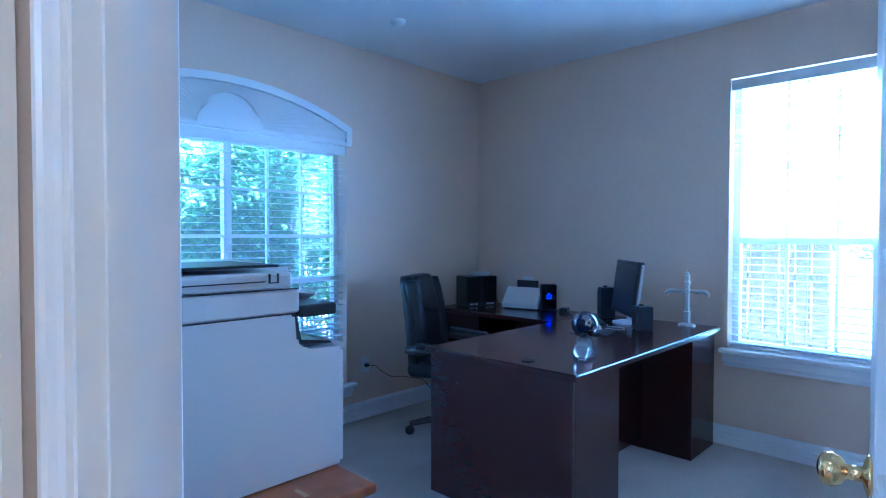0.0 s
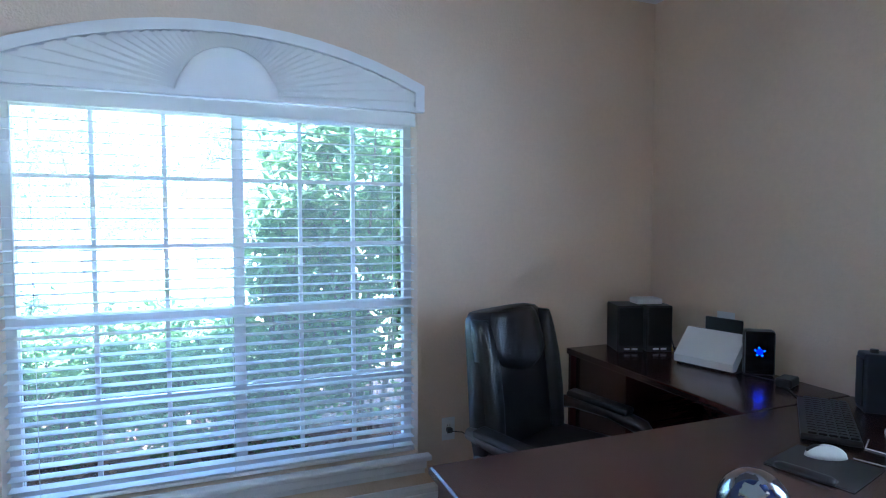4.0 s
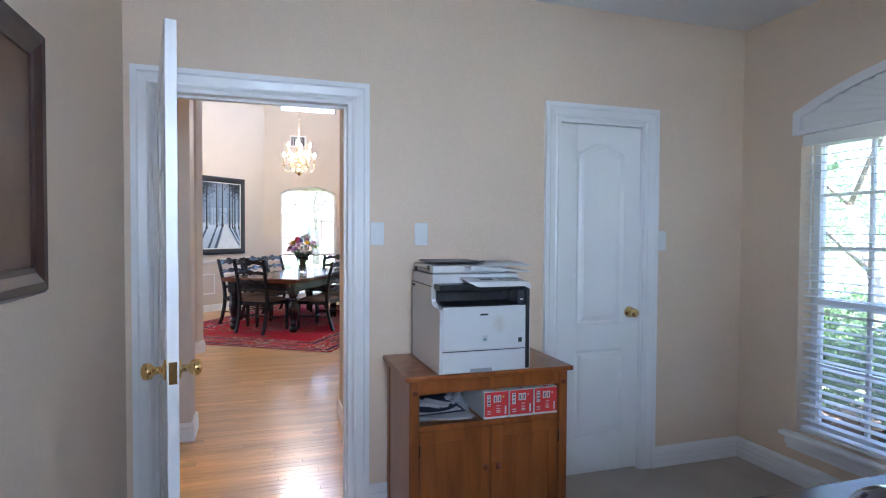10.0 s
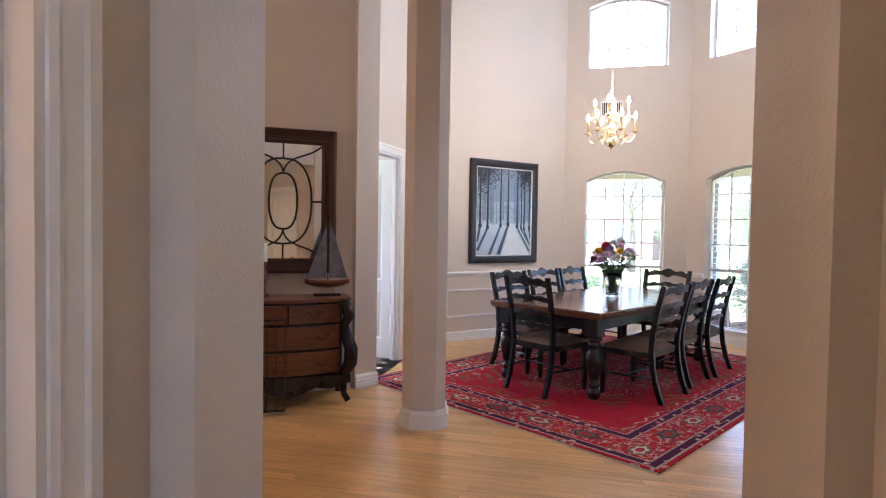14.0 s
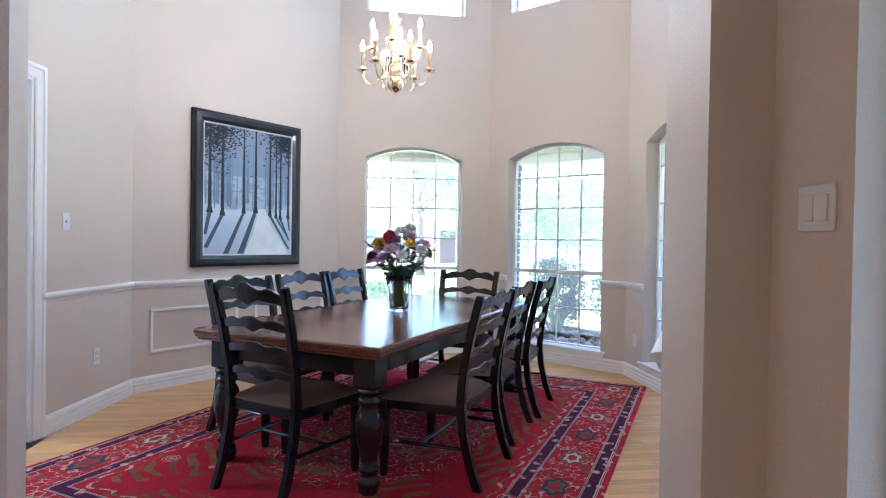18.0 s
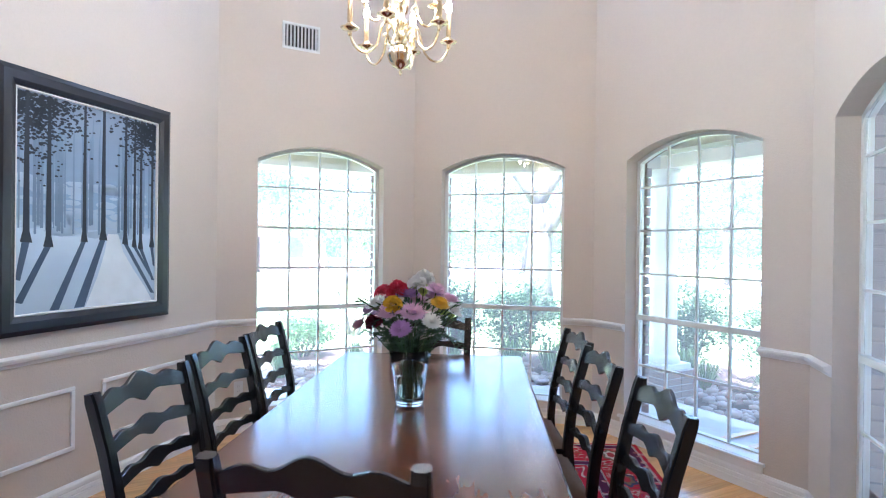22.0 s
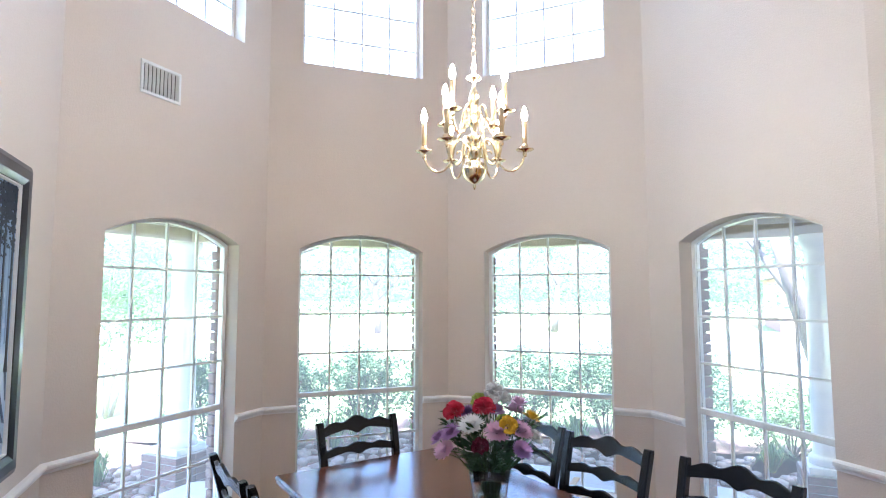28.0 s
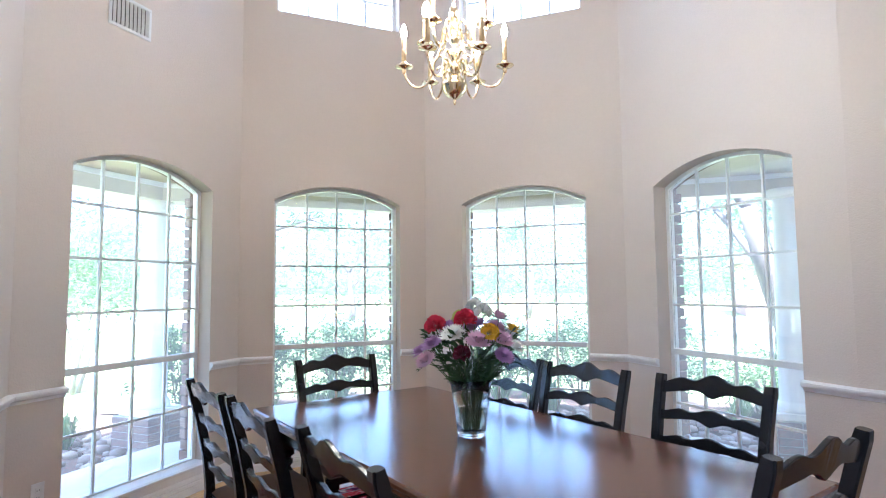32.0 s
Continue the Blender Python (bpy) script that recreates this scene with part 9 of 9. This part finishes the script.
setting("pavement_porch", bm, CONCRETE, "pale concrete porch slab round the bay", "pavement")
setting("pavement_walk", cube(-2.8, 4.4, GROUND_Z - 0.02, -1.0, 19.0, GROUND_Z + 0.02), CONCRETE, "pale concrete front walk", "pavement")
setting("pavement_side", cube(4.9, -6, GROUND_Z - 0.02, 6.9, 12, GROUND_Z + 0.02), CONCRETE, "pale concrete path beside the house", "pavement")
setting("road", cube(-120, 19, GROUND_Z - 0.02, 120, 27, GROUND_Z + 0.03), ROAD, "pale concrete street in front of the lawn", "road")
setting("road_side", cube(-36, -90, GROUND_Z - 0.02, -29, 18.9, GROUND_Z + 0.03), ROAD, "pale concrete side street", "road")


def joined(name, verts, faces, mat, parent=None, smooth=False):
    me = bpy.data.meshes.new(name)
    me.from_pydata(verts, [], faces)
    me.materials.append(mat)
    if smooth:
        for p in me.polygons:
            p.use_smooth = True
    ob = new(name, me)
    if parent:
        ob.parent = parent
    return ob


def leaf_cloud(spots, per, spread, size, rng, droop=0.2, narrow=0.45):
    """Small folded leaves strewn round each spot."""
    n = len(spots) * per
    c = np.repeat(np.array(spots, float), per, axis=0) + rng.normal(0, 1, (n, 3)) * np.array(spread)
    d = rng.normal(0, 1, (n, 3))
    d[:, 2] = d[:, 2] * 0.6 - droop
    d /= np.linalg.norm(d, axis=1)[:, None]
    s = np.cross(d, rng.normal(0, 1, (n, 3)))
    s /= np.linalg.norm(s, axis=1)[:, None]
    ln = (size * rng.uniform(0.6, 1.3, n))[:, None]
    up = np.cross(d, s) * ln * 0.12
    v = np.stack([c, c + d * ln * 0.45 + s * ln * narrow * 0.5 + up, c + d * ln, c + d * ln * 0.45 - s * ln * narrow * 0.5 + up], axis=1).reshape(-1, 3)
    i = np.arange(n) * 4
    f = np.concatenate([np.stack([i, i + 1, i + 2], 1), np.stack([i, i + 2, i + 3], 1)])
    return v.tolist(), f.tolist()


def shrub(x, y, w, d, h, seed, label, mat, size=0.055, leaves=3200, name="shrub", spot_leaves=26, stems=9):
    rng = np.random.default_rng(seed)
    ob = thing(name, pose(x, y, GROUND_Z), label, "shrub", "shrubs in the front beds")
    spots = []
    bm = bmesh.new()
    for k in range(stems):
        a = rng.uniform(0, 6.28)
        tip = Vector((math.cos(a) * w * 0.42 * rng.uniform(0.3, 1), math.sin(a) * d * 0.42 * rng.uniform(0.3, 1), h * rng.uniform(0.6, 0.95)))
        base = Vector((tip.x * 0.15, tip.y * 0.15, 0))
        mid = base.lerp(tip, 0.5) + Vector((rng.normal(0, 0.05), rng.normal(0, 0.05), 0))
        tube(bm, [base, mid, tip], [0.016, 0.010, 0.004], 5)
        for j in range(3):
            side = mid.lerp(tip, rng.uniform(0, 0.8)) + Vector((rng.normal(0, w * 0.13), rng.normal(0, d * 0.13), h * 0.08))
            tube(bm, [base.lerp(tip, rng.uniform(0.3, 0.7)), side], [0.006, 0.003], 4)
            spots.append(side)
        spots.append(tip)
    part("branches", bm, BARK, ob, "thin brown stems")
    while len(spots) < leaves // spot_leaves:
        q = rng.uniform(-1, 1, 3)
        r = np.linalg.norm(q)
        if r > 1 or r < 0.45 or q[2] < -0.75:
            continue
        k = rng.uniform(0.85, 1.12)
        spots.append(Vector((q[0] * w / 2 * k, q[1] * d / 2 * k, h * (0.53 + 0.47 * q[2] * k))))
    v, f = leaf_cloud([tuple(s) for s in spots], spot_leaves, (0.055, 0.055, 0.05), size, rng)
    joined("foliage", v, f, mat, ob)
    return ob


def grow(bm, rng, base, direction, ln, rad, depth, tips, bend=0.25):
    """A limb and its forks."""
    pts, rads = [base], [rad]
    d = direction.normalized()
    for k in range(3):
        d = (d + Vector(rng.normal(0, bend * 0.5, 3).tolist())).normalized()
        pts.append(pts[-1] + d * ln / 3)
        rads.append(rad * (1 - 0.14 * (k + 1)))
    tube(bm, pts, rads, 8 if depth > 1 else 5)
    if depth == 0:
        tips += [tuple(pts[-1]), tuple(pts[-2]), tuple(pts[1])]
        return
    for k in range(3 if depth > 1 else 4):
        side = Vector(rng.normal(0, 1, 3).tolist())
        side = (side - d * side.dot(d)).normalized()
        nd = (d * 0.75 + side * 0.75 + Vector((0, 0, 0.12))).normalized()
        grow(bm, rng, pts[-1] if k else pts[-2], nd, ln * 0.68, rads[-1] * 0.66, depth - 1, tips, bend)


def tree(x, y, seed, label, trunks, ln, rad, depth, mat, bark, size, per, spread, name="tree", lean=(0, 0), group=""):
    rng = np.random.default_rng(seed)
    ob = thing(name, pose(x, y, GROUND_Z - 0.05), label, "tree", group)
    bm = bmesh.new()
    tips = []
    for k in range(trunks):
        a = 6.28 * k / max(1, trunks) + seed
        d = Vector((lean[0], lean[1], 1)) + (Vector((math.cos(a), math.sin(a), 0)) * 0.22 if trunks > 1 else Vector((0, 0, 0)))
        grow(bm, rng, Vector((math.cos(a), math.sin(a), 0)) * (0.08 if trunks > 1 else 0), d, ln, rad, depth, tips)
    part("trunk", bm, bark, ob, "bare trunk and limbs", True)
    v, f = leaf_cloud(tips, per, (spread, spread, spread * 0.7), size, rng)
    joined("crown", v, f, mat, ob)
    return ob


# shrubs round the bay
for k, (x, y, w, d, h, kind) in enumerate((
        (-10.3, 3.75, 1.1, 1.0, 1.25, 0), (-10.0, 4.75, 1.2, 1.0, 1.2, 0), (-9.2, 5.5, 1.3, 1.0, 1.2, 0), (-8.4, 6.3, 1.3, 1.1, 1.25, 0),
        (-7.2, 6.75, 1.3, 1.0, 1.2, 0), (-6.1, 6.8, 1.3, 1.0, 1.25, 0), (-5.0, 6.7, 1.3, 1.0, 1.2, 0), (-3.9, 6.6, 1.2, 0.9, 0.8, 1), (-2.9, 6.5, 1.1, 0.9, 0.75, 1),
        (-11.2, 0.9, 1.0, 0.9, 0.8, 1), (-11.6, 2.1, 0.9, 0.8, 0.6, 1))):
    shrub(x, y, w, d, h, 40 + k, "leafy green hedge shrub in the planting bed" if kind == 0 else "low bright green shrub in the planting bed", LEAF_SHRUB if kind == 0 else LEAF_BUSH, 0.06, 5200 if kind == 0 else 2600)


def grass_clump(x, y, seed, h=0.38):
    rng = np.random.default_rng(seed)
    v, f = [], []
    for k in range(70):
        a, out = rng.uniform(0, 6.28), rng.uniform(0.08, 0.42)
        c, s = math.cos(a), math.sin(a)
        b = (c * 0.05 * rng.uniform(0, 1), s * 0.05 * rng.uniform(0, 1), 0)
        hh, wd = h * rng.uniform(0.6, 1.1), 0.008
        m = (b[0] + c * out * 0.45, b[1] + s * out * 0.45, hh)
        e = (b[0] + c * out, b[1] + s * out, hh * rng.uniform(0.45, 0.9))
        i = len(v)
        v += [(b[0] - s * wd, b[1] + c * wd, b[2]), (b[0] + s * wd, b[1] - c * wd, b[2]), (m[0] + s * wd, m[1] - c * wd, m[2]), (m[0] - s * wd, m[1] + c * wd, m[2]), e]
        f += [(i, i + 1, i + 2, i + 3), (i + 3, i + 2, i + 4)]
    ob = joined("grass_clump", v, f, LEAF_GRASS)
    ob.matrix_basis = pose(x, y, GROUND_Z)
    return tagged(ob, "tuft of arching green border grass", "plant", "border grass")


clump = grass_clump(-10.4, 1.5, 5)
clumps = [(-10.6, 0.6), (-10.5, 2.5), (-9.9, 3.6), (-9.5, 4.3), (-8.9, 4.9), (-8.3, 5.4), (-7.7, 5.75), (-7.0, 5.9), (-6.3, 5.85), (-5.6, 5.95), (-4.9, 5.85), (-4.2, 5.8), (-10.9, 1.6), (-9.1, 4.6), (-8.0, 5.7), (-6.6, 6.0), (-5.2, 6.0)]
for k, (x, y) in enumerate(clumps):
    copy_thing(clump, pose(x, y, GROUND_Z, 0, 0, 47 * k) @ Matrix.Scale(0.8 + 0.1 * (k % 5), 4))

# river stones on the bed
rng = np.random.default_rng(11)
base_bm = bmesh.new()
bmesh.ops.create_icosphere(base_bm, subdivisions=1, radius=1)
sv = np.array([v.co[:] for v in base_bm.verts])
sf = np.array([[v.index for v in f.verts] for f in base_bm.faces])
base_bm.free()
stone_runs = [(p, q, length(p, q)) for p, q in zip(offset_ring(BAY, 2.05), offset_ring(BAY, 2.05)[1:])]
V, Fc = [], []
for k in range(1900):
    p, q, n = stone_runs[int(rng.choice(5, p=np.array([r[2] for r in stone_runs]) / sum(r[2] for r in stone_runs)))]
    x, y = along(p, q, rng.uniform(0, n), rng.uniform(-0.85, 0.66))
    size = rng.uniform(0.035, 0.095)
    v = sv * (1 + rng.normal(0, 0.10, sv.shape)) * np.array([size, size * rng.uniform(0.6, 1), size * rng.uniform(0.35, 0.6)])
    a = rng.uniform(0, 6.28)
    v = np.stack([v[:, 0] * math.cos(a) - v[:, 1] * math.sin(a), v[:, 0] * math.sin(a) + v[:, 1] * math.cos(a), v[:, 2]], 1) + np.array([x, y, GROUND_Z + 0.012 + size * 0.3])
    Fc.append(sf + len(V) * len(sv))
    V.append(v)
tagged(joined("river_stones", np.concatenate(V).tolist(), np.concatenate(Fc).tolist(), STONE, None, True), "rounded tan river stones covering the bed", "stones", "", "stuff")

# fallen leaves under the study window
rng = np.random.default_rng(3)
spots = [(rng.uniform(0.2, 4.6), rng.uniform(3.6, 6.0), GROUND_Z + 0.03) for k in range(700)]
v, f = leaf_cloud(spots, 3, (0.1, 0.1, 0.008), 0.075, rng, 0.0)
tagged(joined("fallen_leaves", v, f, leafy("dry_leaf", (0.42, 0.27, 0.17), (0.20, 0.11, 0.07))), "dry brown leaves lying on the mulch", "leaves", "", "stuff")

# greenery in front of the study
shrub(2.95, 4.75, 2.0, 1.3, 2.75, 81, "tall leafy green shrub with some red tips before the window", LEAF_BUSH, 0.12, 5200, "bush", 20, 14)
shrub(3.9, 5.3, 1.6, 1.3, 3.1, 82, "tall leafy green shrub before the window", LEAF_BUSH, 0.11, 4200, "bush", 20, 12)
shrub(2.4, 4.6, 1.0, 0.9, 1.75, 80, "leafy green shrub before the window", LEAF_BUSH, 0.11, 1500, "bush", 20, 9)
shrub(1.35, 5.6, 1.6, 1.0, 1.0, 83, "low green shrub in the mulch bed", LEAF_BUSH, 0.085, 2600)
shrub(0.2, 6.0, 1.6, 1.0, 1.0, 84, "low green shrub in the mulch bed", LEAF_SHRUB, 0.075, 2400)
shrub(2.35, 5.0, 1.5, 0.9, 0.95, 85, "low green shrub in the mulch bed", LEAF_BUSH, 0.09, 2600)

shrub(0.9, 4.75, 1.5, 0.9, 0.95, 87, "low green shrub in the mulch bed", LEAF_BUSH, 0.085, 3200)
shrub(-0.35, 5.0, 1.5, 0.9, 1.0, 88, "low green shrub in the mulch bed", LEAF_BUSH, 0.085, 3000)
shrub(1.9, 4.45, 1.2, 0.8, 0.85, 89, "low green shrub in the mulch bed", LEAF_BUSH, 0.085, 2800)
shrub(-1.1, 6.3, 1.5, 1.0, 1.0, 86, "low green shrub in the mulch bed", LEAF_BUSH, 0.085, 2600)

# trees
tree(0.0, 5.45, 17, "slim pale tree with light green leaves outside the study", 1, 1.9, 0.07, 2, LEAF_BUSH, PALEBARK, 0.09, 22, 0.28, "slim_tree", (-0.03, 0.02))
tree(-13.3, 3.45, 3, "slim multi-stemmed tree with small green leaves", 4, 1.3, 0.036, 2, LEAF_BUSH, PALEBARK, 0.07, 34, 0.17, "crepe_myrtle", group="crepe myrtles")
tree(-13.6, 4.75, 9, "slim multi-stemmed tree with small green leaves", 4, 1.3, 0.036, 2, LEAF_BUSH, PALEBARK, 0.07, 34, 0.17, "crepe_myrtle", group="crepe myrtles")
tree(-13.8, 8.2, 5, "large spreading oak with a grey trunk on the lawn", 1, 2.7, 0.38, 3, LEAF_TREE, BARK, 0.13, 34, 0.42, "oak_tree", (0.05, 0.1))
tree(-3.3, 8.4, 14, "leaning grey tree trunk with broad glossy leaves", 1, 2.9, 0.2, 2, LEAF_TREE, BARK, 0.2, 12, 0.32, "magnolia_tree", (-0.06, 0.0))
far = ((-6.5, 24, 21), (1.3, 22.5, 22), (-1.2, 17.5, 28), (-20, 24, 23), (-28, 13, 24), (-25, 3, 25), (7, 15, 26), (-12, 29, 27), (-24, -5, 29), (5, 30, 31), (-33, 22, 32), (12, 9, 33))
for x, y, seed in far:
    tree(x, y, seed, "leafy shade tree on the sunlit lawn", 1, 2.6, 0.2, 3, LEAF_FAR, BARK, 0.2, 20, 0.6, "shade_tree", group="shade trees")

# far woods
rng = np.random.default_rng(8)
spots = []
for k in range(1500):
    a = rng.uniform(-0.35, 3.6)
    r = rng.uniform(48, 75)
    spots.append((-5 + r * math.cos(a), 2 + r * math.sin(a), rng.uniform(0.5, 10) * rng.uniform(0.4, 1)))
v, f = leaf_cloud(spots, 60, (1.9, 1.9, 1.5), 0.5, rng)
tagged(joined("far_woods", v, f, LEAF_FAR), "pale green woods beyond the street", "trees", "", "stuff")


def far_house(x, y, rz, label, w=14.0, d=8.0):
    ob = thing("brick_house", pose(x, y, GROUND_Z, 0, 0, rz), label, "house", "houses across the street")
    part("wall", cube(-w / 2, -d / 2, 0, w / 2, d / 2, 2.9), material("far_brick", (0.42, 0.24, 0.19), 0.9, vary=0.2, scale=3), ob)
    bm = bmesh.new()
    a, b = [(-w / 2 - 0.5, -d / 2 - 0.5, 2.85), (w / 2 + 0.5, -d / 2 - 0.5, 2.85), (w / 2 + 0.5, d / 2 + 0.5, 2.85), (-w / 2 - 0.5, d / 2 + 0.5, 2.85)], [(-w / 4, 0, 5.6), (w / 4, 0, 5.6)]
    vs = [bm.verts.new(p) for p in a + b]
    for q in ((0, 1, 5, 4), (1, 2, 5), (2, 3, 4, 5), (3, 0, 4), (3, 2, 1, 0)):
        bm.faces.new([vs[i] for i in q])
    part("roof", bm, ROOFING, ob, "grey shingled hip roof")
    for k, wx in enumerate((-5.0, -2.4, 2.6, 5.0)):
        win = part("window", cube(wx - 0.6, -d / 2 - 0.05, 0.8, wx + 0.6, -d / 2 + 0.1, 2.2), TRIM, ob)
        part("pane", cube(wx - 0.52, -d / 2 - 0.06, 0.88, wx + 0.52, -d / 2 - 0.04, 2.12), material("far_glass", (0.16, 0.18, 0.20), 0.15, vary=0.1), win)
    part("door", cube(-0.5, -d / 2 - 0.06, 0, 0.5, -d / 2 + 0.1, 2.1), CHERRY, ob)
    return ob


far_house(-42, 6, -90 + 180, "single storey red brick house with a grey roof")
far_house(6, 37, 0, "single storey red brick house with a grey roof")

# fence beside the study
fence = thing("fence", pose(7.05, 1.12, GROUND_Z), "weathered wooden board fence beside the path, coloured dark for shade", "fence")
first = part("board", cube(0, 0, 0.03, 0.02, 0.135, 1.86, 0.003, 1), FENCE, fence).data
for k in range(1, 56):
    share("board", first, fence, Matrix.Translation((0.0 if k % 2 else 0.004, 0.146 * k, 0)))
for k, z in enumerate((0.35, 1.0, 1.6)):
    part("rail", cube(0.03, 0, z, 0.07, 8.2, z + 0.09), FENCE, fence)
for k in range(5):
    part("post", cube(0.072, 2.0 * k, 0, 0.16, 2.0 * k + 0.09, 1.75, 0.004, 1), FENCE, fence)
shrub(8.9, 3.2, 2.4, 2.2, 2.6, 91, "leafy green shrub behind the fence", LEAF_TREE, 0.13, 2400, "bush")


# ---- floor strips ----
STRIP = 0.0572


def plank_faces(x0, y0, x1, y1):
    """A strip with softened upper edges, its top at zero."""
    e = 0.0009
    v = [(x0, y0, -0.011), (x1, y0, -0.011), (x1, y1, -0.011), (x0, y1, -0.011), (x0, y0, -e), (x1, y0, -e), (x1, y1, -e), (x0, y1, -e),
         (x0 + e, y0 + e, 0), (x1 - e, y0 + e, 0), (x1 - e, y1 - e, 0), (x0 + e, y1 - e, 0)]
    f = [(0, 1, 5, 4), (1, 2, 6, 5), (2, 3, 7, 6), (3, 0, 4, 7), (4, 5, 9, 8), (5, 6, 10, 9), (6, 7, 11, 10), (7, 4, 8, 11), (8, 9, 10, 11)]
    return v, f


def floor_span(x):
    """Where the floor begins and ends along y at this x."""
    ys = []
    for (ax, ay), (bx, by) in zip(FLOOR_PLAN, FLOOR_PLAN[1:] + FLOOR_PLAN[:1]):
        if (ax - x) * (bx - x) < 0:
            ys.append(ay + (by - ay) * (x - ax) / (bx - ax))
    return (min(ys), max(ys)) if len(ys) > 1 else None


rng = random.Random(17)
LENGTHS = (0.45, 0.62, 0.78, 0.95, 1.12, 1.3)
plank_mesh = {}
for ln in LENGTHS:
    me = bpy.data.meshes.new("plank")
    v, f = plank_faces(0, -STRIP / 2 + 0.0003, ln - 0.0006, STRIP / 2 - 0.0003)
    me.from_pydata(v, [], f)
    me.materials.append(MAPLE)
    plank_mesh[ln] = me
V, Fc, count = [], [], 0
x = 0.655 - STRIP / 2
while x > -8.1:
    span = floor_span(x)
    if span:
        y = span[0] - rng.uniform(0, 0.6)
        while y < span[1]:
            ln = rng.choice(LENGTHS)
            near = -3.3 < x < 0.66 and y > -1.9
            if near and count < 300:
                share("plank", plank_mesh[ln], floor_wood, pose(x, y, 0, 0, 0, 90))
                count += 1
            else:
                v, f = plank_faces(y, -x - STRIP / 2 + 0.0003, y + ln - 0.0006, -x + STRIP / 2 - 0.0003)
                Fc += [tuple(i + len(V) for i in q) for q in f]
                V += v
            y += ln
    x -= STRIP
rest = joined("planks", V, Fc, MAPLE_FAR, floor_wood)
rest.matrix_basis = pose(0, 0, 0, 0, 0, 90)
rest["kind"] = "stuff"
